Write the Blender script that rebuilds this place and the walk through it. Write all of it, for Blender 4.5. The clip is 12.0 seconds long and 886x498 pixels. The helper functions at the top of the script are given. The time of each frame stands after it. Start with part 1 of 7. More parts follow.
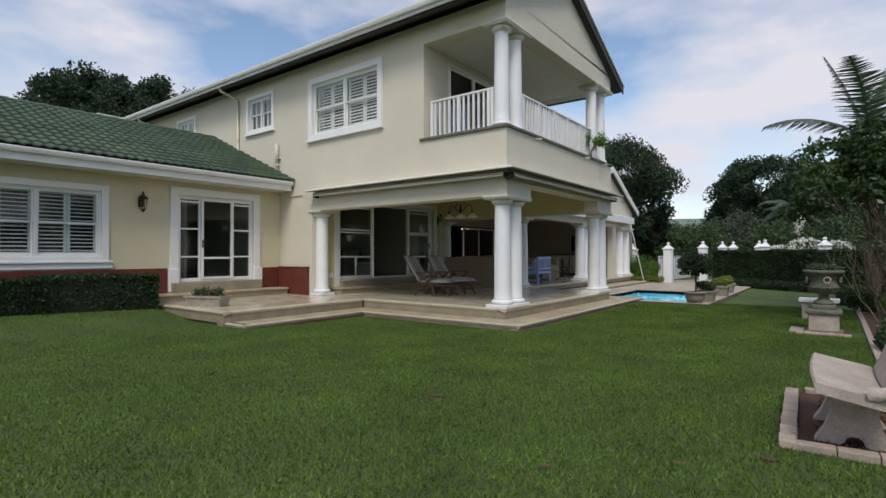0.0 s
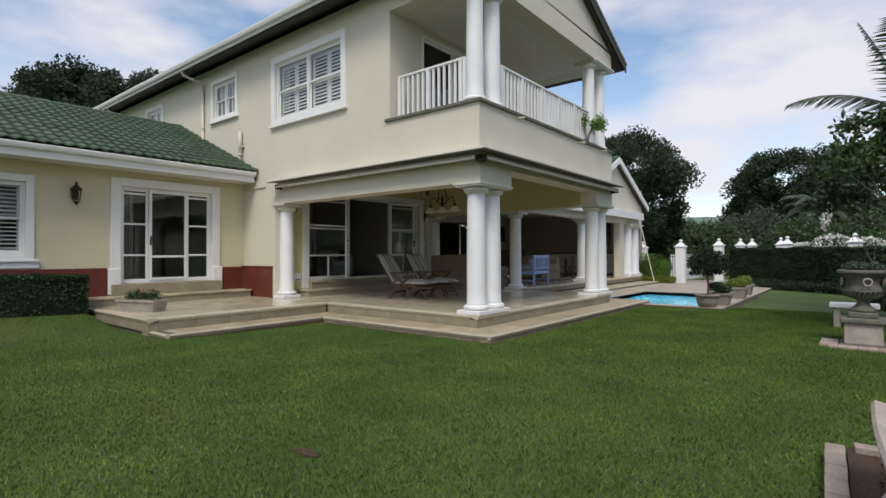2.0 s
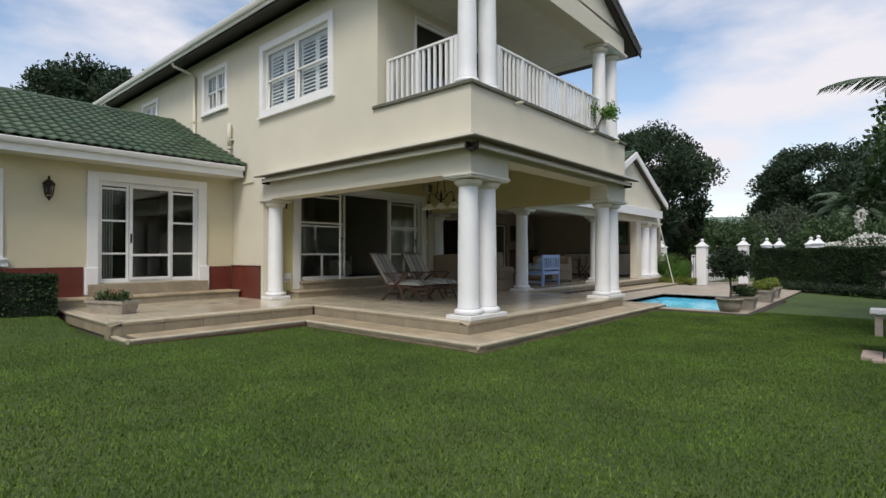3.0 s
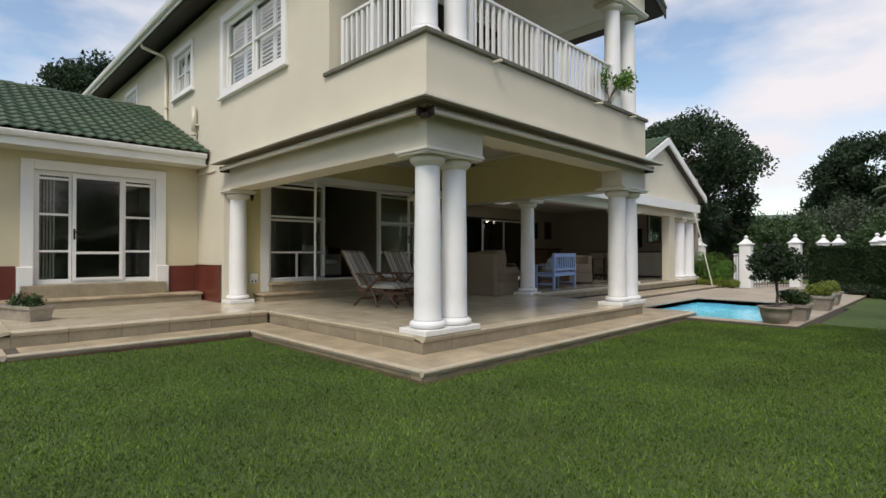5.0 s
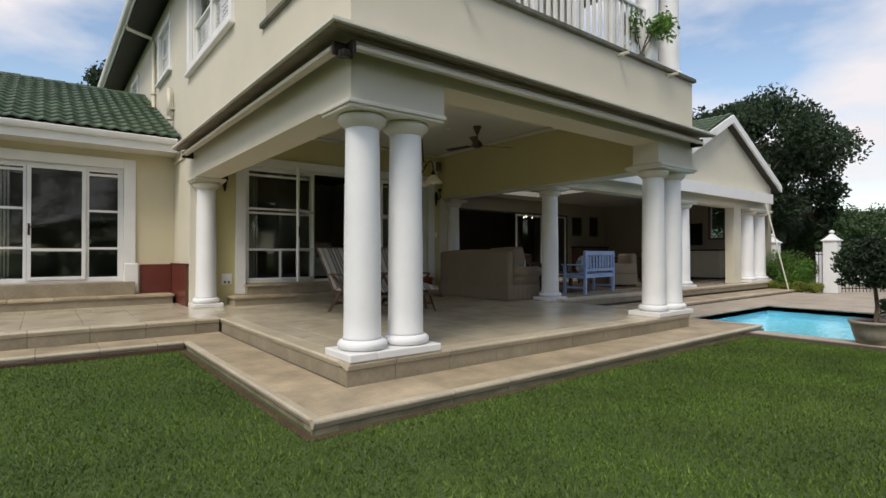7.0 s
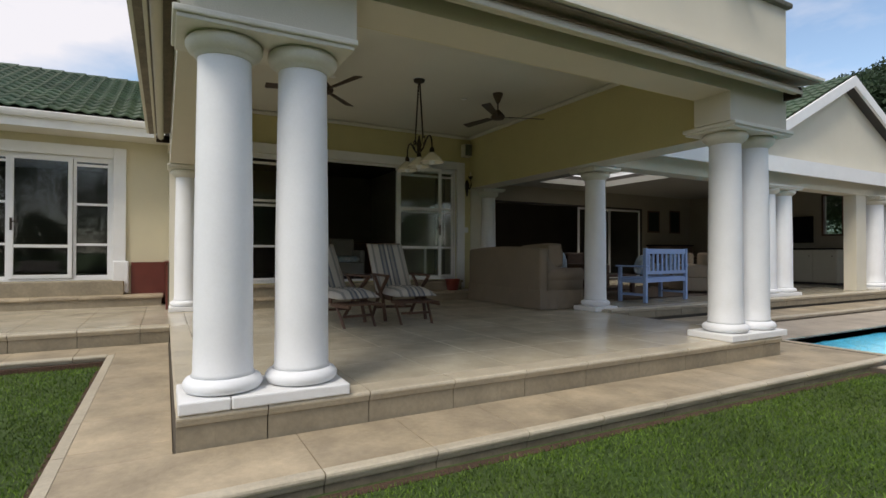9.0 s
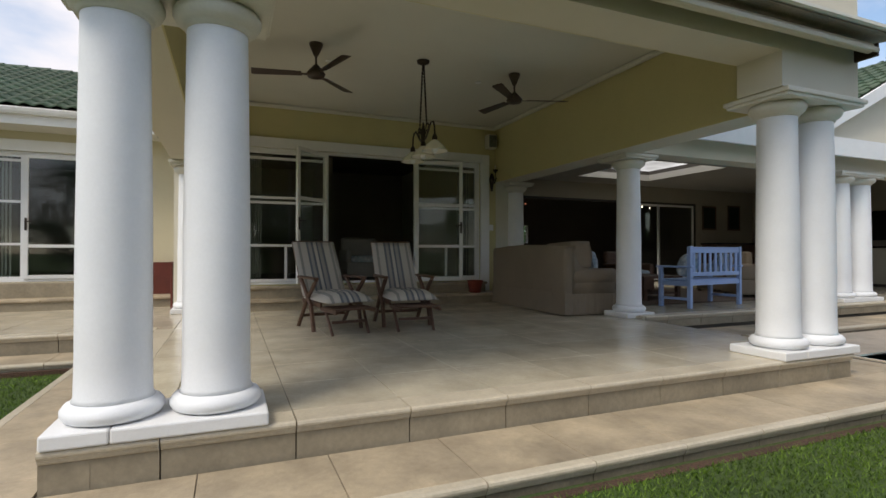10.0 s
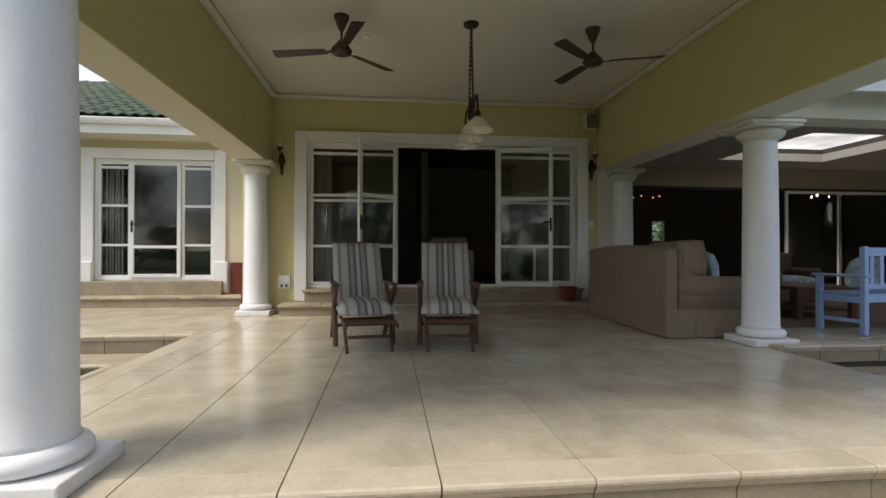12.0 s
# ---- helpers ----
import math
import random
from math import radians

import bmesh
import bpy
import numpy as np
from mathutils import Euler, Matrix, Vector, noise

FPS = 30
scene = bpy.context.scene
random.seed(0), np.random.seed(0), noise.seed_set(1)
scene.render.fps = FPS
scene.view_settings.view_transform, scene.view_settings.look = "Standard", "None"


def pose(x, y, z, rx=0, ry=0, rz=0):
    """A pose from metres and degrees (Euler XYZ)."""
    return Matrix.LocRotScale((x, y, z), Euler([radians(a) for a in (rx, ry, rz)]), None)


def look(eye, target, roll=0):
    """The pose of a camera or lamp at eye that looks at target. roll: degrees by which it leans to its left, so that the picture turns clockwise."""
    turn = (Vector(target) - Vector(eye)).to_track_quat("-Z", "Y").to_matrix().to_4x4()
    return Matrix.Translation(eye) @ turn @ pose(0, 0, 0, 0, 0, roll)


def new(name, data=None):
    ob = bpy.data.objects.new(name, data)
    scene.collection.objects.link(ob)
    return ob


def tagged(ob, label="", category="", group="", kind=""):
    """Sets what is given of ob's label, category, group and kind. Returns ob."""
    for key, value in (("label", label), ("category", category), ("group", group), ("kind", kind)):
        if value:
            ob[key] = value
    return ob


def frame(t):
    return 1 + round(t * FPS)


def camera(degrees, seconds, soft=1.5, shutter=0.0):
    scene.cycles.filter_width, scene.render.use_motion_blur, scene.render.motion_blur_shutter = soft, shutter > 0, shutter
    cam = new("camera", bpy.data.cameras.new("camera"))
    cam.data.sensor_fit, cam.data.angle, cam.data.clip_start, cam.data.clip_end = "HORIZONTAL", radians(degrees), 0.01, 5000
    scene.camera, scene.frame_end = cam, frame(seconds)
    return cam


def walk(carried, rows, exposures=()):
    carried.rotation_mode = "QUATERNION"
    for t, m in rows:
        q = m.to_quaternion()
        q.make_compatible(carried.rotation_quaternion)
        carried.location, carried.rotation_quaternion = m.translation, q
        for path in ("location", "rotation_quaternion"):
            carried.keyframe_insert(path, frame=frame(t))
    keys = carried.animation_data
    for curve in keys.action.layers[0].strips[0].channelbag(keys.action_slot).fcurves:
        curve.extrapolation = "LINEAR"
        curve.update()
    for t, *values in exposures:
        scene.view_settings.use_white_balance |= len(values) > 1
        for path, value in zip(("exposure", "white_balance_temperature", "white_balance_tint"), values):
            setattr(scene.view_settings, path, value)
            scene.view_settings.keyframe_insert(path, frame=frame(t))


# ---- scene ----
cam = camera(81.7, 12.0)
METRES, EYE, TILT, LEAN, TURN = 11.36, 1.2, 0.4, 0.0, 37.3
ROWS = [
    (0.0, 0.0, 0.0, 0.0, 0.0, 0.22, 0.13),
    (0.5, 0.0175, 0.0306, -0.0007, 0.07, 0.16, 0.21),
    (1.0, 0.0393, 0.0633, -0.0014, 0.34, 0.12, 0.15),
    (1.5, 0.0595, 0.0966, -0.0033, 1.02, 0.16, 0.13),
    (2.0, 0.0775, 0.1303, -0.0043, 1.66, 0.16, 0.22),
    (2.5, 0.0975, 0.1673, -0.0055, 2.52, 0.18, 0.17),
    (3.0, 0.1174, 0.2049, -0.0069, 3.8, 0.18, 0.1),
    (5.0, 0.2002, 0.3607, -0.0106, 8.05, 0.13, 0.1),
    (5.5, 0.2197, 0.4029, -0.0106, 9.63, 0.15, 0.11),
    (6.0, 0.2375, 0.4443, -0.0105, 11.3, 0.11, 0.21),
    (6.5, 0.257, 0.4868, -0.0135, 12.97, 0.13, 0.17),
    (7.0, 0.2717, 0.5298, -0.0164, 14.67, 0.14, 0.16),
    (7.5, 0.2861, 0.5737, -0.0177, 16.03, 0.15, 0.22),
    (9.5, 0.3354, 0.749, -0.0216, 27.18, 0.14, 0.08),
    (10.0, 0.3446, 0.7866, -0.0223, 30.1, 0.16, 0.2),
    (10.5, 0.3523, 0.8212, -0.0208, 34.25, 0.14, 0.14),
    (11.0, 0.3583, 0.8554, -0.0197, 38.3, 0.12, 0.04),
    (11.5, 0.3624, 0.8908, -0.0198, 42.09, 0.04, 0.2),
    (12.0, 0.3645, 0.9241, -0.0192, 46.58, 0.04, 0.16),
]
walk(cam, [(t, pose(0, 0, EYE, TILT, LEAN, TURN) @ pose(METRES * x, METRES * y, METRES * z, 90 + pitch, roll, yaw)) for t, x, y, z, yaw, pitch, roll in ROWS], [(0.0, 0.53, 6700, 10), (3.0, 0.71, 6900, 10), (6.0, 0.74, 7200, 10), (9.5, 0.80, 6950, 10), (12.0, 1.22, 7100, 10)])

ELEV, AZ = radians(52), radians(150)
world = bpy.data.worlds.new("world")
scene.world = world
world.use_nodes = True
wn, wl = world.node_tree.nodes, world.node_tree.links
bg = wn["Background"]
sky = wn.new("ShaderNodeTexSky")
sky.sky_type, sky.sun_disc = "NISHITA", False
sky.sun_elevation, sky.sun_rotation = ELEV, AZ
sky.air_density, sky.dust_density = 1.0, 0.6
tc = wn.new("ShaderNodeTexCoord")
mp = wn.new("ShaderNodeMapping")
mp.inputs["Scale"].default_value = (1.0, 1.0, 2.6)
cn = wn.new("ShaderNodeTexNoise")
cn.inputs["Scale"].default_value, cn.inputs["Detail"].default_value, cn.inputs["Roughness"].default_value = 2.2, 7, 0.52
ramp = wn.new("ShaderNodeValToRGB")
ramp.color_ramp.elements[0].position, ramp.color_ramp.elements[1].position = 0.40, 0.59
mix = wn.new("ShaderNodeMixRGB")
mix.inputs[2].default_value = (4.5, 4.55, 5.1, 1)
wl.new(tc.outputs["Generated"], mp.inputs["Vector"])
wl.new(mp.outputs["Vector"], cn.inputs["Vector"])
wl.new(cn.outputs["Fac"], ramp.inputs["Fac"])
wl.new(ramp.outputs["Color"], mix.inputs["Fac"])
wl.new(sky.outputs["Color"], mix.inputs[1])
wl.new(mix.outputs["Color"], bg.inputs["Color"])
bg.inputs["Strength"].default_value = 0.115
sun = new("sun", bpy.data.lights.new("sun", "SUN"))
sun.data.energy, sun.data.angle, sun.data.color = 1.4, radians(20), (1.0, 0.96, 0.9)
sun.matrix_world = look((0, 0, 0), (-math.sin(AZ) * math.cos(ELEV), -math.cos(AZ) * math.cos(ELEV), -math.sin(ELEV)))

# ---- materials ----


def material(name, color, rough=0.6, metal=0.0, grain=0.0, grain_scale=60.0, stain=0.0, stain_scale=1.5, bump=0.0,
             bump_scale=80.0, vary=0.0, second=None, coat=0.0, spec=0.5):
    """A surface with grain, larger stains, fine relief, and a change of tone from piece to piece."""
    m = bpy.data.materials.new(name)
    m.use_nodes = True
    n, l = m.node_tree.nodes, m.node_tree.links
    b = n["Principled BSDF"]
    b.inputs["Roughness"].default_value, b.inputs["Metallic"].default_value = rough, metal
    b.inputs["Coat Weight"].default_value = coat
    b.inputs["Specular IOR Level"].default_value = spec
    geo = n.new("ShaderNodeNewGeometry")
    pos = geo.outputs["Position"]
    base = n.new("ShaderNodeRGB")
    base.outputs[0].default_value = (*color, 1)
    out = base.outputs[0]

    def noisy(scale, detail, low, high, rough_=0.6):
        t = n.new("ShaderNodeTexNoise")
        t.inputs["Scale"].default_value, t.inputs["Detail"].default_value = scale, detail
        t.inputs["Roughness"].default_value = rough_
        l.new(pos, t.inputs["Vector"])
        r = n.new("ShaderNodeMapRange")
        r.inputs["From Min"].default_value, r.inputs["From Max"].default_value = 0.3, 0.7
        r.inputs["To Min"].default_value, r.inputs["To Max"].default_value = low, high
        l.new(t.outputs["Fac"], r.inputs["Value"])
        return r.outputs["Result"], t.outputs["Fac"]

    def times(o, value):
        mx = n.new("ShaderNodeVectorMath")
        mx.operation = "SCALE"
        l.new(o, mx.inputs[0])
        l.new(value, mx.inputs["Scale"])
        return mx.outputs[0]

    if second:
        v, _ = noisy(stain_scale * 0.7, 5, 0, 1)
        mx = n.new("ShaderNodeMixRGB")
        mx.inputs[2].default_value = (*second, 1)
        l.new(v, mx.inputs["Fac"])
        l.new(out, mx.inputs[1])
        out = mx.outputs[0]
    if grain:
        out = times(out, noisy(grain_scale, 4, 1 - grain, 1 + grain)[0])
    if stain:
        out = times(out, noisy(stain_scale, 6, 1 - stain, 1 + stain * 0.6, 0.65)[0])
    if vary:
        oi = n.new("ShaderNodeObjectInfo")
        r = n.new("ShaderNodeMapRange")
        r.inputs["To Min"].default_value, r.inputs["To Max"].default_value = 1 - vary, 1 + vary
        l.new(oi.outputs["Random"], r.inputs["Value"])
        out = times(out, r.outputs["Result"])
    l.new(out, b.inputs["Base Color"])
    if bump:
        bm_ = n.new("ShaderNodeBump")
        bm_.inputs["Strength"].default_value, bm_.inputs["Distance"].default_value = 1.0, bump
        l.new(noisy(bump_scale, 5, 0, 1)[1], bm_.inputs["Height"])
        l.new(bm_.outputs["Normal"], b.inputs["Normal"])
    return m


def leafy(name, a, b_, rough=0.55, trans=0.25):
    """Leaves that differ in tone from one to the next, letting some light through."""
    m = bpy.data.materials.new(name)
    m.use_nodes = True
    n, l = m.node_tree.nodes, m.node_tree.links
    b = n["Principled BSDF"]
    b.inputs["Roughness"].default_value = rough
    g = n.new("ShaderNodeNewGeometry")
    r = n.new("ShaderNodeMixRGB")
    r.inputs[1].default_value, r.inputs[2].default_value = (*a, 1), (*b_, 1)
    l.new(g.outputs["Random Per Island"], r.inputs["Fac"])
    t = n.new("ShaderNodeTexNoise")
    t.inputs["Scale"].default_value = 1.2
    co = n.new("ShaderNodeTexCoord")
    l.new(co.outputs["Object"], t.inputs["Vector"])
    mr = n.new("ShaderNodeMapRange")
    mr.inputs["From Min"].default_value, mr.inputs["From Max"].default_value = 0.3, 0.7
    mr.inputs["To Min"].default_value, mr.inputs["To Max"].default_value = 0.7, 1.25
    l.new(t.outputs["Fac"], mr.inputs["Value"])
    s = n.new("ShaderNodeVectorMath")
    s.operation = "SCALE"
    l.new(r.outputs[0], s.inputs[0])
    l.new(mr.outputs[0], s.inputs["Scale"])
    l.new(s.outputs[0], b.inputs["Base Color"])
    tr = n.new("ShaderNodeBsdfTranslucent")
    l.new(s.outputs[0], tr.inputs["Color"])
    mx = n.new("ShaderNodeMixShader")
    mx.inputs["Fac"].default_value = trans
    l.new(b.outputs[0], mx.inputs[1])
    l.new(tr.outputs[0], mx.inputs[2])
    l.new(mx.outputs[0], n["Material Output"].inputs["Surface"])
    return m


def glass_material(name, tint=(0.9, 0.93, 0.92), ior=1.5):
    m = bpy.data.materials.new(name)
    m.use_nodes = True
    n, l = m.node_tree.nodes, m.node_tree.links
    n.remove(n["Principled BSDF"])
    f, lw, pw, t, g, mx = n.new("ShaderNodeMath"), n.new("ShaderNodeLayerWeight"), n.new("ShaderNodeMath"), n.new("ShaderNodeBsdfTransparent"), n.new("ShaderNodeBsdfGlossy"), n.new("ShaderNodeMixShader")
    lw.inputs["Blend"].default_value = 0.5
    pw.operation = "POWER"
    pw.inputs[1].default_value = 4.5
    l.new(lw.outputs["Facing"], pw.inputs[0])
    f.operation = "MULTIPLY_ADD"
    f.inputs[1].default_value, f.inputs[2].default_value = 0.95, ((ior - 1) / (ior + 1)) ** 2
    l.new(pw.outputs[0], f.inputs[0])
    t.inputs["Color"].default_value = (*tint, 1)
    g.inputs["Roughness"].default_value = 0.01
    g.inputs["Color"].default_value = (1, 1, 1, 1)
    l.new(f.outputs[0], mx.inputs["Fac"])
    l.new(t.outputs[0], mx.inputs[1])
    l.new(g.outputs[0], mx.inputs[2])
    l.new(mx.outputs[0], n["Material Output"].inputs["Surface"])
    return m


def striped(name, period, bands, rough=0.85, axis=1):
    """Woven cloth with stripes across its width. bands: (where it starts, colour)."""
    m = material(name, (0.6, 0.6, 0.58), rough, bump=0.002, bump_scale=300)
    n, l = m.node_tree.nodes, m.node_tree.links
    tc_ = n.new("ShaderNodeTexCoord")
    sp = n.new("ShaderNodeSeparateXYZ")
    l.new(tc_.outputs["Object"], sp.inputs[0])
    d = n.new("ShaderNodeMath")
    d.operation = "MULTIPLY_ADD"
    d.inputs[1].default_value, d.inputs[2].default_value = 1 / period, 0.5
    l.new(sp.outputs[axis], d.inputs[0])
    rp = n.new("ShaderNodeValToRGB")
    rp.color_ramp.interpolation = "CONSTANT"
    el = rp.color_ramp.elements
    el[0].position, el[0].color = bands[0][0], (*bands[0][1], 1)
    el[1].position, el[1].color = bands[1][0], (*bands[1][1], 1)
    for p_, c_ in bands[2:]:
        e_ = el.new(p_)
        e_.color = (*c_, 1)
    l.new(d.outputs[0], rp.inputs["Fac"])
    l.new(rp.outputs[0], n["Principled BSDF"].inputs["Base Color"])
    return m


M = {}
M["stucco"] = material("cream render", (0.64, 0.60, 0.49), 0.85, grain=0.04, grain_scale=150, stain=0.05, stain_scale=0.9, bump=0.003, bump_scale=160)
M["stucco_warm"] = material("warm cream render", (0.63, 0.57, 0.40), 0.85, grain=0.04, grain_scale=150, stain=0.06, stain_scale=0.9, bump=0.003, bump_scale=160)
# lounge and sitting room paints, darkened to carry the shade of deep rooms
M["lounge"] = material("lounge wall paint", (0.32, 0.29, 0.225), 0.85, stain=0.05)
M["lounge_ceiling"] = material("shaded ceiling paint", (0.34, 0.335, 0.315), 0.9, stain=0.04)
M["yellow"] = material("yellow wall paint", (0.58, 0.52, 0.27), 0.8, grain=0.03, stain=0.05, bump=0.002, bump_scale=160)
M["white"] = material("white paint", (0.78, 0.78, 0.77), 0.45, grain=0.02, stain=0.05, stain_scale=2.5, bump=0.0008, bump_scale=120)
M["column"] = material("white column paint", (0.80, 0.81, 0.82), 0.55, grain=0.015, stain=0.04, stain_scale=3, bump=0.0015, bump_scale=70)
M["capital"] = material("pale cream moulding paint", (0.68, 0.66, 0.58), 0.6, grain=0.03, stain=0.08, stain_scale=3, bump=0.002, bump_scale=60)
M["ceiling"] = material("matt white ceiling", (0.66, 0.64, 0.56), 0.9, stain=0.03, bump=0.001)
M["tile"] = material("honed sandstone tile", (0.50, 0.44, 0.325), 0.17, grain=0.05, grain_scale=45, stain=0.22, stain_scale=2.6, second=(0.58, 0.52, 0.40), bump=0.0012, bump_scale=25, vary=0.025)
M["paving"] = material("pinkish grey paving stone", (0.42, 0.36, 0.29), 0.6, grain=0.08, grain_scale=40, stain=0.25, stain_scale=2.5, bump=0.003, bump_scale=40, vary=0.07)
M["nosing"] = material("sandstone nosing", (0.54, 0.475, 0.36), 0.32, grain=0.07, grain_scale=40, stain=0.18, stain_scale=2.5, bump=0.003, bump_scale=40, vary=0.06)
M["tread"] = material("weathered sandstone", (0.48, 0.39, 0.265), 0.5, grain=0.07, grain_scale=35, stain=0.38, stain_scale=2.2, second=(0.33, 0.27, 0.19), bump=0.003, bump_scale=35, vary=0.07)
# riser stones: stains, plus a darker base for the shade under the nosings
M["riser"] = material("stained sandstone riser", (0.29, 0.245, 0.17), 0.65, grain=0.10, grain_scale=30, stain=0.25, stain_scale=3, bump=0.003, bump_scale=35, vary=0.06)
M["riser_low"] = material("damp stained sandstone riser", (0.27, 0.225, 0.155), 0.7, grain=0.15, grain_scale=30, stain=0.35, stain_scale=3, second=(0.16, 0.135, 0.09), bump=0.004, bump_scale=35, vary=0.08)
M["grout"] = material("dark joint", (0.10, 0.085, 0.065), 0.9)
M["vent"] = material("galvanised steel", (0.4, 0.41, 0.42), 0.5, metal=0.4, stain=0.1)
M["roof"] = material("green concrete roof tile", (0.036, 0.078, 0.046), 0.5, grain=0.12, grain_scale=40, stain=0.25, stain_scale=1.1, second=(0.065, 0.10, 0.055), bump=0.003, bump_scale=60, vary=0.15)
M["red"] = material("oxblood glazed dado", (0.135, 0.034, 0.024), 0.3, grain=0.08, stain=0.2, stain_scale=3, vary=0.08)
M["glass"] = glass_material("window glass")
M["frost"] = glass_material("lantern glass", (0.95, 0.97, 1.0), 1.3)
M["opal"] = leafy("milky skylight sheet", (0.56, 0.57, 0.58), (0.58, 0.59, 0.60), 0.5, 0.9)
# walls and ceilings of unlit rooms: the dimness is put into this colour
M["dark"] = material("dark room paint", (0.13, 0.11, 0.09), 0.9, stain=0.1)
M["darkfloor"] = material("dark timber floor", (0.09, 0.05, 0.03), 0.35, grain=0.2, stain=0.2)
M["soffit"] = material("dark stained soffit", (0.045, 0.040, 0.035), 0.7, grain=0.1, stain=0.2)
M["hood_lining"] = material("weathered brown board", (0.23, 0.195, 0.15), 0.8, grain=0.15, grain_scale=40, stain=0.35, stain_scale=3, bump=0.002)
M["iron"] = material("dark bronze metal", (0.045, 0.032, 0.024), 0.45, metal=0.6, grain=0.1, bump=0.001)
M["fan"] = material("dark brown fan enamel", (0.055, 0.035, 0.025), 0.4, grain=0.05)
M["shade"] = material("opal glass shade", (0.78, 0.74, 0.62), 0.25, coat=0.4)
M["wood"] = material("weathered teak", (0.095, 0.048, 0.028), 0.6, grain=0.25, grain_scale=30, stain=0.2, stain_scale=5, bump=0.002, bump_scale=60)
M["linen"] = material("taupe linen slipcover", (0.24, 0.192, 0.138), 0.95, grain=0.06, grain_scale=200, stain=0.08, stain_scale=2, bump=0.006, bump_scale=9)
M["blue"] = material("powder blue painted timber", (0.30, 0.42, 0.68), 0.5, grain=0.04, stain=0.06, bump=0.001)
M["cushion"] = material("pale patterned cushion cloth", (0.55, 0.56, 0.55), 0.9, grain=0.3, grain_scale=14, second=(0.22, 0.32, 0.40), stain=0.1, stain_scale=18)
M["stripe"] = striped("striped cushion cloth", 0.54, [(0.0, (0.43, 0.40, 0.35)), (0.10, (0.24, 0.235, 0.22)), (0.16, (0.43, 0.40, 0.35)), (0.30, (0.13, 0.14, 0.155)), (0.35, (0.28, 0.27, 0.25)), (0.42, (0.11, 0.12, 0.14)), (0.47, (0.43, 0.40, 0.35)), (0.54, (0.11, 0.12, 0.14)), (0.58, (0.28, 0.27, 0.25)), (0.66, (0.13, 0.14, 0.155)), (0.71, (0.43, 0.40, 0.35)), (0.85, (0.24, 0.235, 0.22)), (0.91, (0.43, 0.40, 0.35))])
M["concrete"] = material("cast stone", (0.42, 0.36, 0.31), 0.85, grain=0.12, grain_scale=50, stain=0.25, stain_scale=5, bump=0.006, bump_scale=60)
M["urn"] = material("mossy grey cast stone", (0.16, 0.15, 0.125), 0.9, grain=0.2, grain_scale=30, stain=0.4, stain_scale=6, second=(0.13, 0.14, 0.10), bump=0.01, bump_scale=40)
M["pot"] = material("weathered pale planter", (0.34, 0.30, 0.25), 0.85, grain=0.12, stain=0.3, stain_scale=6, bump=0.004, bump_scale=50)
M["brick"] = material("dusty pink brick paver", (0.37, 0.30, 0.25), 0.85, grain=0.12, grain_scale=60, stain=0.25, stain_scale=8, bump=0.005, bump_scale=70, vary=0.14)
M["soil"] = material("bark mulch soil", (0.10, 0.055, 0.035), 0.95, grain=0.5, grain_scale=70, stain=0.3, bump=0.02, bump_scale=70)
M["grass"] = material("mown lawn", (0.046, 0.100, 0.014), 0.85, grain=0.35, grain_scale=45, stain=0.25, stain_scale=0.7, second=(0.090, 0.125, 0.034), bump=0.02, bump_scale=90)
M["blade"] = leafy("grass blades", (0.020, 0.056, 0.004), (0.180, 0.295, 0.034), 0.6, 0.3)
M["hedge"] = leafy("hedge leaves", (0.010, 0.030, 0.009), (0.036, 0.078, 0.020), 0.7)
# near black that paints the shade inside hedges; also the picture canvas
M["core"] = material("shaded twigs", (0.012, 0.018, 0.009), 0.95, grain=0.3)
M["leaf_dark"] = leafy("dark tree leaves", (0.018, 0.040, 0.018), (0.036, 0.066, 0.028), 0.75)
M["leaf_mid"] = leafy("mid green leaves", (0.025, 0.060, 0.020), (0.075, 0.130, 0.040), 0.5)
M["leaf_border"] = leafy("glossy dark border leaves", (0.016, 0.045, 0.012), (0.060, 0.115, 0.030), 0.4)
M["leaf_olive"] = leafy("grey green leaves", (0.045, 0.070, 0.040), (0.11, 0.14, 0.085), 0.6)
M["leaf_bright"] = leafy("bright green leaves", (0.055, 0.145, 0.018), (0.14, 0.27, 0.045), 0.5)
M["leaf_lime"] = leafy("yellow green leaves", (0.14, 0.20, 0.03), (0.28, 0.33, 0.06), 0.5)
M["frond"] = leafy("palm fronds", (0.035, 0.070, 0.035), (0.10, 0.15, 0.08), 0.4)
M["flower"] = leafy("white blossom", (0.62, 0.62, 0.56), (0.80, 0.80, 0.74), 0.6, 0.2)
M["bark"] = material("grey brown bark", (0.13, 0.10, 0.075), 0.95, grain=0.25, grain_scale=25, stain=0.3, stain_scale=4, bump=0.02, bump_scale=25)
M["hill"] = material("hazy green hillside", (0.13, 0.20, 0.15), 1.0, grain=0.2, grain_scale=0.3, stain=0.3, stain_scale=0.05)
M["pool"] = material("pale blue pool plaster", (0.22, 0.72, 0.90), 0.5, grain=0.03, stain=0.05)
M["screen"] = material("black television glass", (0.01, 0.01, 0.012), 0.1)
M["pvc"] = material("cream downpipe", (0.60, 0.57, 0.46), 0.4, stain=0.08)
M["curtain"] = material("sheer pale curtain", (0.30, 0.29, 0.26), 0.9, bump=0.004, bump_scale=30)
M["rust"] = material("orange terracotta", (0.25, 0.05, 0.03), 0.7, grain=0.1)
M["cabinet"] = material("cream painted cabinet", (0.50, 0.47, 0.38), 0.5, stain=0.05)
M["rug"] = material("brown woven rug", (0.17, 0.12, 0.085), 0.95, grain=0.2, grain_scale=90, bump=0.004)
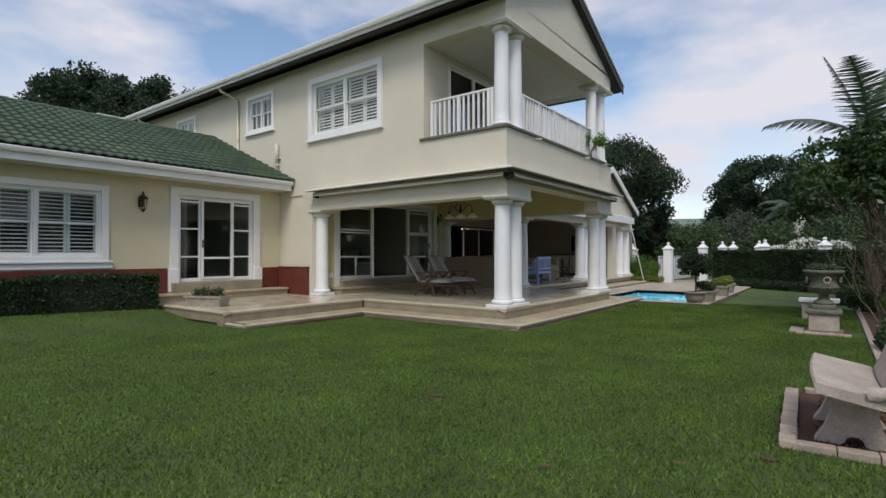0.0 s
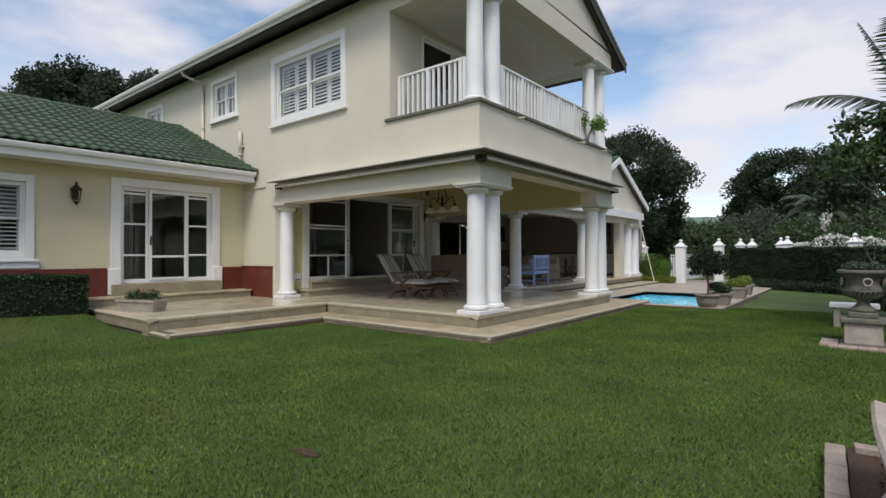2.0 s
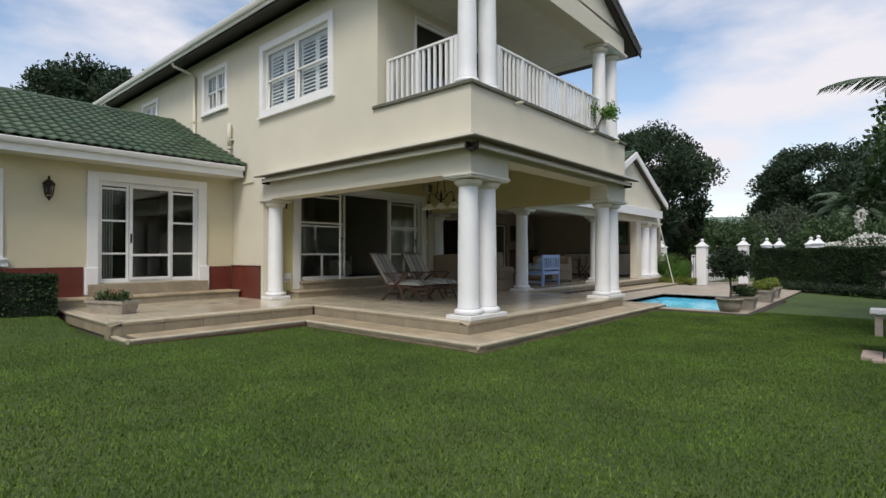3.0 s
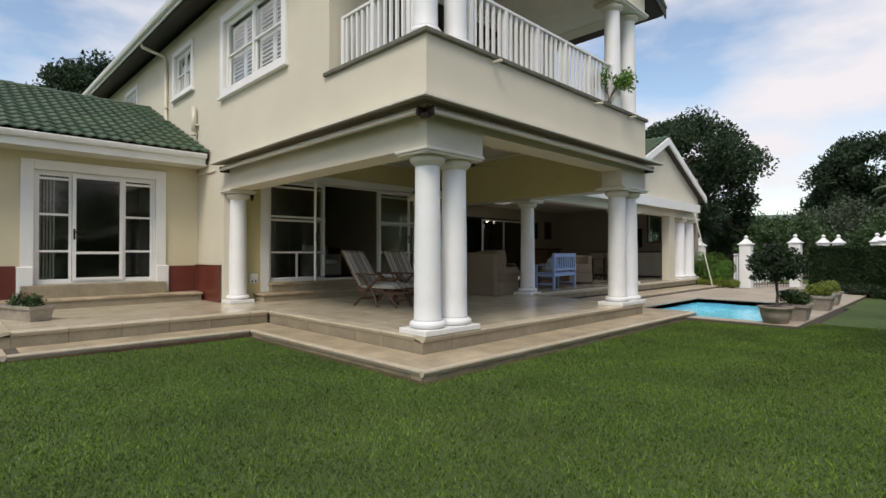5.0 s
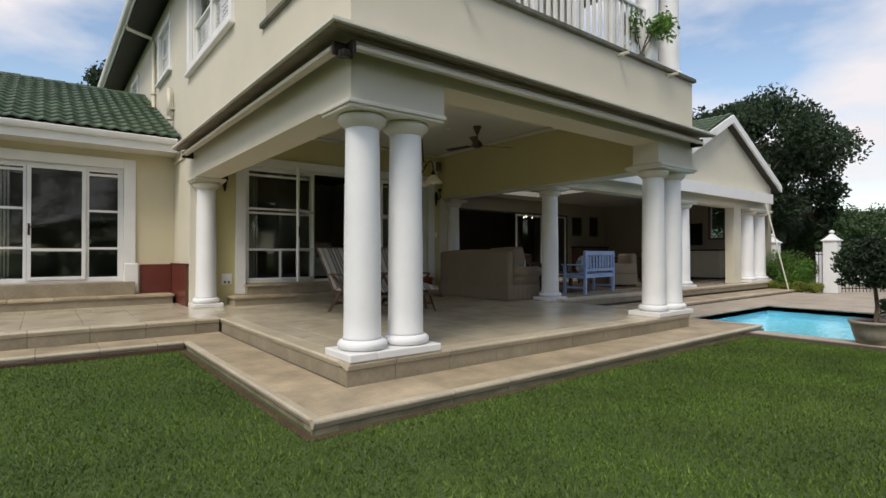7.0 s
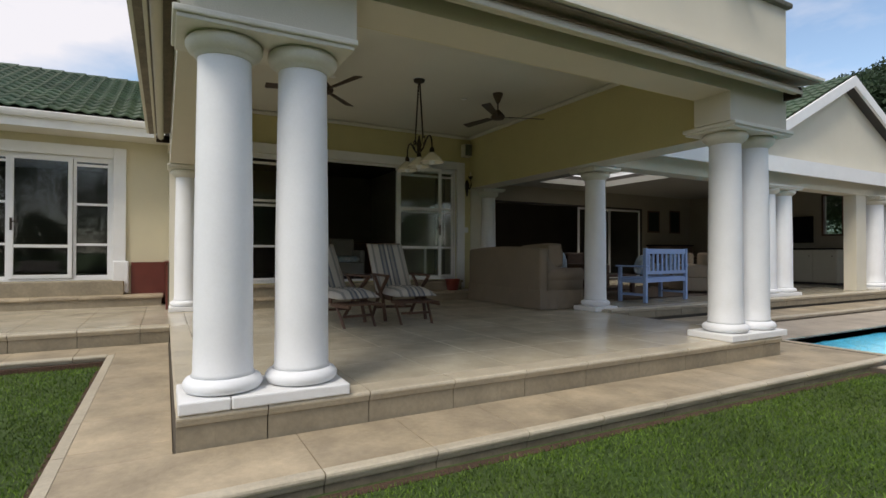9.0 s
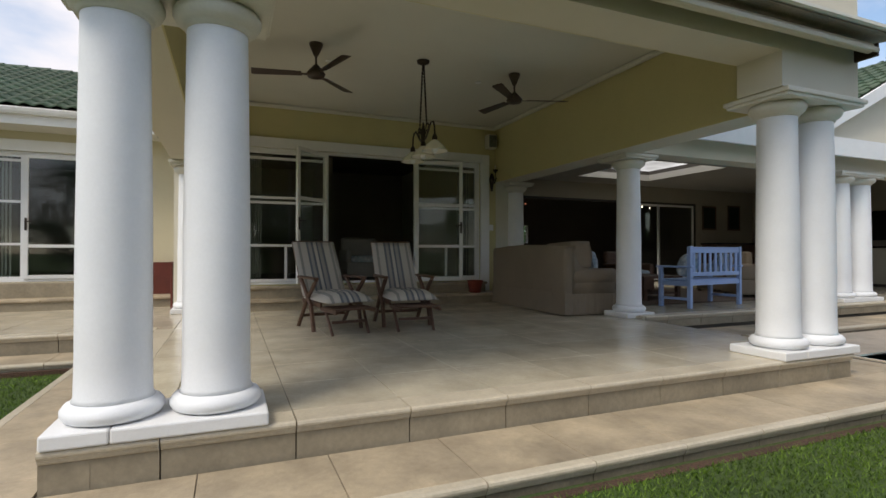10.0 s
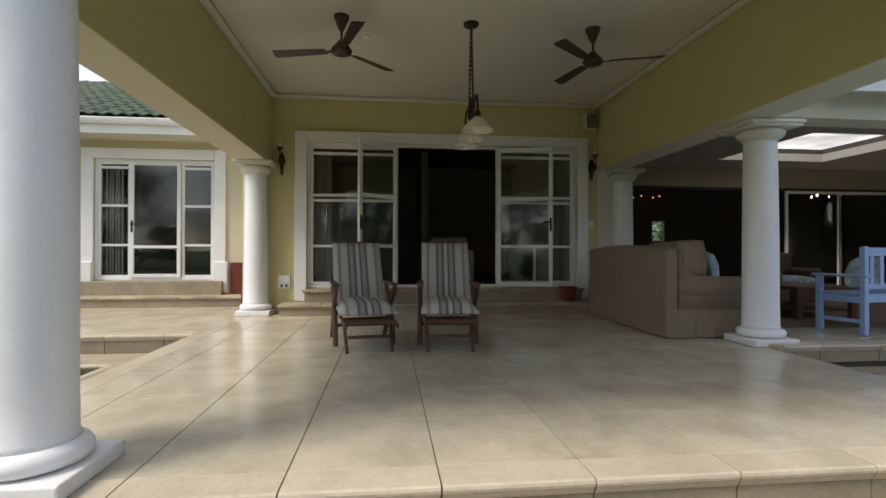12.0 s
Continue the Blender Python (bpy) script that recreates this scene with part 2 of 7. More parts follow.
M["debris"] = material("dry brown leaf", (0.13, 0.07, 0.03), 0.8, grain=0.2)


def lamp_glow(name, color, strength):
    m = bpy.data.materials.new(name)
    m.use_nodes = True
    b = m.node_tree.nodes["Principled BSDF"]
    b.inputs["Emission Color"].default_value, b.inputs["Emission Strength"].default_value = (*color, 1), strength
    return m


M["ember"] = lamp_glow("dim red bulb", (1.0, 0.25, 0.12), 0.7)
M["bulb"] = lamp_glow("lit bulb", (1.0, 0.88, 0.68), 5.0)
w_ = bpy.data.materials.new("pool water")
w_.use_nodes = True
wb = w_.node_tree.nodes["Principled BSDF"]
wb.inputs["Base Color"].default_value, wb.inputs["Roughness"].default_value, wb.inputs["IOR"].default_value = (0.75, 0.95, 1.0, 1), 0.02, 1.33
wb.inputs["Transmission Weight"].default_value = 1.0
wt = w_.node_tree.nodes.new("ShaderNodeTexNoise")
wt.inputs["Scale"].default_value = 7
wbump = w_.node_tree.nodes.new("ShaderNodeBump")
wbump.inputs["Distance"].default_value = 0.02
w_.node_tree.links.new(wt.outputs["Fac"], wbump.inputs["Height"])
w_.node_tree.links.new(wbump.outputs["Normal"], wb.inputs["Normal"])
M["water"] = w_

# ---- mesh helpers ----


def finish(name, bm, mat, smooth=False):
    me = bpy.data.meshes.new(name)
    bm.normal_update()
    bm.to_mesh(me)
    bm.free()
    me.materials.append(mat)
    if smooth:
        me.shade_smooth()
    return me


def part(name, bm, mat, parent=None, label="", smooth=False):
    """One mesh object from a bmesh, under a thing or a part."""
    ob = new(name, finish(name, bm, mat, smooth))
    ob.parent = parent
    return tagged(ob, label=label)


def thing(name, x, y, z, label, category, group="", turn=0):
    ob = new(name)
    ob.matrix_basis = pose(x, y, z, 0, 0, turn)
    return tagged(ob, label=label, category=category, group=group)


def structure(name, bm, mat, label="", smooth=False):
    ob = new(name, finish(name, bm, mat, smooth))
    return tagged(ob, label=label, kind="structure")


def box(bm, x0, x1, y0, y1, z0, z1, bevel=0.0, m=None):
    r = bmesh.ops.create_cube(bm, size=1)
    t = Matrix.Translation(((x0 + x1) / 2, (y0 + y1) / 2, (z0 + z1) / 2)) @ Matrix.Diagonal((abs(x1 - x0), abs(y1 - y0), abs(z1 - z0), 1))
    if m is not None:
        t = m @ t
    bmesh.ops.transform(bm, matrix=t, verts=r["verts"])
    if bevel:
        ed = list({e for v in r["verts"] for e in v.link_edges})
        bmesh.ops.bevel(bm, geom=ed, offset=bevel, segments=2, affect="EDGES", profile=0.5)
    return bm


def boxed(*a, bevel=0.0, m=None):
    return box(bmesh.new(), *a, bevel=bevel, m=m)


def lathe(profile, segments=32, at=(0, 0), bm=None):
    """A turned solid. profile: rows of (radius, height) from the bottom to the top."""
    bm = bm or bmesh.new()
    rings = []
    for r, z in profile:
        rings.append([bm.verts.new((at[0] + r * math.cos(2 * math.pi * i / segments), at[1] + r * math.sin(2 * math.pi * i / segments), z)) for i in range(segments)])
    for a, b in zip(rings, rings[1:]):
        for i in range(segments):
            j = (i + 1) % segments
            bm.faces.new((a[i], a[j], b[j], b[i]))
    bm.faces.new(reversed(rings[0]))
    bm.faces.new(rings[-1])
    return bm


def tube(bm, points, radius, segments=8, radii=None):
    """A round bar along points."""
    rings = []
    pts = [Vector(p) for p in points]
    for i, p in enumerate(pts):
        d = (pts[min(i + 1, len(pts) - 1)] - pts[max(i - 1, 0)]).normalized()
        side = d.cross(Vector((0, 0, 1)))
        if side.length < 0.05:
            side = d.cross(Vector((1, 0, 0)))
        side.normalize()
        up = side.cross(d)
        r = radii[i] if radii else radius
        rings.append([bm.verts.new(p + side * r * math.cos(2 * math.pi * k / segments) + up * r * math.sin(2 * math.pi * k / segments)) for k in range(segments)])
    for a, b in zip(rings, rings[1:]):
        for k in range(segments):
            j = (k + 1) % segments
            bm.faces.new((a[k], a[j], b[j], b[k]))
    bm.faces.new(rings[0])
    bm.faces.new(reversed(rings[-1]))
    return bm


def slab(bm, outline, z0, z1):
    """A flat plate of any outline."""
    lo, hi = [bm.verts.new((x, y, z0)) for x, y in outline], [bm.verts.new((x, y, z1)) for x, y in outline]
    n = len(outline)
    for i in range(n):
        j = (i + 1) % n
        bm.faces.new((lo[i], lo[j], hi[j], hi[i]))
    bm.faces.new(list(reversed(lo)))
    bm.faces.new(hi)
    bmesh.ops.recalc_face_normals(bm, faces=bm.faces)
    return bm


def prism(axis, outline, a0, a1):
    """A solid of the same section (u, z) all along the x or y axis, from a0 to a1."""
    bm = bmesh.new()
    p = (lambda a, u, z: (a, u, z)) if axis == "x" else (lambda a, u, z: (u, a, z))
    A, B = [bm.verts.new(p(a0, u, z)) for u, z in outline], [bm.verts.new(p(a1, u, z)) for u, z in outline]
    n = len(outline)
    for i in range(n):
        j = (i + 1) % n
        bm.faces.new((A[i], A[j], B[j], B[i]))
    bm.faces.new(list(reversed(A)))
    bm.faces.new(B)
    bmesh.ops.recalc_face_normals(bm, faces=bm.faces)
    return bm


def holed(axis, p0, p1, a0, a1, z0, z1, holes):
    """A wall that runs along an axis from a0 to a1 between the planes p0 and p1, with openings (a, b, low, high) through it."""
    bm = bmesh.new()
    us = sorted({a0, a1, *[min(max(v, a0), a1) for h in holes for v in h[:2]]})
    zs = sorted({z0, z1, *[min(max(v, z0), z1) for h in holes for v in h[2:]]})
    cells = {(i, k) for i in range(len(us) - 1) for k in range(len(zs) - 1)
             if not any(h[0] < (us[i] + us[i + 1]) / 2 < h[1] and h[2] < (zs[k] + zs[k + 1]) / 2 < h[3] for h in holes)}
    vs = {}

    def v(s, i, k):
        key = (s, i, k)
        if key not in vs:
            q = (p0, p1)[s]
            vs[key] = bm.verts.new((us[i], q, zs[k]) if axis == "x" else (q, us[i], zs[k]))
        return vs[key]

    for i, k in cells:
        for s in (0, 1):
            bm.faces.new((v(s, i, k), v(s, i + 1, k), v(s, i + 1, k + 1), v(s, i, k + 1)))
        for di, dk, e in ((-1, 0, ((i, k), (i, k + 1))), (1, 0, ((i + 1, k), (i + 1, k + 1))), (0, -1, ((i, k), (i + 1, k))), (0, 1, ((i, k + 1), (i + 1, k + 1)))):
            if (i + di, k + dk) not in cells:
                (a, b), (c, d) = e
                bm.faces.new((v(0, a, b), v(0, c, d), v(1, c, d), v(1, a, b)))
    bmesh.ops.recalc_face_normals(bm, faces=bm.faces)
    return bm


def cloud(name, points, normals, size, mat, parent=None, shape=0.5, seed=1, kind=""):
    """Many small leaves, one little blade of two triangles each, as one mesh."""
    rng = np.random.default_rng(seed)
    n = len(points)
    d1 = rng.normal(size=(n, 3)) + normals * 0.6
    d1 /= np.linalg.norm(d1, axis=1)[:, None]
    d2 = np.cross(d1, rng.normal(size=(n, 3)))
    d2 /= np.linalg.norm(d2, axis=1)[:, None]
    s = size * rng.uniform(0.6, 1.3, size=(n, 1))
    a, c = points - d1 * s * 0.5, points + d1 * s * 0.5
    b, d = points + d2 * s * shape * 0.5, points - d2 * s * shape * 0.5
    co = np.stack([a, b, c, d], axis=1).reshape(-1, 3)
    me = bpy.data.meshes.new(name)
    me.vertices.add(4 * n)
    me.vertices.foreach_set("co", co.astype(np.float32).ravel())
    me.loops.add(4 * n)
    me.loops.foreach_set("vertex_index", np.arange(4 * n, dtype=np.int32))
    me.polygons.add(n)
    me.polygons.foreach_set("loop_start", np.arange(0, 4 * n, 4, dtype=np.int32))
    me.update(calc_edges=True)
    me.materials.append(mat)
    ob = new(name, me)
    ob.parent = parent
    return tagged(ob, kind=kind)

# ---- ground ----
XF, YL, YR, XB, XA, ZP, ZT = -5.06, 8.70, 14.60, -11.0, -12.4, 0.13, -0.07


def ease(a, b, v):
    v = min(max((v - a) / (b - a), 0), 1)
    return v * v * (3 - 2 * v)


def ground_z(x, y):
    """The lawn's height: it falls a little towards the terrace and rises to the hedge under the windows."""
    base = -0.02 - 0.16 * ease(0.5, 7.5, y)
    return base + (0.20 * ease(9.25, 11.2, -x)) * (1 - ease(4.9, 5.1, y)) * ease(-8, -3, y)


xs = sorted({-3000, -600, -120, -60, -30, -18, *[round(v, 2) for v in np.arange(-14, 4.01, 0.5)], -9.25, -9.05, 8, 20, 60, 200, 3000})
ys = sorted({-3000, -500, -60, -20, *[round(v, 2) for v in np.arange(-9, 14.51, 0.5)], 5.1, 4.9, 14.9, 15.3, 19.7, 20, 24, 30, 60, 200, 600, 3000})
POOL = (-5.85, -3.0, 15.3, 19.7)
bm = bmesh.new()
grid = {(i, j): bm.verts.new((x, y, ground_z(x, y))) for i, x in enumerate(xs) for j, y in enumerate(ys)}
for i in range(len(xs) - 1):
    for j in range(len(ys) - 1):
        if -7 < (xs[i] + xs[i + 1]) / 2 < -2.5 and 15.3 <= (ys[j] + ys[j + 1]) / 2 <= 19.7:
            continue
        bm.faces.new((grid[i, j], grid[i + 1, j], grid[i + 1, j + 1], grid[i, j + 1]))
structure("ground", bm, M["grass"], "mown green lawn spreading round the house", True)

# ---- terrace: bodies of the floors and steps ----
structure("terrace", slab(bmesh.new(), [(-5.14, 8.75), (-5.14, 14.52), (-7.62, 14.52), (-7.62, 25.3), (-24, 25.3), (-24, 8.75), (-12.6, 8.75), (-12.6, 5.16), (-9.11, 5.16), (-9.11, 8.75)], -0.35, ZP - 0.012), M["grout"], "raised stone terrace base")
structure("lower_step", slab(bmesh.new(), [(-9.2, 5.21), (-8.51, 5.21), (-8.51, 8.16), (-4.51, 8.16), (-4.51, 15.54), (-6.9, 15.54), (-6.9, 24.9), (-7.7, 24.9), (-7.7, 14.4), (-5.2, 14.4), (-5.2, 8.8), (-9.2, 8.8)], -0.35, ZT - 0.012), M["grout"], "lower stone step base")

# ---- walls ----
W1, W2, W3 = (-10.97, -8.55, 4.36, 5.71), (-13.95, -12.78, 4.89, 5.82), (-18.3, -17.2, 4.89, 5.82)
south = holed("x", YL, YL + 0.4, -26, XF, -0.35, 6.3, [(XB, XF + 0.1, -1, 2.37), W1, W2, W3, (-7.15, XF + 0.1, 3.70, 5.84)])
structure("wall_south", south, M["stucco"], "cream rendered house wall with upper windows")
structure("wall_east", holed("y", XF - 0.4, XF, YL + 0.4, YR - 0.4, 2.37, 6.3, [(YL + 1.0, YR - 1.0, 2, 2.66), (0, 99, 3.70, 5.84)]), M["stucco"], "cream rendered gable wall over the porch")
structure("wall_north", holed("x", YR - 0.4, YR, -26, XF, -0.35, 6.3, [(XB + 0.02, XF + 0.1, -1, 2.37), (-7.15, XF + 0.1, 3.70, 5.84)]), M["stucco"], "cream rendered side wall")
RY, RZ = 11.60, 7.72
structure("gable", prism("x", [(YL, 6.3), (YR, 6.24), (YR, 6.25), (RY, 7.60), (YL, 6.42)], XF - 0.3, XF), M["stucco"], "cream rendered gable")
structure("wall_porch", holed("y", XB - 0.25, XB, YL + 0.4, YR - 0.4, -0.3, 3.5, [(9.64, 13.86, 0.50, 2.72)]), M["yellow"], "yellow painted porch wall with wide glazed doors")
structure("beam_lining_south", boxed(XB, XF - 0.4, YL + 0.4, YL + 0.412, 2.372, 3.42), M["yellow"], "yellow painted beam face")
structure("beam_lining_north", boxed(XB, XF - 0.4, YR - 0.412, YR - 0.4, 2.372, 3.42), M["yellow"], "yellow painted beam face")
structure("beam_lining_east", boxed(XF - 0.412, XF - 0.4, YL + 0.42, YR - 0.42, 2.662, 3.42), M["yellow"], "yellow painted beam face")
structure("ceiling_porch", boxed(XB - 0.2, XF - 0.2, YL + 0.2, YR - 0.2, 3.42, 3.51), M["ceiling"], "white plastered porch ceiling")
for n_, a in enumerate([(XB, XB + 0.09, YL + 0.42, YR - 0.42), (XB + 0.09, XF - 0.5, YL + 0.412, YL + 0.50), (XB + 0.09, XF - 0.5, YR - 0.50, YR - 0.412)]):
    structure("cornice", boxed(*a, 3.36, 3.419, bevel=0.025), M["ceiling"], "white coved cornice")
structure("balcony_floor", boxed(-7.2, XF - 0.1, YL + 0.1, YR - 0.1, 3.52, 3.66), M["tile"], "stone balcony floor")
structure("balcony_ceiling", boxed(-7.35, XF - 0.1, YL + 0.1, YR - 0.1, 5.85, 5.95), M["capital"], "cream balcony ceiling")
structure("wall_balcony", holed("y", -7.40, -7.15, YL + 0.4, YR - 0.4, 3.5, 6.0, [(9.62, 12.9, 3.68, 5.70)]), M["stucco"], "cream balcony wall with a wide door")
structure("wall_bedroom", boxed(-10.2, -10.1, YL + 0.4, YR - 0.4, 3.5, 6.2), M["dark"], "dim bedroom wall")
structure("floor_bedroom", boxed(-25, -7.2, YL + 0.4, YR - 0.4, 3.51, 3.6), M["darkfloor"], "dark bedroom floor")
structure("wall_west", boxed(-26, -25.8, YL, YR, 0, 7.5), M["stucco"], "cream end wall")
# the one-storey wing
structure("wall_wing", holed("y", XA - 0.25, XA, -9, YL - 0.002, -0.35, 3.12, [(5.87, 7.85, 0.55, 2.64), (2.00, 4.27, 1.17, 2.56)]), M["stucco_warm"], "cream rendered wing wall with a glazed door and shuttered window")
structure("wall_wing_end", boxed(-20, XA, -9.2, -9, -0.3, 3.6), M["stucco"], "cream rendered wing end wall")
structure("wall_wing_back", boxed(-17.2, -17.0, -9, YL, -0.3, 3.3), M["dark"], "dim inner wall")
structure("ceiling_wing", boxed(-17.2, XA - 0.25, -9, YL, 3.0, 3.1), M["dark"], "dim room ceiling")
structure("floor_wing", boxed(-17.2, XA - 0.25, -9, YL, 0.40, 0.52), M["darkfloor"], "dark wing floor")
structure("soffit_wing", boxed(XA, -11.835, -9, YL - 0.01, 2.955, 2.99), M["capital"], "cream wing soffit")
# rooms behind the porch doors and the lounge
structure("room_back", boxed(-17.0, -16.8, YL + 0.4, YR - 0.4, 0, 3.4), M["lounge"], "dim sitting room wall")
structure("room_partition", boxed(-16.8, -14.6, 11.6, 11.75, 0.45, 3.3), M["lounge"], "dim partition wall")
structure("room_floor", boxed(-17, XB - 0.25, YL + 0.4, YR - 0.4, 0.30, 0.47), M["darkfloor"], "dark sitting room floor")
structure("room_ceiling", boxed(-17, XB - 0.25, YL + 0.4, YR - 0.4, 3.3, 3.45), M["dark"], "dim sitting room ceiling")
LZ = 0.17
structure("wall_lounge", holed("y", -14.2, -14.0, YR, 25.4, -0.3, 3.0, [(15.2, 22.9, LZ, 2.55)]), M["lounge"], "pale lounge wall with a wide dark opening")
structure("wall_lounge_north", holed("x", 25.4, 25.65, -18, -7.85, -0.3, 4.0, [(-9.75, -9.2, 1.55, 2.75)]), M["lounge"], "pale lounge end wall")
structure("wall_link", boxed(-14.0, XB - 0.27, YR - 0.2, YR - 0.01, 0, 3.0), M["yellow"], "yellow painted lounge wall")
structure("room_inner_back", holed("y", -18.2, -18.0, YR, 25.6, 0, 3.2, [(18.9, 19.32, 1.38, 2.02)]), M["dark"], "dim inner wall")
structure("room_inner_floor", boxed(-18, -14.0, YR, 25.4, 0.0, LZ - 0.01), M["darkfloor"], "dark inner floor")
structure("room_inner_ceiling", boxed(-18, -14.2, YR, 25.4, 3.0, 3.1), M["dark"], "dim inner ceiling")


def plate_with_holes(name, x0, x1, y0, y1, z0, z1, holes, mat, label):
    b = holed("x", z0, z1, x0, x1, y0, y1, holes)
    for v in b.verts:
        v.co.y, v.co.z = v.co.z, v.co.y
    bmesh.ops.recalc_face_normals(b, faces=b.faces)
    return structure(name, b, mat, label)


SKY = [(-13.1, -10.7, 17.72, 20.1), (-9.0, -8.35, 16.9, 18.6)]
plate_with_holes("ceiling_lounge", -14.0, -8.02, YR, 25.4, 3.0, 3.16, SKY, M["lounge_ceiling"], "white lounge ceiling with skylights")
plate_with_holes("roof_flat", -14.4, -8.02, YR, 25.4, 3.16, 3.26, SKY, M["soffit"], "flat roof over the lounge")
for k in SKY:
    structure("skylight", boxed(k[0] - 0.03, k[1] + 0.03, k[2] - 0.03, k[3] + 0.03, 3.262, 3.28), M["opal"], "milky skylight pane").visible_shadow = False
structure("beam_lounge", holed("y", -8.15, -7.82, YR, 25.4, 2.42, 3.3, [(0, 1, 0, 1)]), M["stucco"], "cream beam over the lounge columns")
structure("pilaster", boxed(-8.12, -7.86, 22.88, 23.35, LZ, 2.42), M["stucco"], "cream rendered pilaster")
# second gable
GA, GZ1 = 22.27, 4.95
structure("gable_small", prism("x", [(19.0, 3.02), (25.6, 3.02), (25.6, 3.20), (GA, GZ1 - 0.15), (19.0, 3.2)], -8.15, -7.84), M["stucco"], "cream rendered small gable")


def pitched(name, axis, a0, a1, eave, ridge, ez, rz, mat, label, t=0.10):
    d = 1 if ridge > eave else -1
    return structure(name, prism(axis, [(eave, ez), (ridge, rz), (ridge, rz - t), (eave, ez - t)], a0, a1), mat, label)


pitched("roof_main_south", "x", -26.3, XF + 0.14, 8.12, RY, 6.33, RZ, M["roof"], "green tiled main roof")
pitched("roof_main_north", "x", -26.3, XF + 0.14, 15.20, RY, 6.10, RZ, M["roof"], "green tiled main roof")
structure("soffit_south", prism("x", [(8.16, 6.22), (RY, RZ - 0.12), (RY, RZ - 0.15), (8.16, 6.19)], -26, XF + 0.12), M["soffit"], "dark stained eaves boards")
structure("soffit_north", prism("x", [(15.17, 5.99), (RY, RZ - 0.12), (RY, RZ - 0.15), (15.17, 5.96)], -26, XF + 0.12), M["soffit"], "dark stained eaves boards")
for nm, e, ez in (("south", 8.10, 6.36), ("north", 15.24, 6.12)):
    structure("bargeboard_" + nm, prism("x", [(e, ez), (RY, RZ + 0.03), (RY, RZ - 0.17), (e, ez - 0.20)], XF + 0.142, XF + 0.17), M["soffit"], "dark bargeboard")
    structure("verge_" + nm, prism("x", [(e, ez + 0.035), (RY, RZ + 0.065), (RY, RZ + 0.032), (e, ez + 0.002)], XF + 0.05, XF + 0.20), M["white"], "white verge trim")
pitched("roof_small_south", "x", -10.5, -7.66, 18.7, GA, 3.20, GZ1, M["roof"], "green tiled small roof")
pitched("roof_small_north", "x", -10.5, -7.66, 25.95, GA, 3.20, GZ1, M["roof"], "green tiled small roof")
for e in (18.65, 25.88):
    structure("bargeboard", prism("x", [(e, 3.28), (GA, GZ1 + 0.09), (GA, GZ1 - 0.14), (e, 3.06)], -7.658, -7.60), M["white"], "white bargeboard")
structure("soffit_small", prism("x", [(25.9, 3.10), (GA, GZ1 - 0.12), (GA, GZ1 - 0.14), (25.9, 3.08)], -8.0, -7.67), M["soffit"], "dark stained eaves boards")
# wing roof body; its tiles come last
RX, RZW = -15.9, 4.93
structure("wing_roof_deck", prism("y", [(-11.82, 3.12), (RX, RZW - 0.05), (-20.0, 3.12), (-20.0, 3.0), (-11.82, 3.0)], -9.2, YL - 0.003), M["soffit"], "dark roof deck under the wing tiles")
structure("wing_roof_back", prism("y", [(-20.3, 3.08), (RX, RZW), (RX, RZW - 0.04), (-20.3, 3.06)], -9.4, YL - 0.004), M["roof"], "green tiled wing roof")


def gutter(name, axis, a0, a1, u, z, out, label, deep=0.17):
    """A white box gutter with a rolled lip, on its fascia."""
    s = out
    sec = [(u, z), (u - s * 0.115, z), (u - s * 0.115, z - deep), (u - s * 0.09, z - deep), (u - s * 0.09, z - 0.10), (u - s * 0.02, z - 0.10), (u, z - 0.06), (u + s * 0.012, z - 0.015)]
    return structure(name, prism(axis, sec, a0, a1), M["white"], label)


gutter("gutter_wing", "y", -9.3, YL - 0.07, -11.70, 3.19, 1, "white wing gutter and fascia", 0.24)
gutter("gutter_main", "x", -26.3, XF + 0.13, 8.02, 6.39, -1, "white main gutter and fascia")
# hood round the porch
hood = [(0, 2.95), (0.32, 2.865), (0.32, 2.84), (0.29, 2.835), (0.0, 2.88)]


def mitred(section, west):
    """A section that runs along the south face and turns the corner to the east face."""
    b_ = bmesh.new()
    rings = [[b_.verts.new((west, YL - u, z)) for u, z in section], [b_.verts.new((XF + u, YL - u, z)) for u, z in section], [b_.verts.new((XF + u, YR + 0.12, z)) for u, z in section]]
    for A_, B_ in zip(rings, rings[1:]):
        for k in range(len(section)):
            q = (k + 1) % len(section)
            b_.faces.new((A_[k], A_[q], B_[q], B_[k]))
    b_.faces.new(rings[0])
    b_.faces.new(list(reversed(rings[-1])))
    bmesh.ops.recalc_face_normals(b_, faces=b_.faces)
    return b_


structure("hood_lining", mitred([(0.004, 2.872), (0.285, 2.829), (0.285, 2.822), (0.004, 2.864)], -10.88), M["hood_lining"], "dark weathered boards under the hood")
structure("hood", mitred(hood, -10.9), M["capital"], "cream sloping hood over the rolled awnings")
structure("hood_small", prism("y", [(-7.84 + u, z) for u, z in [(0, 3.0), (0.30, 2.92), (0.30, 2.62), (0.26, 2.62), (0.26, 2.8), (0, 2.8)]], YR + 0.5, 24.95), M["white"], "white boxed hood under the small gable")
structure("sill_balcony_south", boxed(-7.25, XF + 0.05, YL - 0.05, YL + 0.42, 3.702, 3.76, bevel=0.012), M["urn"], "grey weathered balcony coping")
structure("sill_balcony_east", boxed(XF - 0.42, XF + 0.05, YL + 0.422, YR + 0.05, 3.702, 3.76, bevel=0.012), M["urn"], "grey weathered balcony coping")
structure("string_course", boxed(-11.38, -12.38, YL - 0.03, YL + 0.01, 2.80, 2.85), M["stucco"], "cream string course")

# ---- columns ----


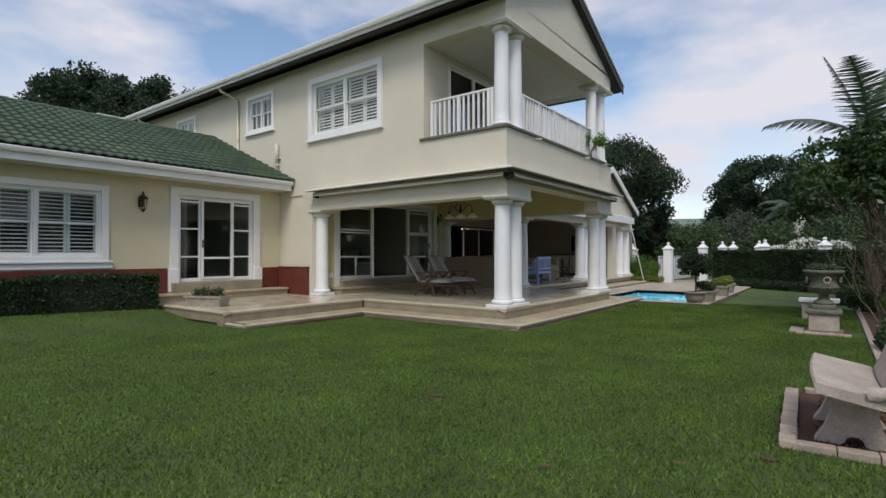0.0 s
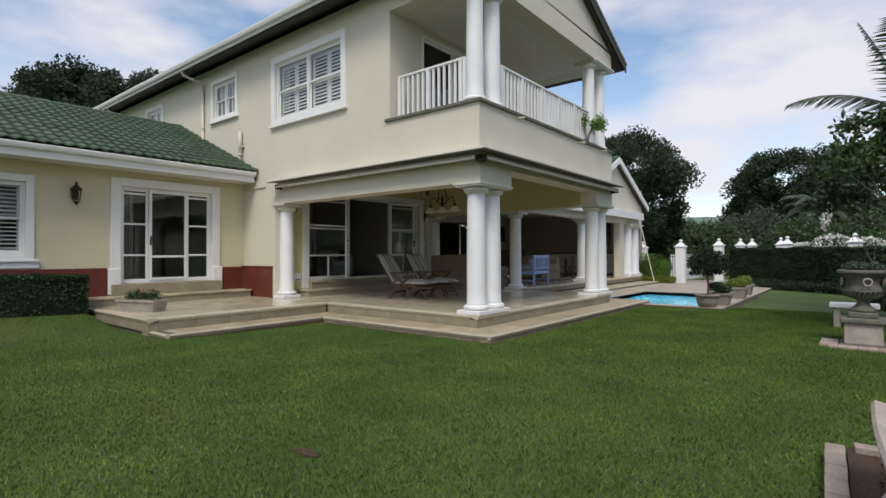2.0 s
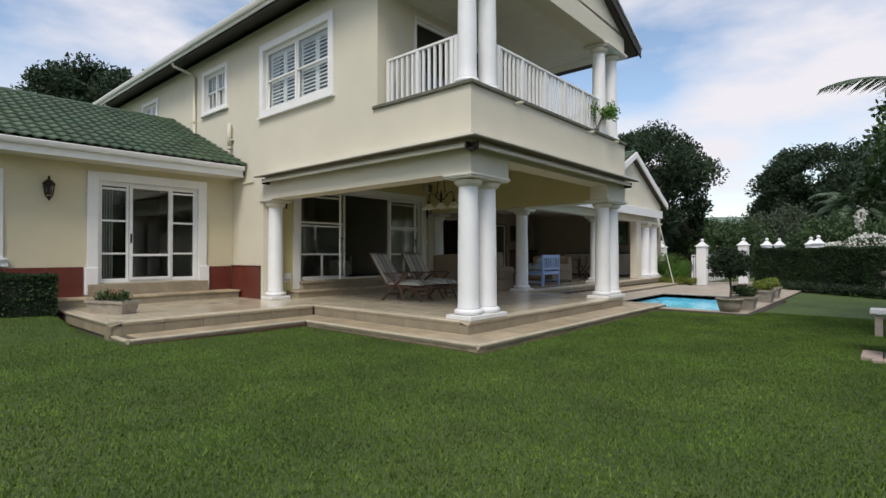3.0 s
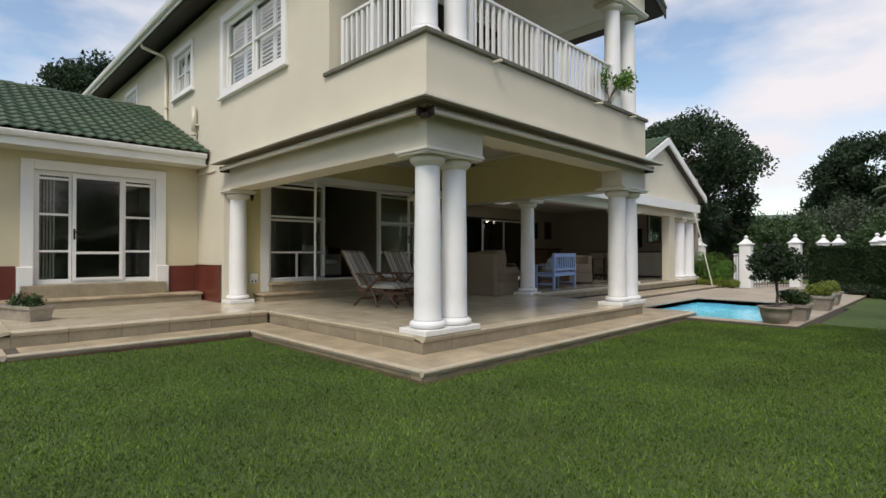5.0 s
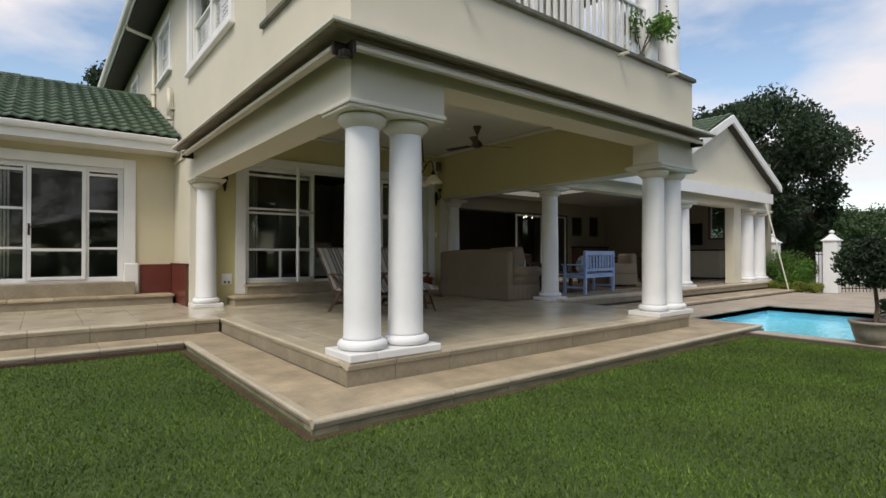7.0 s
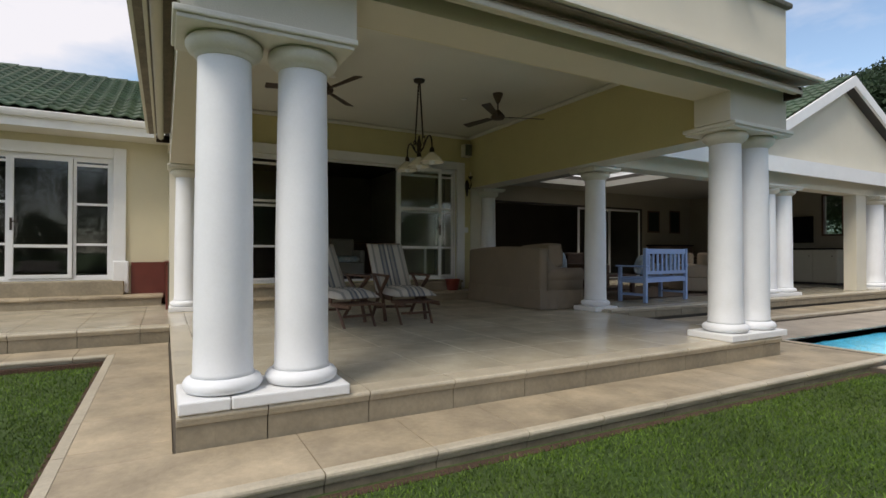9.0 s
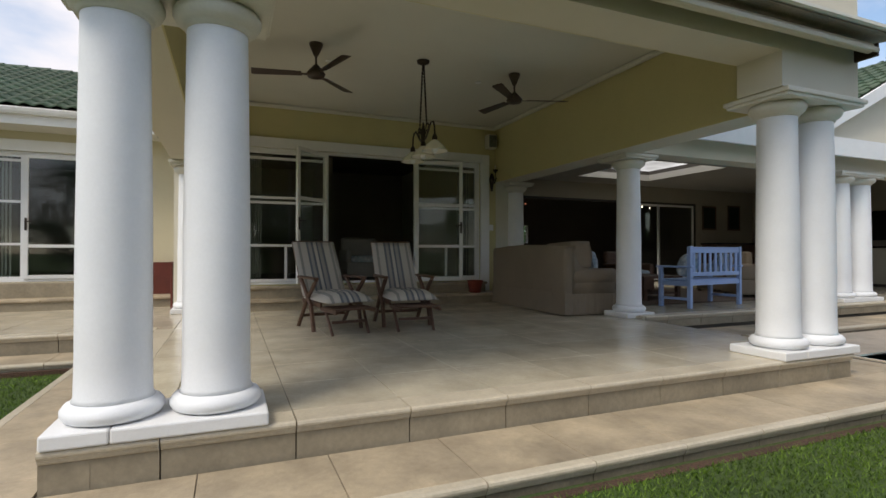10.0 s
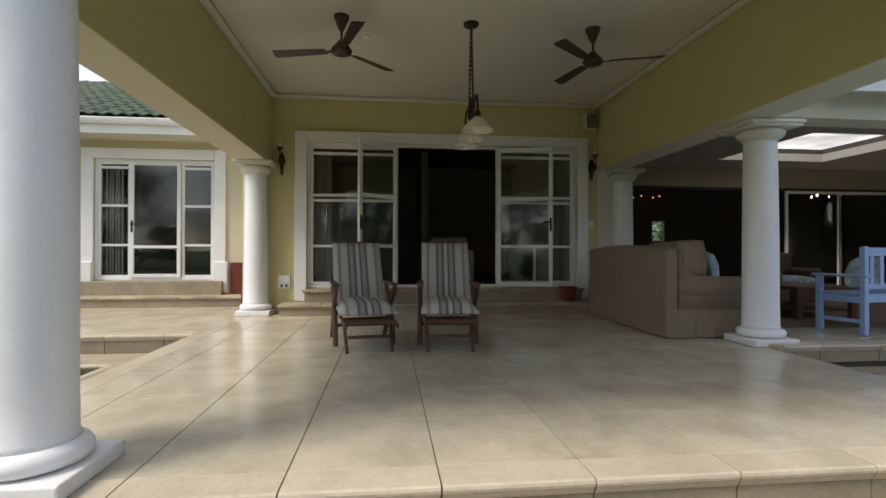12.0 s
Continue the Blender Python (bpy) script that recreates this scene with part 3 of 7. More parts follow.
def column(x, y, z0, z1, r, label, base="plinth", turn=0):
    c = thing("column", x, y, z0, label, "column", "round columns of the house")
    h = z1 - z0
    part("torus", lathe([(r * 1.05, 0), (r * 1.26, 0.012), (r * 1.34, 0.035), (r * 1.34, 0.055), (r * 1.24, 0.08), (r * 1.08, 0.092)], 40), M["column"], c, smooth=True)
    part("shaft", lathe([(r * 1.08, 0.09), (r * 1.02, 0.115), (r * 1.0, 0.3), (r * 0.99, h * 0.45), (r * 0.91, h - 0.14), (r * 0.91, h - 0.105)], 40), M["column"], c, smooth=True)
    part("capital", lathe([(r * 0.92, h - 0.118), (r * 0.99, h - 0.112), (r * 1.0, h - 0.098), (r * 1.07, h - 0.092), (r * 1.22, h - 0.075), (r * 1.31, h - 0.045), (r * 1.31, h - 0.025), (r * 1.22, h)], 40), M["capital"], c, smooth=True)
    return c


def block(name, x0, x1, y0, y1, z0, z1, label, mat="white", bevel=0.01):
    t = thing(name, (x0 + x1) / 2, (y0 + y1) / 2, z0, label, name.replace("_", " "))
    hx, hy = (x1 - x0) / 2, (y1 - y0) / 2
    cuts = (-hy, hy) if hy < 0.4 else (-hy, -hy + 0.56 * hy, hy)
    for a, b in zip(cuts, cuts[1:]):
        part("slab", boxed(-hx, hx, a + (0.0015 if a > -hy else 0), b - (0.0015 if b < hy else 0), 0, z1 - z0, bevel=bevel), M[mat], t)
    return t


def stepped_cap(x0, x1, y0, y1, z0, z1, label):
    t = thing("abacus", (x0 + x1) / 2, (y0 + y1) / 2, z0, label, "abacus")
    hx, hy, h = (x1 - x0) / 2, (y1 - y0) / 2, z1 - z0
    part("lower_slab", boxed(-hx + 0.02, hx - 0.02, -hy + 0.02, hy - 0.02, 0, h * 0.4, bevel=0.006), M["capital"], t)
    part("upper_slab", boxed(-hx, hx, -hy, hy, h * 0.4, h, bevel=0.01), M["capital"], t)
    return t


R0 = 0.168
COL = "smooth white round column with a moulded base and capital"
# corner pair, far pair, single ones
for x, y in ((-5.31, 8.95), (-5.31, 9.42), (-5.31, 13.90), (-5.31, 14.39), (-7.95, 14.66), (-10.86, 8.93), (-10.98, 14.62)):
    column(x, y, ZP + 0.07, 2.30, R0, COL + " on the stone terrace")
block("column_plinth", -5.56, -5.07, 8.70, 9.67, ZP, ZP + 0.07, "white painted slab under the corner columns")
block("column_plinth", -5.58, -5.07, 13.64, 14.63, ZP, ZP + 0.07, "white painted slab under the pair beside the pool")
block("column_plinth", -8.19, -7.71, 14.42, 14.90, ZP, ZP + 0.07, "white painted slab under the single column beside the sofa")
block("column_plinth", -11.09, -10.63, 8.69, 9.17, ZP, ZP + 0.07, "white painted slab under the column by the red dado")
block("column_plinth", -11.2, -10.74, 14.38, 14.86, ZP, ZP + 0.07, "white painted slab behind the sofa")
stepped_cap(-5.60, -5.02, 8.66, 9.70, 2.302, 2.368, "cream stepped slab over the corner columns")
stepped_cap(-5.62, -5.02, 13.62, 14.68, 2.302, 2.368, "cream stepped slab over the pair beside the pool")
stepped_cap(-8.25, -7.67, 14.36, 14.94, 2.302, 2.368, "cream stepped slab over the single column")
stepped_cap(-11.12, -10.60, 8.66, 9.20, 2.302, 2.368, "cream stepped slab over the column by the red dado")
stepped_cap(-11.2, -10.70, 14.34, 14.88, 2.302, 2.368, "cream stepped slab over the column behind the sofa")
for y, r in ((19.35, 0.19), (19.95, 0.19), (23.90, 0.23), (24.78, 0.23)):
    column(-7.95, y, LZ + 0.07, 2.34, r, COL + " along the poolside lounge")
block("column_plinth", -8.2, -7.7, 19.08, 20.22, LZ, LZ + 0.07, "white painted slab under the poolside pair")
block("column_plinth", -8.25, -7.65, 23.55, 25.15, LZ, LZ + 0.07, "white painted slab under the pair by the garden gate")
stepped_cap(-8.22, -7.68, 19.02, 20.26, 2.342, 2.418, "cream stepped slab over the poolside pair")
stepped_cap(-8.27, -7.63, 23.50, 25.20, 2.342, 2.418, "cream stepped slab over the pair by the garden gate")
# upper columns
for x, y in ((-5.28, 8.89), (-5.28, 9.42), (-5.28, 13.68), (-5.28, 14.31)):
    column(x, y, 3.762, 5.76, 0.15, COL + " on the balcony edge")
stepped_cap(-5.58, -5.00, 8.62, 9.72, 5.762, 5.838, "cream stepped slab under the gable corner")
stepped_cap(-5.58, -5.00, 13.52, 14.66, 5.762, 5.838, "cream stepped slab under the gable end")

# ---- windows and doors ----


def framed(bm, u0, u1, z0, z1, w, d0, d1, bevel=0.004):
    """Four bars round an opening, w wide, from depth d0 to d1 (minus is outwards)."""
    box(bm, u0, u0 + w, d0, d1, z0, z1, bevel)
    box(bm, u1 - w, u1, d0, d1, z0, z1, bevel)
    box(bm, u0 + w, u1 - w, d0, d1, z0, z0 + w, bevel)
    box(bm, u0 + w, u1 - w, d0, d1, z1 - w, z1, bevel)
    return bm


def opening(name, x, y, turn, label):
    t = new(name)
    t.matrix_basis = pose(x, y, 0, 0, 0, turn)
    return tagged(t, label=label, kind="structure")


def pane(parent, u0, u1, z0, z1, d, name="pane"):
    bm_ = boxed(u0, u1, d, d + 0.005, z0, z1)
    p = part(name, bm_, M["glass"], parent)
    p.visible_shadow = False
    return p


def shutter(parent, u0, u1, z0, z1, d, split=True, tilt=22):
    """A louvred shutter leaf with tilted slats."""
    s = part("shutter", framed(bmesh.new(), u0, u1, z0, z1, 0.055, d, d + 0.03), M["white"], parent)
    if split:
        box_bm = boxed(u0 + 0.045, u1 - 0.045, d, d + 0.03, (z0 + z1) / 2 - 0.03, (z0 + z1) / 2 + 0.03)
        part("rail", box_bm, M["white"], s)
    me = finish("slat", boxed(u0 + 0.046, u1 - 0.046, -0.026, 0.026, -0.005, 0.005, m=Matrix.Identity(4)), M["white"])
    z = z0 + 0.085
    mid = (z0 + z1) / 2
    while z < z1 - 0.06:
        if not split or abs(z - mid) > 0.05:
            o = new("slat", me)
            o.parent = s
            o.matrix_basis = pose(0, d + 0.015, z, tilt, 0, 0)
        z += 0.078
    return s


def window(name, x, y, turn, width, z0, z1, label, lights=2, louvres=True, trim=0.15, sill=True, tilt=22):
    w = opening(name, x, y, turn, label)
    h = width / 2
    tr = bmesh.new()
    framed(tr, -h - trim, h + trim, z0 - trim, z1 + trim, trim + 0.002, -0.045, 0.02, 0.008)
    part("surround", tr, M["white"], w)
    if sill:
        part("window_sill", boxed(-h - trim - 0.03, h + trim + 0.03, -0.085, 0.0, z0 - trim - 0.03, z0 - trim + 0.02, bevel=0.008), M["white"], w)
    part("window_frame", framed(bmesh.new(), -h, h, z0, z1, 0.045, 0.03, 0.11), M["white"], w)
    step = width / lights
    for i in range(lights):
        a, b = -h + i * step + (0.045 if i == 0 else 0.03), -h + (i + 1) * step - (0.045 if i == lights - 1 else 0.03)
        if i:
            part("mullion", boxed(a - 0.06, a, 0.025, 0.115, z0 + 0.045, z1 - 0.045, bevel=0.004), M["white"], w)
        mid = (z0 + z1) / 2
        s = part("sash", framed(bmesh.new(), a, b, mid - 0.02, z1 - 0.045, 0.035, 0.045, 0.075), M["white"], w)
        pane(s, a + 0.03, b - 0.03, mid + 0.01, z1 - 0.075, 0.058)
        s = part("sash", framed(bmesh.new(), a, b, z0 + 0.045, mid + 0.02, 0.035, 0.077, 0.105), M["white"], w)
        pane(s, a + 0.03, b - 0.03, z0 + 0.075, mid - 0.01, 0.09)
        if louvres:
            m_ = (a + b) / 2
            shutter(w, a, m_ - 0.004, z0 + 0.05, z1 - 0.05, 0.15, True, tilt)
            shutter(w, m_ + 0.004, b, z0 + 0.05, z1 - 0.05, 0.15, True, tilt)
        else:
            part("bar", boxed((a + b) / 2 - 0.012, (a + b) / 2 + 0.012, 0.05, 0.10, z0 + 0.06, z1 - 0.06), M["white"], w)
            part("blind", boxed(a, b, 0.18, 0.19, z0 + 0.05, z1 - 0.05), M["curtain"], w)
    return w


window("window_1", (W1[0] + W1[1]) / 2, YL, 0, W1[1] - W1[0], W1[2], W1[3], "white sash window with louvred shutters on the upper wall", 2, tilt=50)
window("window_2", (W2[0] + W2[1]) / 2, YL, 0, W2[1] - W2[0], W2[2], W2[3], "small white casement window on the upper wall", 2, False, 0.11)
window("window_3", (W3[0] + W3[1]) / 2, YL, 0, W3[1] - W3[0], W3[2], W3[3], "small white casement window above the wing roof", 2, False, 0.11)
w4 = window("window_4", XA, 3.135, 90, 2.27, 1.17, 2.56, "wide white sash window with louvred shutters in the wing", 2, trim=0.13, sill=False)
part("apron", boxed(-1.34, 1.34, -0.05, 0.0, 0.92, 1.055, bevel=0.008), M["white"], w4)
part("window_sill", boxed(-1.33, 1.33, -0.085, -0.046, 1.04, 1.085, bevel=0.008), M["white"], w4)

for nm, u, ud, z0, z1 in (("window_5", 25.4, 0, 1.55, 2.75),):
    w = opening(nm, -9.475, u, 0, "small dark framed kitchen window")
    part("window_frame", framed(bmesh.new(), -0.28, 0.28, z0, z1, 0.05, -0.02, 0.1), M["wood"], w)
    pane(w, -0.24, 0.24, z0 + 0.05, z1 - 0.05, 0.04)


def light(parent, a, b, zs, d=0.04, w=0.045):
    """A fixed light with its bars and panes between the heights zs."""
    g = part("sash", framed(bmesh.new(), a, b, zs[0], zs[-1], w, d, d + 0.05), M["white"], parent)
    for lo, hi in zip(zs, zs[1:]):
        if hi < zs[-1]:
            part("bar", boxed(a + w, b - w, d + 0.002, d + 0.048, hi - 0.02, hi + 0.02), M["white"], g)
        pane(g, a + w - 0.01, b - w + 0.01, lo + 0.02, hi - 0.02, d + 0.02)
    return g


def leaf(name, parent, hinge, width, zs, angle, side, label):
    """A glazed door leaf on its hinge. side: 1 when it goes to plus u from the hinge."""
    o = new(name)
    o.parent = parent
    o.matrix_basis = pose(hinge, 0.02, 0, 0, 0, angle)
    tagged(o, label=label)
    a, b = (0, width) if side > 0 else (-width, 0)
    f = part("leaf_frame", framed(bmesh.new(), a, b, zs[0], zs[-1], 0.06, -0.022, 0.022), M["white"], o)
    for z in zs[1:-1]:
        box_ = boxed(a + 0.06, b - 0.06, -0.02, 0.02, z - 0.025, z + 0.025)
        part("rail", box_, M["white"], o)
    for lo, hi in zip(zs, zs[1:]):
        pane(o, a + 0.05, b - 0.05, lo + 0.02, hi - 0.02, 0)
    e = b - 0.03 if side > 0 else a + 0.03
    h = tube(bmesh.new(), [(e, -0.022, 1.52), (e, -0.07, 1.52), (e - 0.10 * side, -0.07, 1.52)], 0.011)
    box(h, e - 0.016, e + 0.016, -0.028, -0.022, 1.38, 1.58)
    part("door_handle", h, M["iron"], o)
    return o


# door of the wing
dA = opening("door_1", XA, 6.86, 90, "white glazed garden door with sidelights in the wing")
H = 0.99
tr = bmesh.new()
for s in (-1, 1):
    box(tr, min(s * H, s * (H + 0.19)), max(s * H, s * (H + 0.19)), -0.05, 0.02, 0.86, 2.82, 0.008)
    box(tr, min(s * (H - 0.0), s * (H + 0.24)), max(s * (H - 0.0), s * (H + 0.24)), -0.09, 0.02, 0.33, 0.88, 0.02)
box(tr, -H, H, -0.05, 0.02, 2.64, 2.82, 0.008)
part("surround", tr, M["white"], dA)
part("door_frame", framed(bmesh.new(), -H, H, 0.555, 2.64, 0.04, 0.02, 0.10), M["white"], dA)
light(dA, -H + 0.04, -0.42, (0.595, 1.16, 1.84, 2.50, 2.60))
light(dA, 0.42, H - 0.04, (0.595, 1.16, 1.84, 2.50, 2.60))
leaf("door", dA, 0.415, 0.83, (0.60, 1.13, 2.60), 0, -1, "white glazed door, closed")
part("curtain", (lambda b_: [box(b_, -0.93 + 0.05 * i, -0.90 + 0.05 * i, 0.24 + 0.015 * (i % 2), 0.26 + 0.015 * (i % 2), 0.56, 2.6, 0.008) for i in range(6)] and b_)(bmesh.new()), M["curtain"], dA)
structure("sill_step_wing", boxed(XA - 0.1, -12.22, 5.68, 8.02, ZP, 0.545, bevel=0.012), M["riser"], "stone threshold")

# porch doors
dB = opening("door_2", XB, 11.75, 90, "wide white glazed porch doors, both leaves open")
HB = 2.11
tr = bmesh.new()
for s in (-1, 1):
    box(tr, min(s * HB, s * (HB + 0.18)), max(s * HB, s * (HB + 0.18)), -0.05, 0.02, 0.31, 2.88, 0.008)
box(tr, -HB, HB, -0.05, 0.02, 2.72, 2.88, 0.008)
part("surround", tr, M["white"], dB)
part("door_frame", framed(bmesh.new(), -HB, HB, 0.505, 2.72, 0.04, 0.02, 0.12), M["white"], dB)
for a, b in ((-2.07, -0.77), (0.81, 2.07)):
    g_ = light(dB, a, b, (0.55, 1.14, 1.84, 1.92, 2.56, 2.68), 0.05)
    part("bar", boxed((a + b) / 2 - 0.02, (a + b) / 2 + 0.02, 0.052, 0.098, 0.57, 1.12), M["white"], g_)
leaf("door", dB, -0.75, 0.78, (0.54, 1.14, 1.88, 2.68), 44, -1, "white glazed door leaf folded outwards")
leaf("door", dB, 0.82, 0.86, (0.52, 1.14, 1.88, 2.68), -17, 1, "white glazed door leaf folded outwards")
for u in (-2.02, 1.78):
    c = bmesh.new()
    for i in range(7):
        box(c, u + 0.035 * i, u + 0.025 + 0.035 * i, 0.30 + 0.02 * (i % 2), 0.33 + 0.02 * (i % 2), 0.5, 2.66, 0.008)
    part("curtain", c, M["curtain"], dB)
# lounge glazing
dC = opening("door_3", -14.0, 19.05, 90, "tall dark framed sliding doors of the lounge")
part("door_frame", framed(bmesh.new(), -3.85, 3.85, LZ, 2.55, 0.06, 0.02, 0.12), M["soffit"], dC)
for a, b in ((1.0, 2.4), (2.35, 3.8)):
    light(dC, a, b, (LZ + 0.06, 2.49), 0.05, 0.06)
# balcony door
dD = opening("door_4", -7.15, 11.26, 90, "white framed balcony sliding door")
part("door_frame", framed(bmesh.new(), -1.635, 1.635, 3.68, 5.70, 0.06, -0.02, 0.12), M["white"], dD)
for i in range(3):
    light(dD, -1.575 + 1.05 * i, -0.525 + 1.05 * i, (3.74, 5.64), 0.03, 0.05)

# ---- red dado ----
dado = structure("dado", boxed(XA, XA + 0.02, -9, 5.62, -0.3, 0.86), M["grout"], "glazed oxblood dado along the wing wall")
dado_b = structure("dado_corner", boxed(XA + 0.001, -11.10, YL - 0.02, YL - 0.001, ZP, 0.86), M["grout"], "glazed oxblood dado beside the porch")
cnt = 0
for i in range(24):
    y1 = 5.62 - i * 0.6
    for z in (0.30, -0.26):
        part("tile", boxed(XA + 0.02, XA + 0.035, y1 - 0.594, y1, z, min(z + 0.555, 0.855) + (0.04 if z > 0 else 0), bevel=0.003), M["red"], dado)
for a, b in ((XA + 0.04, -11.76), (-11.755, -11.10)):
    part("tile", boxed(a, b, YL - 0.05, YL - 0.02, ZP, 0.86, bevel=0.004), M["red"], dado_b)
part("tile", boxed(XA, XA + 0.03, 8.12, YL - 0.055, ZP, 0.86, bevel=0.004), M["red"], dado_b)
part("capping", boxed(XA + 0.01, -11.08, YL - 0.07, YL - 0.001, 0.862, 0.885, bevel=0.006), M["red"], dado_b)
structure("dado_white", boxed(-11.09, -11.02, YL + 0.05, YL + 0.45, ZP, 0.80, bevel=0.03), M["stucco"], "cream rendered plinth behind the column")

# ---- balcony rail ----


def railing(x0, y0, x1, y1, label):
    L = math.hypot(x1 - x0, y1 - y0)
    t = thing("balcony_railing", x0, y0, 3.762, label, "railing", "balcony railings", math.degrees(math.atan2(y1 - y0, x1 - x0)))
    part("handrail", boxed(0, L, -0.035, 0.035, 0.80, 0.845, bevel=0.008), M["white"], t)
    part("bottom_rail", boxed(0, L, -0.02, 0.02, 0.03, 0.065), M["white"], t)
    n = round(L / 0.13)
    bal = finish("baluster", boxed(-0.019, 0.019, -0.019, 0.019, 0.065, 0.80), M["white"])
    post = finish("post", boxed(-0.035, 0.035, -0.035, 0.035, 0, 0.80, bevel=0.004), M["white"])
    for i in range(n + 1):
        thick = i % 6 == 0 or i == n
        o = new("post" if thick else "baluster", post if thick else bal)
        o.parent = t
        o.location = (min(max(L * i / n, 0.035), L - 0.035), 0, 0)
    return t


railing(-7.10, 8.90, -5.46, 8.90, "white timber balcony railing over the porch corner")
railing(-5.24, 9.62, -5.24, 13.64, "long white timber balcony railing facing the lawn")
railing(-7.10, 14.45, -5.46, 14.45, "white timber balcony railing on the far side")

# ---- pipes, spouts and lamps on the walls ----


def downpipe(x, z_low, label):
    t = thing("downpipe", x, YL, 0, label, "downpipe")
    part("pipe", tube(bmesh.new(), [(0.0, -0.58, 6.2), (0.0, -0.55, 6.12), (0.10, -0.10, 5.98), (0.12, -0.05, 5.9), (0.12, -0.05, z_low)], 0.04, 12), M["pvc"], t, smooth=True)
    for z in (5.75, 4.7):
        if z > z_low:
            part("bracket", boxed(0.07, 0.17, -0.10, 0, z, z + 0.02), M["pvc"], t)
    return t


downpipe(-14.6, 4.35, "cream round downpipe above the wing roof")
downpipe(-20.2, 5.0, "cream round downpipe above the wing roof")
t = thing("vent_pipe", -12.45, YL - 0.08, 3.70, "short cream vent pipe on the upper wall", "vent pipe")
part("pipe", lathe([(0.05, 0), (0.05, 0.62), (0.035, 0.62)], 14), M["pvc"], t, smooth=True)
part("collar", lathe([(0.065, 0.0), (0.065, 0.06)], 14), M["pvc"], t)
part("bracket", boxed(-0.1, 0.1, 0.0, 0.08, 0.2, 0.24), M["pvc"], t)
t = thing("splash_tray", -14.45, YL - 0.22, 4.21, "grey sheet metal splash tray on the tiles", "splash tray")
part("tray", boxed(-0.25, 0.28, -0.1, 0.14, 0.10, 0.13, bevel=0.01), M["urn"], t)
for i, y in enumerate((9.9, 12.6, 13.85)):
    t = thing("balcony_spout", XF, y, 3.66, "small cream drain spout under the coping", "drain spout", "balcony drain spouts")
    part("spout", tube(bmesh.new(), [(0, 0, 0), (0.16, 0, -0.01)], 0.02, 10), M["pvc"], t)

for ax in ("s", "e"):
    t = thing("awning_cassette", XF + 0.13 if ax == "e" else -11.2, YL - 0.13, 2.74, "rolled cream awning cassette under the white hood", "awning", "rolled awnings", 90 if ax == "e" else 0)
    L = 6.17 if ax == "s" else 5.95
    a0 = 0.5 if ax == "s" else 0.08
    part("roll", tube(bmesh.new(), [(a0, 0, 0.02), (L, 0, 0.02)], 0.042, 14), M["stucco"], t, smooth=True)
    part("front_bar", boxed(a0, L, -0.08, -0.055, -0.035, 0.0, bevel=0.006), M["stucco"], t)
    for u in (a0 - 0.03, L):
        part("bracket", boxed(u, u + 0.03, -0.06, 0.12, -0.06, 0.05, bevel=0.006), M["iron"], t)
    part("crank_head", boxed(L + 0.03 if ax == "s" else a0 - 0.1, L + 0.10 if ax == "s" else a0 - 0.03, -0.03, 0.03, -0.09, -0.03, bevel=0.01), M["iron"], t)

t = thing("wall_lantern", XA, 5.045, 2.40, "dark bronze carriage lantern on the cream wing wall", "wall lantern")
part("back_plate", lathe([(0.05, -0.12), (0.06, 0), (0.05, 0.12)], 12, (0.02, 0)), M["iron"], t)
part("arm", tube(bmesh.new(), [(0.02, 0, 0.02), (0.09, 0, 0.08), (0.13, 0, 0.15)], 0.012), M["iron"], t)
part("glass_body", lathe([(0.055, -0.16), (0.085, 0.06)], 8, (0.13, 0)), M["frost"], t)
c = bmesh.new()
for i in range(8):
    a = math.pi * 2 * i / 8
    tube(c, [(0.13 + 0.057 * math.cos(a), 0.057 * math.sin(a), -0.16), (0.13 + 0.088 * math.cos(a), 0.088 * math.sin(a), 0.06)], 0.006, 5)
part("cage", c, M["iron"], t)
part("roof", lathe([(0.10, 0.06), (0.105, 0.075), (0.05, 0.14), (0.02, 0.17), (0.025, 0.20), (0.008, 0.23)], 16, (0.13, 0)), M["iron"], t)
part("base", lathe([(0.01, -0.24), (0.03, -0.20), (0.062, -0.165)], 12, (0.13, 0)), M["iron"], t)


def sconce(y):
    t = thing("wall_sconce", XB, y, 2.42, "dark iron scroll sconce on the yellow porch wall", "wall sconce", "porch wall sconces")
    part("back_plate", lathe([(0.015, -0.22), (0.03, -0.1), (0.055, 0), (0.03, 0.08), (0.012, 0.12)], 12, (0.03, 0)), M["iron"], t)
    part("arm", tube(bmesh.new(), [(0.05, 0, -0.02), (0.14, 0, -0.08), (0.20, 0, 0.0), (0.17, 0, 0.12)], 0.013), M["iron"], t, smooth=True)
    part("cup", lathe([(0.015, 0.11), (0.045, 0.15), (0.05, 0.17)], 14, (0.17, 0)), M["iron"], t)
    part("candle", lathe([(0.016, 0.17), (0.016, 0.25)], 10, (0.17, 0)), M["shade"], t)
    return t


sconce(9.27)
sconce(14.10)
t = thing("loudspeaker", XB + 0.14, 14.02, 2.98, "small grey outdoor loudspeaker under the porch ceiling", "loudspeaker", turn=90)
part("body", boxed(-0.09, 0.09, -0.08, 0.08, 0, 0.26, bevel=0.015), M["pvc"], t)
part("grille", boxed(-0.075, 0.075, -0.09, -0.081, 0.02, 0.24), M["urn"], t)
part("bracket", boxed(-0.03, 0.03, 0.08, 0.14, 0.1, 0.16), M["iron"], t)
t = thing("wall_socket", XB, 9.31, 0.50, "white outdoor socket box on the yellow wall", "wall socket")
part("back_box", boxed(0, 0.03, -0.09, 0.09, 0, 0.20, bevel=0.006), M["white"], t)
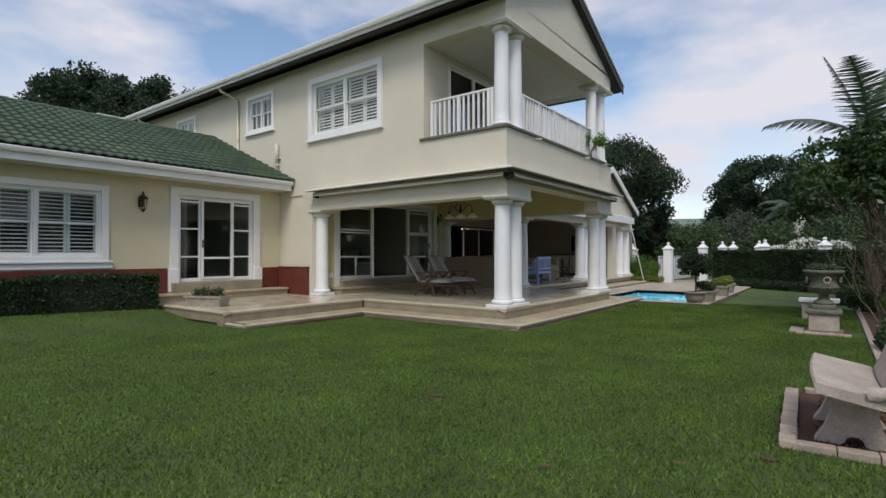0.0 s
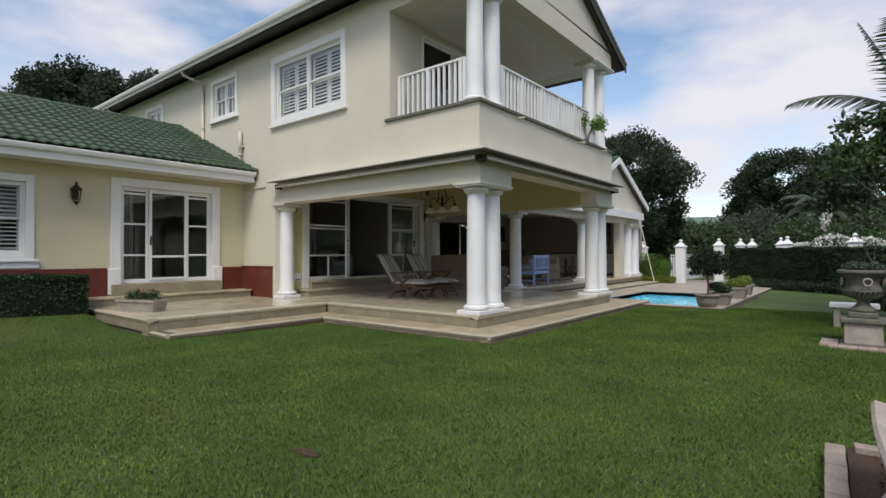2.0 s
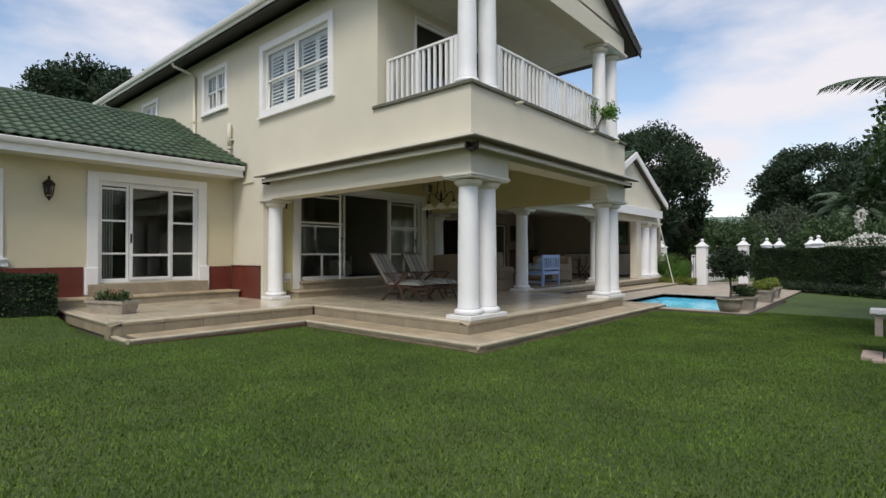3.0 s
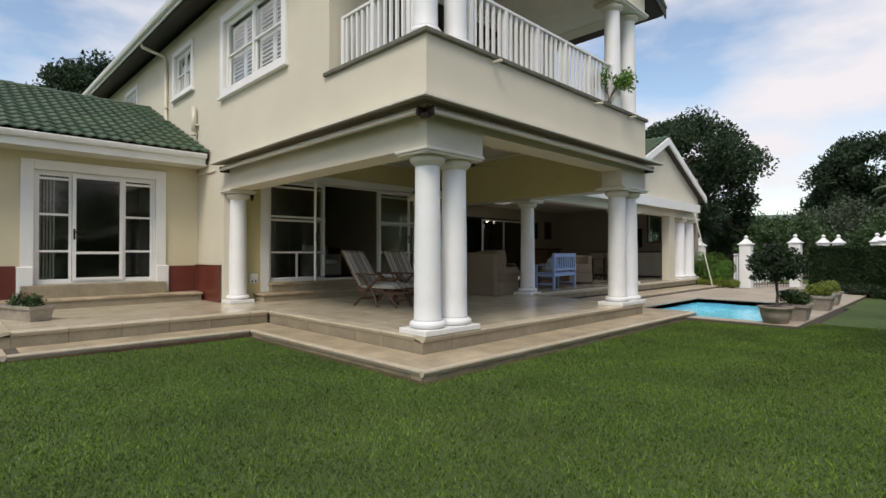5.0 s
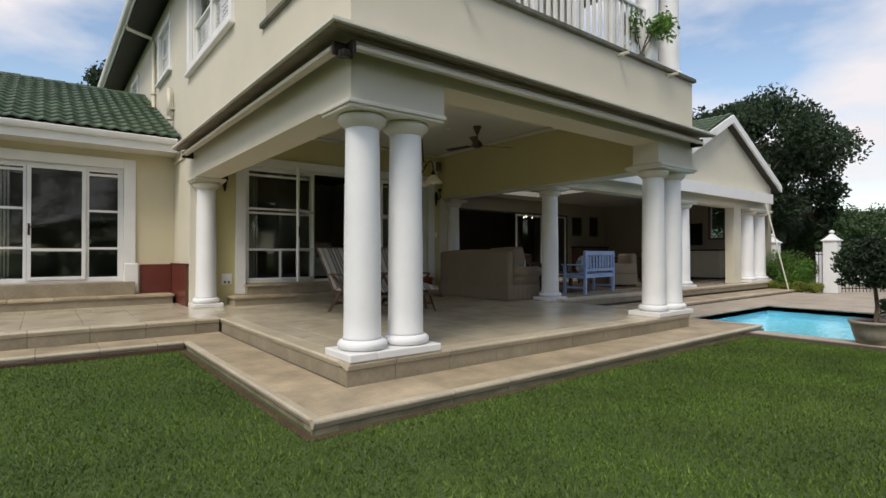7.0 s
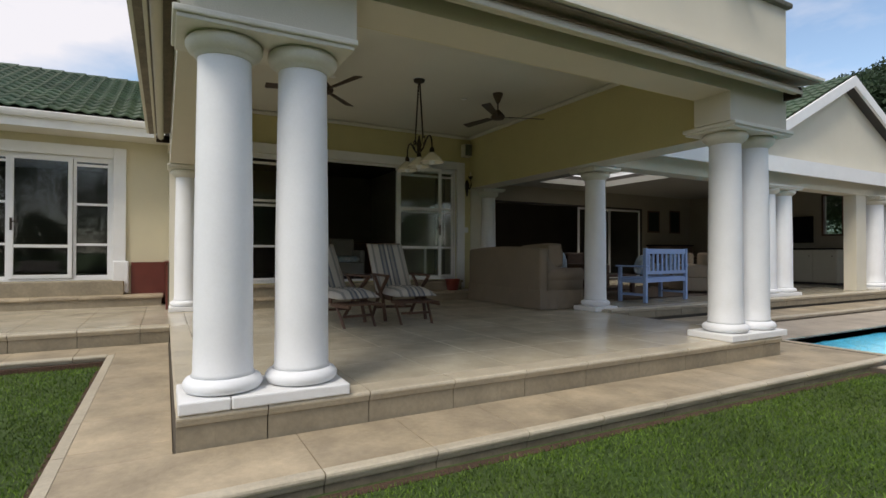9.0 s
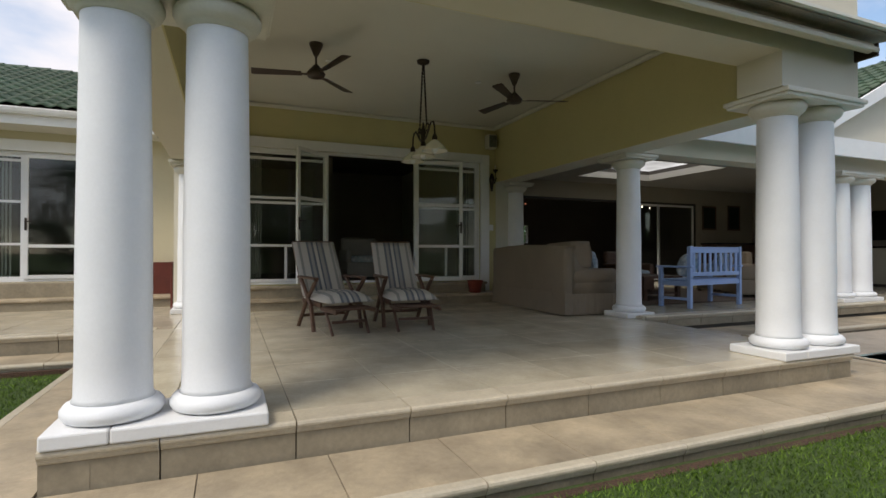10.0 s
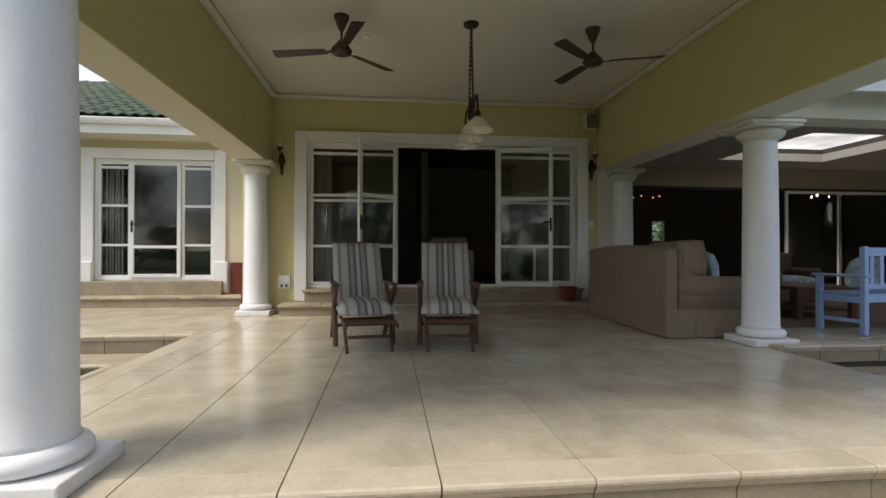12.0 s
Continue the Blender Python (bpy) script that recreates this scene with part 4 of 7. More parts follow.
part("cover", boxed(0.03, 0.045, -0.08, 0.08, 0.08, 0.19, bevel=0.004), M["white"], t)
for u in (-0.05, 0.02):
    part("switch", boxed(0.03, 0.04, u, u + 0.03, 0.02, 0.06), M["soffit"], t)
t = thing("switch_plate", XB, 14.16 - 0.06, 1.45, "white switch plate on the yellow wall", "switch plate")
part("plate", boxed(0, 0.012, -0.04, 0.04, 0, 0.11, bevel=0.003), M["white"], t)


def ceiling_fan(y, a0, label):
    t = thing("ceiling_fan", -8.28, y, 3.42, label, "ceiling fan", "porch ceiling fans")
    part("canopy", lathe([(0.02, -0.15), (0.03, -0.13), (0.075, -0.025), (0.078, 0)], 24), M["fan"], t, smooth=True)
    part("rod", lathe([(0.012, -0.31), (0.012, -0.1)], 10), M["fan"], t)
    part("motor", lathe([(0.05, -0.395), (0.09, -0.385), (0.108, -0.35), (0.085, -0.315), (0.045, -0.27), (0.03, -0.25)], 28), M["fan"], t, smooth=True)
    bl = bmesh.new()
    slab(bl, [(0.16, -0.045), (0.70, -0.068), (0.72, -0.05), (0.70, 0.062), (0.16, 0.045)], -0.003, 0.003)
    me = finish("blade", bl, M["fan"])
    ir = finish("blade_iron", boxed(0.08, 0.22, -0.02, 0.02, -0.008, -0.002), M["fan"])
    for k in range(3):
        o = new("blade", me)
        o.parent = t
        o.matrix_basis = pose(0, 0, -0.35, 0, 0, a0 + 120 * k) @ pose(0, 0, 0, 11)
        q = new("blade_iron", ir)
        q.parent = o
    return t


ceiling_fan(10.39, 17, "dark brown three bladed fan at the wing end of the porch")
ceiling_fan(13.01, 72, "dark brown three bladed fan at the lounge end")

t = thing("chandelier", -8.3, 11.71, 3.35, "long dark iron chandelier hung by chains, three opal glass shades", "chandelier")
part("ceiling_rose", lathe([(0.03, 0.02), (0.075, 0.04), (0.08, 0.07)], 24), M["iron"], t, smooth=True)
for x1, z1 in ((-0.13, -0.80), (0.12, -0.74)):
    c = bmesh.new()
    for j in range(37):
        f = j / 36
        cx, cz = (0.02 if x1 > 0 else -0.02) * (1 - f) + x1 * f, 0.02 + (z1 - 0.02) * f
        w_, d_ = (0.011, 0.003) if j % 2 else (0.003, 0.011)
        box(c, cx - w_, cx + w_, -d_, d_, cz - 0.015, cz + 0.015)
    part("chain", c, M["iron"], t)
part("body", lathe([(0.008, -1.0), (0.028, -0.98), (0.014, -0.95), (0.03, -0.91), (0.03, -0.86), (0.04, -0.83), (0.02, -0.76), (0.008, -0.70)], 16), M["iron"], t, smooth=True)
part("hoop", tube(bmesh.new(), [(0.15 * math.cos(q), 0, -0.83 + 0.11 * math.sin(q)) for q in np.linspace(-3.1, 0.1, 16)], 0.010, 7), M["iron"], t, smooth=True)
for s in (-1, 1):
    arm = part("arm", tube(bmesh.new(), [(s * r, 0, z) for r, z in ((0.05, -0.92), (0.12, -0.90), (0.20, -0.82), (0.27, -0.76), (0.34, -0.77), (0.38, -0.83), (0.39, -0.94))], 0.011, 7), M["iron"], t, smooth=True)
    part("scroll", tube(bmesh.new(), [(s * (0.14 + 0.045 * math.cos(q)), 0, -0.79 + 0.05 * math.sin(q)) for q in np.linspace(-2.2, 3.6, 12)], 0.008, 6), M["iron"], arm, smooth=True)
for k, x in enumerate((-0.39, 0.0, 0.39)):
    part("holder", lathe([(0.03, -1.02), (0.034, -0.97), (0.018, -0.93)], 14, (x, 0)), M["iron"], t, smooth=True)
    sh = bmesh.new()
    prof = [(0.03, -1.00), (0.055, -1.02), (0.10, -1.06), (0.15, -1.12), (0.155, -1.135), (0.147, -1.13), (0.095, -1.07), (0.05, -1.03)]
    rings = [[sh.verts.new((x + r * math.cos(q * math.pi / 16), r * math.sin(q * math.pi / 16), z)) for q in range(32)] for r, z in prof]
    for A_, B_ in zip(rings, rings[1:]):
        for q in range(32):
            sh.faces.new((A_[q], A_[(q + 1) % 32], B_[(q + 1) % 32], B_[q]))
    part("shade", sh, M["shade"], t, "opal bell glass shade", smooth=True)
    part("lamp", lathe([(0.01, -1.16), (0.035, -1.14), (0.035, -1.08), (0.015, -1.04)], 12, (x, 0)), M["white"], t, smooth=True)
for y in (10.62, 12.7):
    t = thing("downlight", -8.75, y, 3.412, "tiny white recessed ceiling downlight", "downlight", "porch downlights")
    part("ring", lathe([(0.035, -0.004), (0.045, 0.0), (0.045, 0.008)], 18), M["white"], t)

# ---- porch furniture ----


def lounge_chair(x, y, turn, label):
    t = thing("lounge_chair", x, y, ZP, label, "deck chair", "deck chairs on the porch", turn)
    W = M["wood"]
    # forward is plus x
    for s in (-1, 1):
        u = 0.285 * s
        part("leg", tube(bmesh.new(), [(-0.38, u, 0.0), (-0.05, u, 0.33), (0.30, u, 0.58)], 0.025, 6), W, t)
        part("leg", tube(bmesh.new(), [(0.22, u, 0.0), (0.12, u, 0.28), (-0.30, u, 0.60)], 0.025, 6), W, t)
        part("armrest", boxed(-0.34, 0.30, u - 0.035, u + 0.035, 0.585, 0.612, bevel=0.01), W, t)
        part("side_rail", boxed(-0.34, 0.34, u - 0.045 * s - 0.012, u - 0.045 * s + 0.012, 0.28, 0.33, bevel=0.004), W, t)
        bm_ = bmesh.new()
        box(bm_, -0.012, 0.012, u * 0.86 - 0.016, u * 0.86 + 0.016, 0, 0.86, 0.004, m=pose(-0.26, 0, 0.30, 0, -35))
        part("back_upright", bm_, W, t)
        part("leg", tube(bmesh.new(), [(0.42, u * 0.78, 0.27), (0.62, u * 0.72, 0.0)], 0.018, 6), W, t)
        part("footrest_rail", boxed(0.30, 0.80, u * 0.8 - 0.012, u * 0.8 + 0.012, 0.245, 0.28, bevel=0.004), W, t)
    for z in (0.12,):
        part("stretcher", boxed(-0.28, -0.255, -0.26, 0.26, z, z + 0.035), W, t)
        part("stretcher", boxed(0.54, 0.56, -0.19, 0.19, z, z + 0.03), W, t)
    bm_ = bmesh.new()
    box(bm_, -0.02, 0.02, -0.265, 0.265, 0.80, 0.90, 0.015, m=pose(-0.26, 0, 0.30, 0, -35))
    part("top_rail", bm_, W, t)
    sl = finish("slat", boxed(-0.022, 0.022, -0.235, 0.235, -0.008, 0.008, bevel=0.003), W)
    for i in range(9):
        o = new("slat", sl)
        o.parent = t
        o.location = (-0.26 + i * 0.07, 0, 0.335)
    for i in range(6):
        o = new("slat", sl)
        o.parent = t
        o.matrix_basis = pose(0.38 + i * 0.075, 0, 0.288)
    for i in range(9):
        o = new("slat", sl)
        o.parent = t
        o.matrix_basis = pose(-0.26, 0, 0.30, 0, -35) @ pose(0.005, 0, 0.08 + i * 0.085, 0, 90)

    def pad(name, a, b, m_):
        q = bmesh.new()
        nx, ny = 10, 8
        top = [[q.verts.new((a + (b - a) * i / nx, -0.27 + 0.54 * j / ny,
                             0.095 * (1 - abs(2 * i / nx - 1) ** 6) * (1 - abs(2 * j / ny - 1) ** 6) + 0.006 * math.sin(i * 2.1 + j))) for j in range(ny + 1)] for i in range(nx + 1)]
        low = [[q.verts.new((a + (b - a) * i / nx, -0.27 + 0.54 * j / ny, -0.012)) for j in range(ny + 1)] for i in range(nx + 1)]
        for i in range(nx):
            for j in range(ny):
                q.faces.new((top[i][j], top[i + 1][j], top[i + 1][j + 1], top[i][j + 1]))
                q.faces.new((low[i][j + 1], low[i + 1][j + 1], low[i + 1][j], low[i][j]))
        ring = lambda g: [g[i][0] for i in range(nx + 1)] + [g[nx][j] for j in range(1, ny + 1)] + [g[i][ny] for i in range(nx - 1, -1, -1)] + [g[0][j] for j in range(ny - 1, 0, -1)]
        A_, B_ = ring(top), ring(low)
        for i in range(len(A_)):
            j = (i + 1) % len(A_)
            q.faces.new((A_[j], A_[i], B_[i], B_[j]))
        for v in q.verts:
            v.co = m_ @ v.co
        return part(name, q, M["stripe"], t, "striped cream, grey and navy pad", smooth=True)

    pad("seat_cushion", -0.22, 0.62, pose(0, 0, 0.36))
    pad("back_cushion", 0.03, 0.83, pose(-0.235, 0, 0.34, 0, -35) @ pose(0, 0, 0, 0, -90))
    return t


lounge_chair(-8.42, 10.60, 9, "weathered teak deck chair with a striped cushion near the wing side")
lounge_chair(-8.40, 11.48, -4, "weathered teak deck chair with a striped cushion beside its twin")


def puff(name, sx, sy, sz, mat, parent, m_, label="", square=False):
    """A stuffed cushion."""
    q = bmesh.new()
    bmesh.ops.create_cube(q, size=1)
    bmesh.ops.subdivide_edges(q, edges=q.edges[:], cuts=5, use_grid_fill=True)
    for v in q.verts:
        u, w, h = v.co.x * 2, v.co.y * 2, v.co.z * 2
        f = (1 - 0.25 * abs(u) ** 3) * (1 - 0.25 * abs(w) ** 3)
        if square:
            f = 1 - 0.06 * u * u
        v.co = Vector((u * sx / 2 * (1 - 0.08 * abs(h * w)), w * sy / 2 * (1 - 0.08 * abs(h * u)), h * sz / 2 * f))
        v.co = m_ @ v.co
    return part(name, q, mat, parent, label, smooth=True)


def camber(bm_, h):
    """Raises the top of a sofa's back a little towards its middle."""
    bmesh.ops.bisect_plane(bm_, geom=bm_.verts[:] + bm_.edges[:] + bm_.faces[:], plane_co=(0, 0, 0), plane_no=(1, 0, 0))
    for k in (-0.5, 0.5):
        bmesh.ops.bisect_plane(bm_, geom=bm_.verts[:] + bm_.edges[:] + bm_.faces[:], plane_co=(k * h, 0, 0), plane_no=(1, 0, 0))
    for v in bm_.verts:
        if v.co.z > 0.8:
            v.co.z += 0.05 * (1 - (v.co.x / h) ** 2)
    return bm_


def sofa(x, y, turn, length, label, mat="linen"):
    """A skirted sofa that faces plus y; its back is at y = 0."""
    t = thing("sofa", x, y, ZP, label, "sofa", turn=turn)
    h = length / 2
    q = bmesh.new()
    n = 60
    lo, hi = [], []
    for i in range(n):
        f = i / n * 4
        side, k = int(f), f - int(f)
        px, py = [(-h + 2 * h * k, 0), (h, 0.88 * k), (h - 2 * h * k, 0.88), (-h, 0.88 - 0.88 * k)][side]
        wv = 0.02 + 0.014 * math.sin(i * 1.1) + 0.008 * math.sin(i * 2.9)
        ox, oy = [(0, -1), (1, 0), (0, 1), (-1, 0)][side]
        lo.append(q.verts.new((px + ox * wv, py + oy * wv, 0.01)))
        hi.append(q.verts.new((px, py, 0.34)))
    for i in range(n):
        j = (i + 1) % n
        q.faces.new((lo[i], lo[j], hi[j], hi[i]))
    q.faces.new(hi)
    q.faces.new(list(reversed(lo)))
    part("skirt", q, M[mat], t, smooth=False)
    q = bmesh.new()
    part("backrest", camber(boxed(-h - 0.004, h + 0.004, -0.004, 0.20, 0.28, 0.97, bevel=0.045), h), M[mat], t, smooth=True)
    for s in (-1, 1):
        o_ = prism("x", [(0.10, 0.28), (0.885, 0.28), (0.91, 0.56), (0.87, 0.655), (0.42, 0.665), (0.30, 0.69), (0.21, 0.80), (0.17, 0.98), (0.10, 0.98)], min(s * (h + 0.004), s * (h - 0.16)), max(s * (h + 0.004), s * (h - 0.16)))
        bmesh.ops.bevel(o_, geom=o_.edges[:], offset=0.025, segments=2, affect="EDGES")
        part("arm", o_, M[mat], t, smooth=True)
        o_ = bmesh.new()
        bmesh.ops.create_cone(o_, cap_ends=True, segments=24, radius1=0.115, radius2=0.115, depth=0.76, matrix=pose(s * (h - 0.075), 0.525, 0.545, 90))
        bmesh.ops.bevel(o_, geom=[e for e in o_.edges if len(e.verts[0].link_edges) == 3 and abs(e.verts[0].co.y - e.verts[1].co.y) < 0.01], offset=0.02, segments=2, affect="EDGES")
        part("arm_roll", o_, M[mat], t, smooth=True)
        part("seam", boxed(s * (h - 0.3) - 0.004, s * (h - 0.3) + 0.004, -0.012, 0.0, 0.02, 0.36), M[mat], t)
    k = 3 if length > 2 else 2
    w = (2 * h - 0.34) / k
    for i in range(k):
        cx = -h + 0.17 + w * (i + 0.5)
        puff("seat_cushion", w - 0.01, 0.68, 0.2, M[mat], t, pose(cx, 0.54, 0.44))
        if i == (0 if turn > 90 else k - 1):
            puff("back_cushion", w + 0.10, 0.30, 0.40, M[mat], t, pose(cx + 0.09, 0.34, 0.855, 5), square=True)
        else:
            puff("back_cushion", w - 0.02, 0.22, 0.44, M[mat], t, pose(cx, 0.32, 0.78, 12))
    return t


s_ = sofa(-9.42, 13.86, -1.5, 2.25, "long taupe linen sofa with a skirt beside the deck chairs")
for x, y, a in ((-8.75, 14.50, 20), (-9.9, 14.5, -15)):
    t = thing("scatter_cushion", x, y, ZP + 0.55, "square patterned cushion resting on the taupe sofa", "cushion", "scatter cushions on the sofa", a)
    puff("cover", 0.42, 0.14, 0.40, M["cushion"], t, pose(0, 0, 0.2, 18))


def slat_bench(x, y, turn, width, mat, label):
    """A garden bench that faces plus y."""
    t = thing("garden_bench", x, y, LZ, label, "garden bench", turn=turn)
    h, W = width / 2, M[mat]
    for s in (-1, 1):
        u = s * (h - 0.03)
        bm_ = bmesh.new()
        box(bm_, u - 0.03, u + 0.03, -0.03, 0.03, 0, 0.44, 0.005)
        box(bm_, u - 0.03, u + 0.03, -0.03, 0.03, 0.42, 0.93, 0.005, m=pose(0, 0, 0.02, 0) @ Matrix.Shear("XZ", 4, (0, -0.14)))
        part("back_leg", bm_, W, t)
        part("front_leg", boxed(u - 0.03, u + 0.03, 0.47, 0.53, 0, 0.62, bevel=0.005), W, t)
        part("armrest", boxed(u - 0.035, u + 0.035, -0.05, 0.58, 0.62, 0.65, bevel=0.01), W, t)
        part("side_rail", boxed(u - 0.015, u + 0.015, 0.0, 0.48, 0.34, 0.41), W, t)
        part("stretcher", boxed(u - 0.015, u + 0.015, 0.0, 0.48, 0.12, 0.16), W, t)
    for y_, z_, hh in ((0.50, 0.35, 0.07), (0.0, 0.35, 0.07)):
        part("seat_rail", boxed(-h + 0.06, h - 0.06, y_ - 0.015, y_ + 0.015, z_, z_ + hh), W, t)
    sh = Matrix.Shear("XZ", 4, (0, -0.14))
    for z0, z1 in ((0.49, 0.55), (0.85, 0.94)):
        bm_ = bmesh.new()
        box(bm_, -h + 0.05, h - 0.05, -0.018, 0.018, z0, z1, 0.004, m=sh)
        part("back_rail", bm_, W, t)
    n = 9
    bm_ = bmesh.new()
    box(bm_, -0.026, 0.026, -0.010, 0.010, 0.55, 0.85, 0.0, m=sh)
    me = finish("back_slat", bm_, W)
    for i in range(n):
        o = new("back_slat", me)
        o.parent = t
        o.location = (-h + 0.06 + (2 * h - 0.12) * (i + 0.5) / n, 0, 0)
    me = finish("seat_slat", boxed(-h + 0.03, h - 0.03, -0.035, 0.035, 0, 0.02, bevel=0.003), W)
    for i in range(6):
        o = new("seat_slat", me)
        o.parent = t
        o.location = (0, 0.04 + i * 0.088, 0.42)
    return t


BX, BY, BT = -8.15, 16.6, 98
slat_bench(BX, BY, BT, 1.38, "blue", "powder blue painted slatted garden bench, back to the lawn")
for u in (-0.42, 0.48):
    a = radians(BT)
    t = thing("scatter_cushion", BX + u * math.cos(a) - 0.2 * math.sin(a), BY + u * math.sin(a) + 0.2 * math.cos(a), LZ + 0.46, "blue and white patterned cushion leaning on the blue bench", "cushion", "cushions on the blue bench", BT)
    puff("cover", 0.40, 0.12, 0.38, M["cushion"], t, pose(0, -0.02, 0.2, 18))
t = thing("rug", -10.2, 17.2, LZ, "brown woven rug on the lounge floor", "rug")
part("body", boxed(-1.6, 1.5, -1.9, 2.2, 0, 0.012), M["rug"], t)
t = thing("coffee_table", -9.75, 16.6, LZ + 0.013, "low square wooden coffee table on the rug", "coffee table")
part("tabletop", boxed(-0.55, 0.55, -0.45, 0.45, 0.38, 0.43, bevel=0.006), M["wood"], t)
part("shelf", boxed(-0.5, 0.5, -0.4, 0.4, 0.10, 0.13), M["wood"], t)
for sx in (-1, 1):
    for sy in (-1, 1):
        part("leg", boxed(sx * 0.49 - 0.035, sx * 0.49 + 0.035, sy * 0.39 - 0.035, sy * 0.39 + 0.035, 0, 0.38), M["wood"], t)


def armchair(x, y, turn, label, mat="linen"):
    t = thing("armchair", x, y, LZ + 0.001, label, "armchair", "lounge armchairs", turn)
    part("base", boxed(-0.40, 0.40, 0, 0.80, 0.06, 0.36, bevel=0.03), M[mat], t)
    part("backrest", boxed(-0.38, 0.38, 0.0, 0.18, 0.33, 0.88, bevel=0.06), M[mat], t, smooth=True)
    for s in (-1, 1):
        part("arm", boxed(min(s * 0.42, s * 0.30), max(s * 0.42, s * 0.30), 0.02, 0.78, 0.33, 0.62, bevel=0.05), M[mat], t, smooth=True)
        for v in (0.06, 0.74):
            part("foot", boxed(s * 0.36 - 0.025, s * 0.36 + 0.025, v - 0.025, v + 0.025, 0, 0.06), M["wood"], t)
    puff("seat_cushion", 0.60, 0.60, 0.16, M["cushion"], t, pose(0, 0.47, 0.42))
    return t


armchair(-11.6, 17.6, -90, "wicker brown armchair with a pale seat pad on the rug", "wood")
armchair(-10.3, 19.9, 180, "pale armchair with a patterned seat pad near the skylight")
armchair(-9.0, 19.2, 150, "cream armchair beside the poolside columns")

# ---- kitchen end of the lounge ----
t = thing("kitchen_cabinet", -10.6, 25.38, LZ, "cream painted kitchen cabinets with a dark worktop", "kitchen cabinet")
part("body", boxed(-1.4, 1.5, -0.60, 0, 0.06, 0.98, bevel=0.005), M["cabinet"], t)
part("plinth", boxed(-1.38, 1.48, -0.54, -0.02, 0, 0.06), M["soffit"], t)
for i in range(5):
    d = part("door", boxed(-1.38 + i * 0.575, -0.82 + i * 0.575, -0.625, -0.602, 0.09, 0.95, bevel=0.006), M["cabinet"], t)
    part("knob", lathe([(0.012, 0), (0.016, 0.012)], 10, (0, 0)), M["iron"], d).matrix_basis = pose(-0.90 + i * 0.575, -0.627, 0.80, 90)
t = thing("worktop", -10.6, 25.38, LZ + 0.981, "dark stone worktop on the cream cabinets", "worktop")
part("slab", boxed(-1.42, 1.52, -0.64, 0, 0, 0.04, bevel=0.006), M["screen"], t)
t = thing("television", -10.4, 25.36, 1.36, "flat black television on the lounge end wall", "television")
part("screen", boxed(-0.46, 0.46, -0.05, -0.02, 0, 0.78, bevel=0.006), M["screen"], t)
part("mount", boxed(-0.1, 0.1, -0.02, 0.03, 0.3, 0.5), M["soffit"], t)
t = thing("sideboard", -13.98, 23.9, LZ, "dark timber sideboard against the pale lounge wall", "sideboard")
part("body", boxed(0.0, 0.5, -0.8, 0.9, 0.05, 1.12, bevel=0.01), M["wood"], t)
part("top", boxed(-0.01, 0.53, -0.84, 0.94, 1.121, 1.16, bevel=0.006), M["screen"], t)
for i in range(3):
    part("door", boxed(0.5, 0.515, -0.78 + 0.56 * i, -0.24 + 0.56 * i, 0.08, 1.08, bevel=0.004), M["wood"], t)
for i, (y, w, h) in enumerate(((23.45, 0.6, 0.75), (24.55, 0.55, 0.8))):
    t = thing("wall_picture", -13.99, y, 1.75, "dark framed picture on the pale lounge wall", "picture", "pictures over the sideboard")
    part("frame", framed(bmesh.new(), -w / 2, w / 2, 0, h, 0.05, -0.01, 0.02), M["wood"], t).matrix_basis = pose(0.0, 0, 0, 0, 0, 90)
    part("canvas", boxed(0.0, 0.008, -w / 2 + 0.04, w / 2 - 0.04, 0.04, h - 0.04), M["core"], t)
for i, (y, z) in enumerate(((22.0, 2.52), (22.16, 2.57), (22.5, 2.53), (22.84, 2.60))):
    t = thing("pendant_lamp", -15.5, y, z - 0.03, "small warm lit pendant lamp in the dark dining room", "pendant lamp", "dining room pendants")
    part("cord", lathe([(0.005, 0.07), (0.005, 2.98 - z)], 6), M["iron"], t)
    r = 0.006 if i == 2 else 0.017
    part("bulb", lathe([(0.006, 0), (r, 0.015), (r, 0.04), (0.006, 0.07)], 12), M["bulb"], t, smooth=True)
w = thing("far_window", -18.0, 19.11, 1.38, "small white barred window of the dark dining room", "window")
part("window_frame", framed(bmesh.new(), -0.21, 0.21, 0, 0.64, 0.03, 0.02, 0.08), M["white"], w).matrix_basis = pose(0, 0, 0, 0, 0, 90)
part("bar", boxed(-0.06, -0.03, -0.18, 0.18, 0.31, 0.33), M["white"], w)
for i, y in enumerate((15.9, 16.15, 16.5, 16.7)):
    t = thing("wall_light", -17.2, y + 2.0, 2.62 + 0.05 * (i % 2), "tiny dim red lit lamp in the dark dining room", "lamp", "dim red lamps")
    part("cord", lathe([(0.004, 0.03), (0.004, 0.34)], 6), M["iron"], t)
    part("bulb", lathe([(0.004, 0), (0.02, 0.01), (0.02, 0.03), (0.004, 0.035)], 10), M["ember"], t, smooth=True)


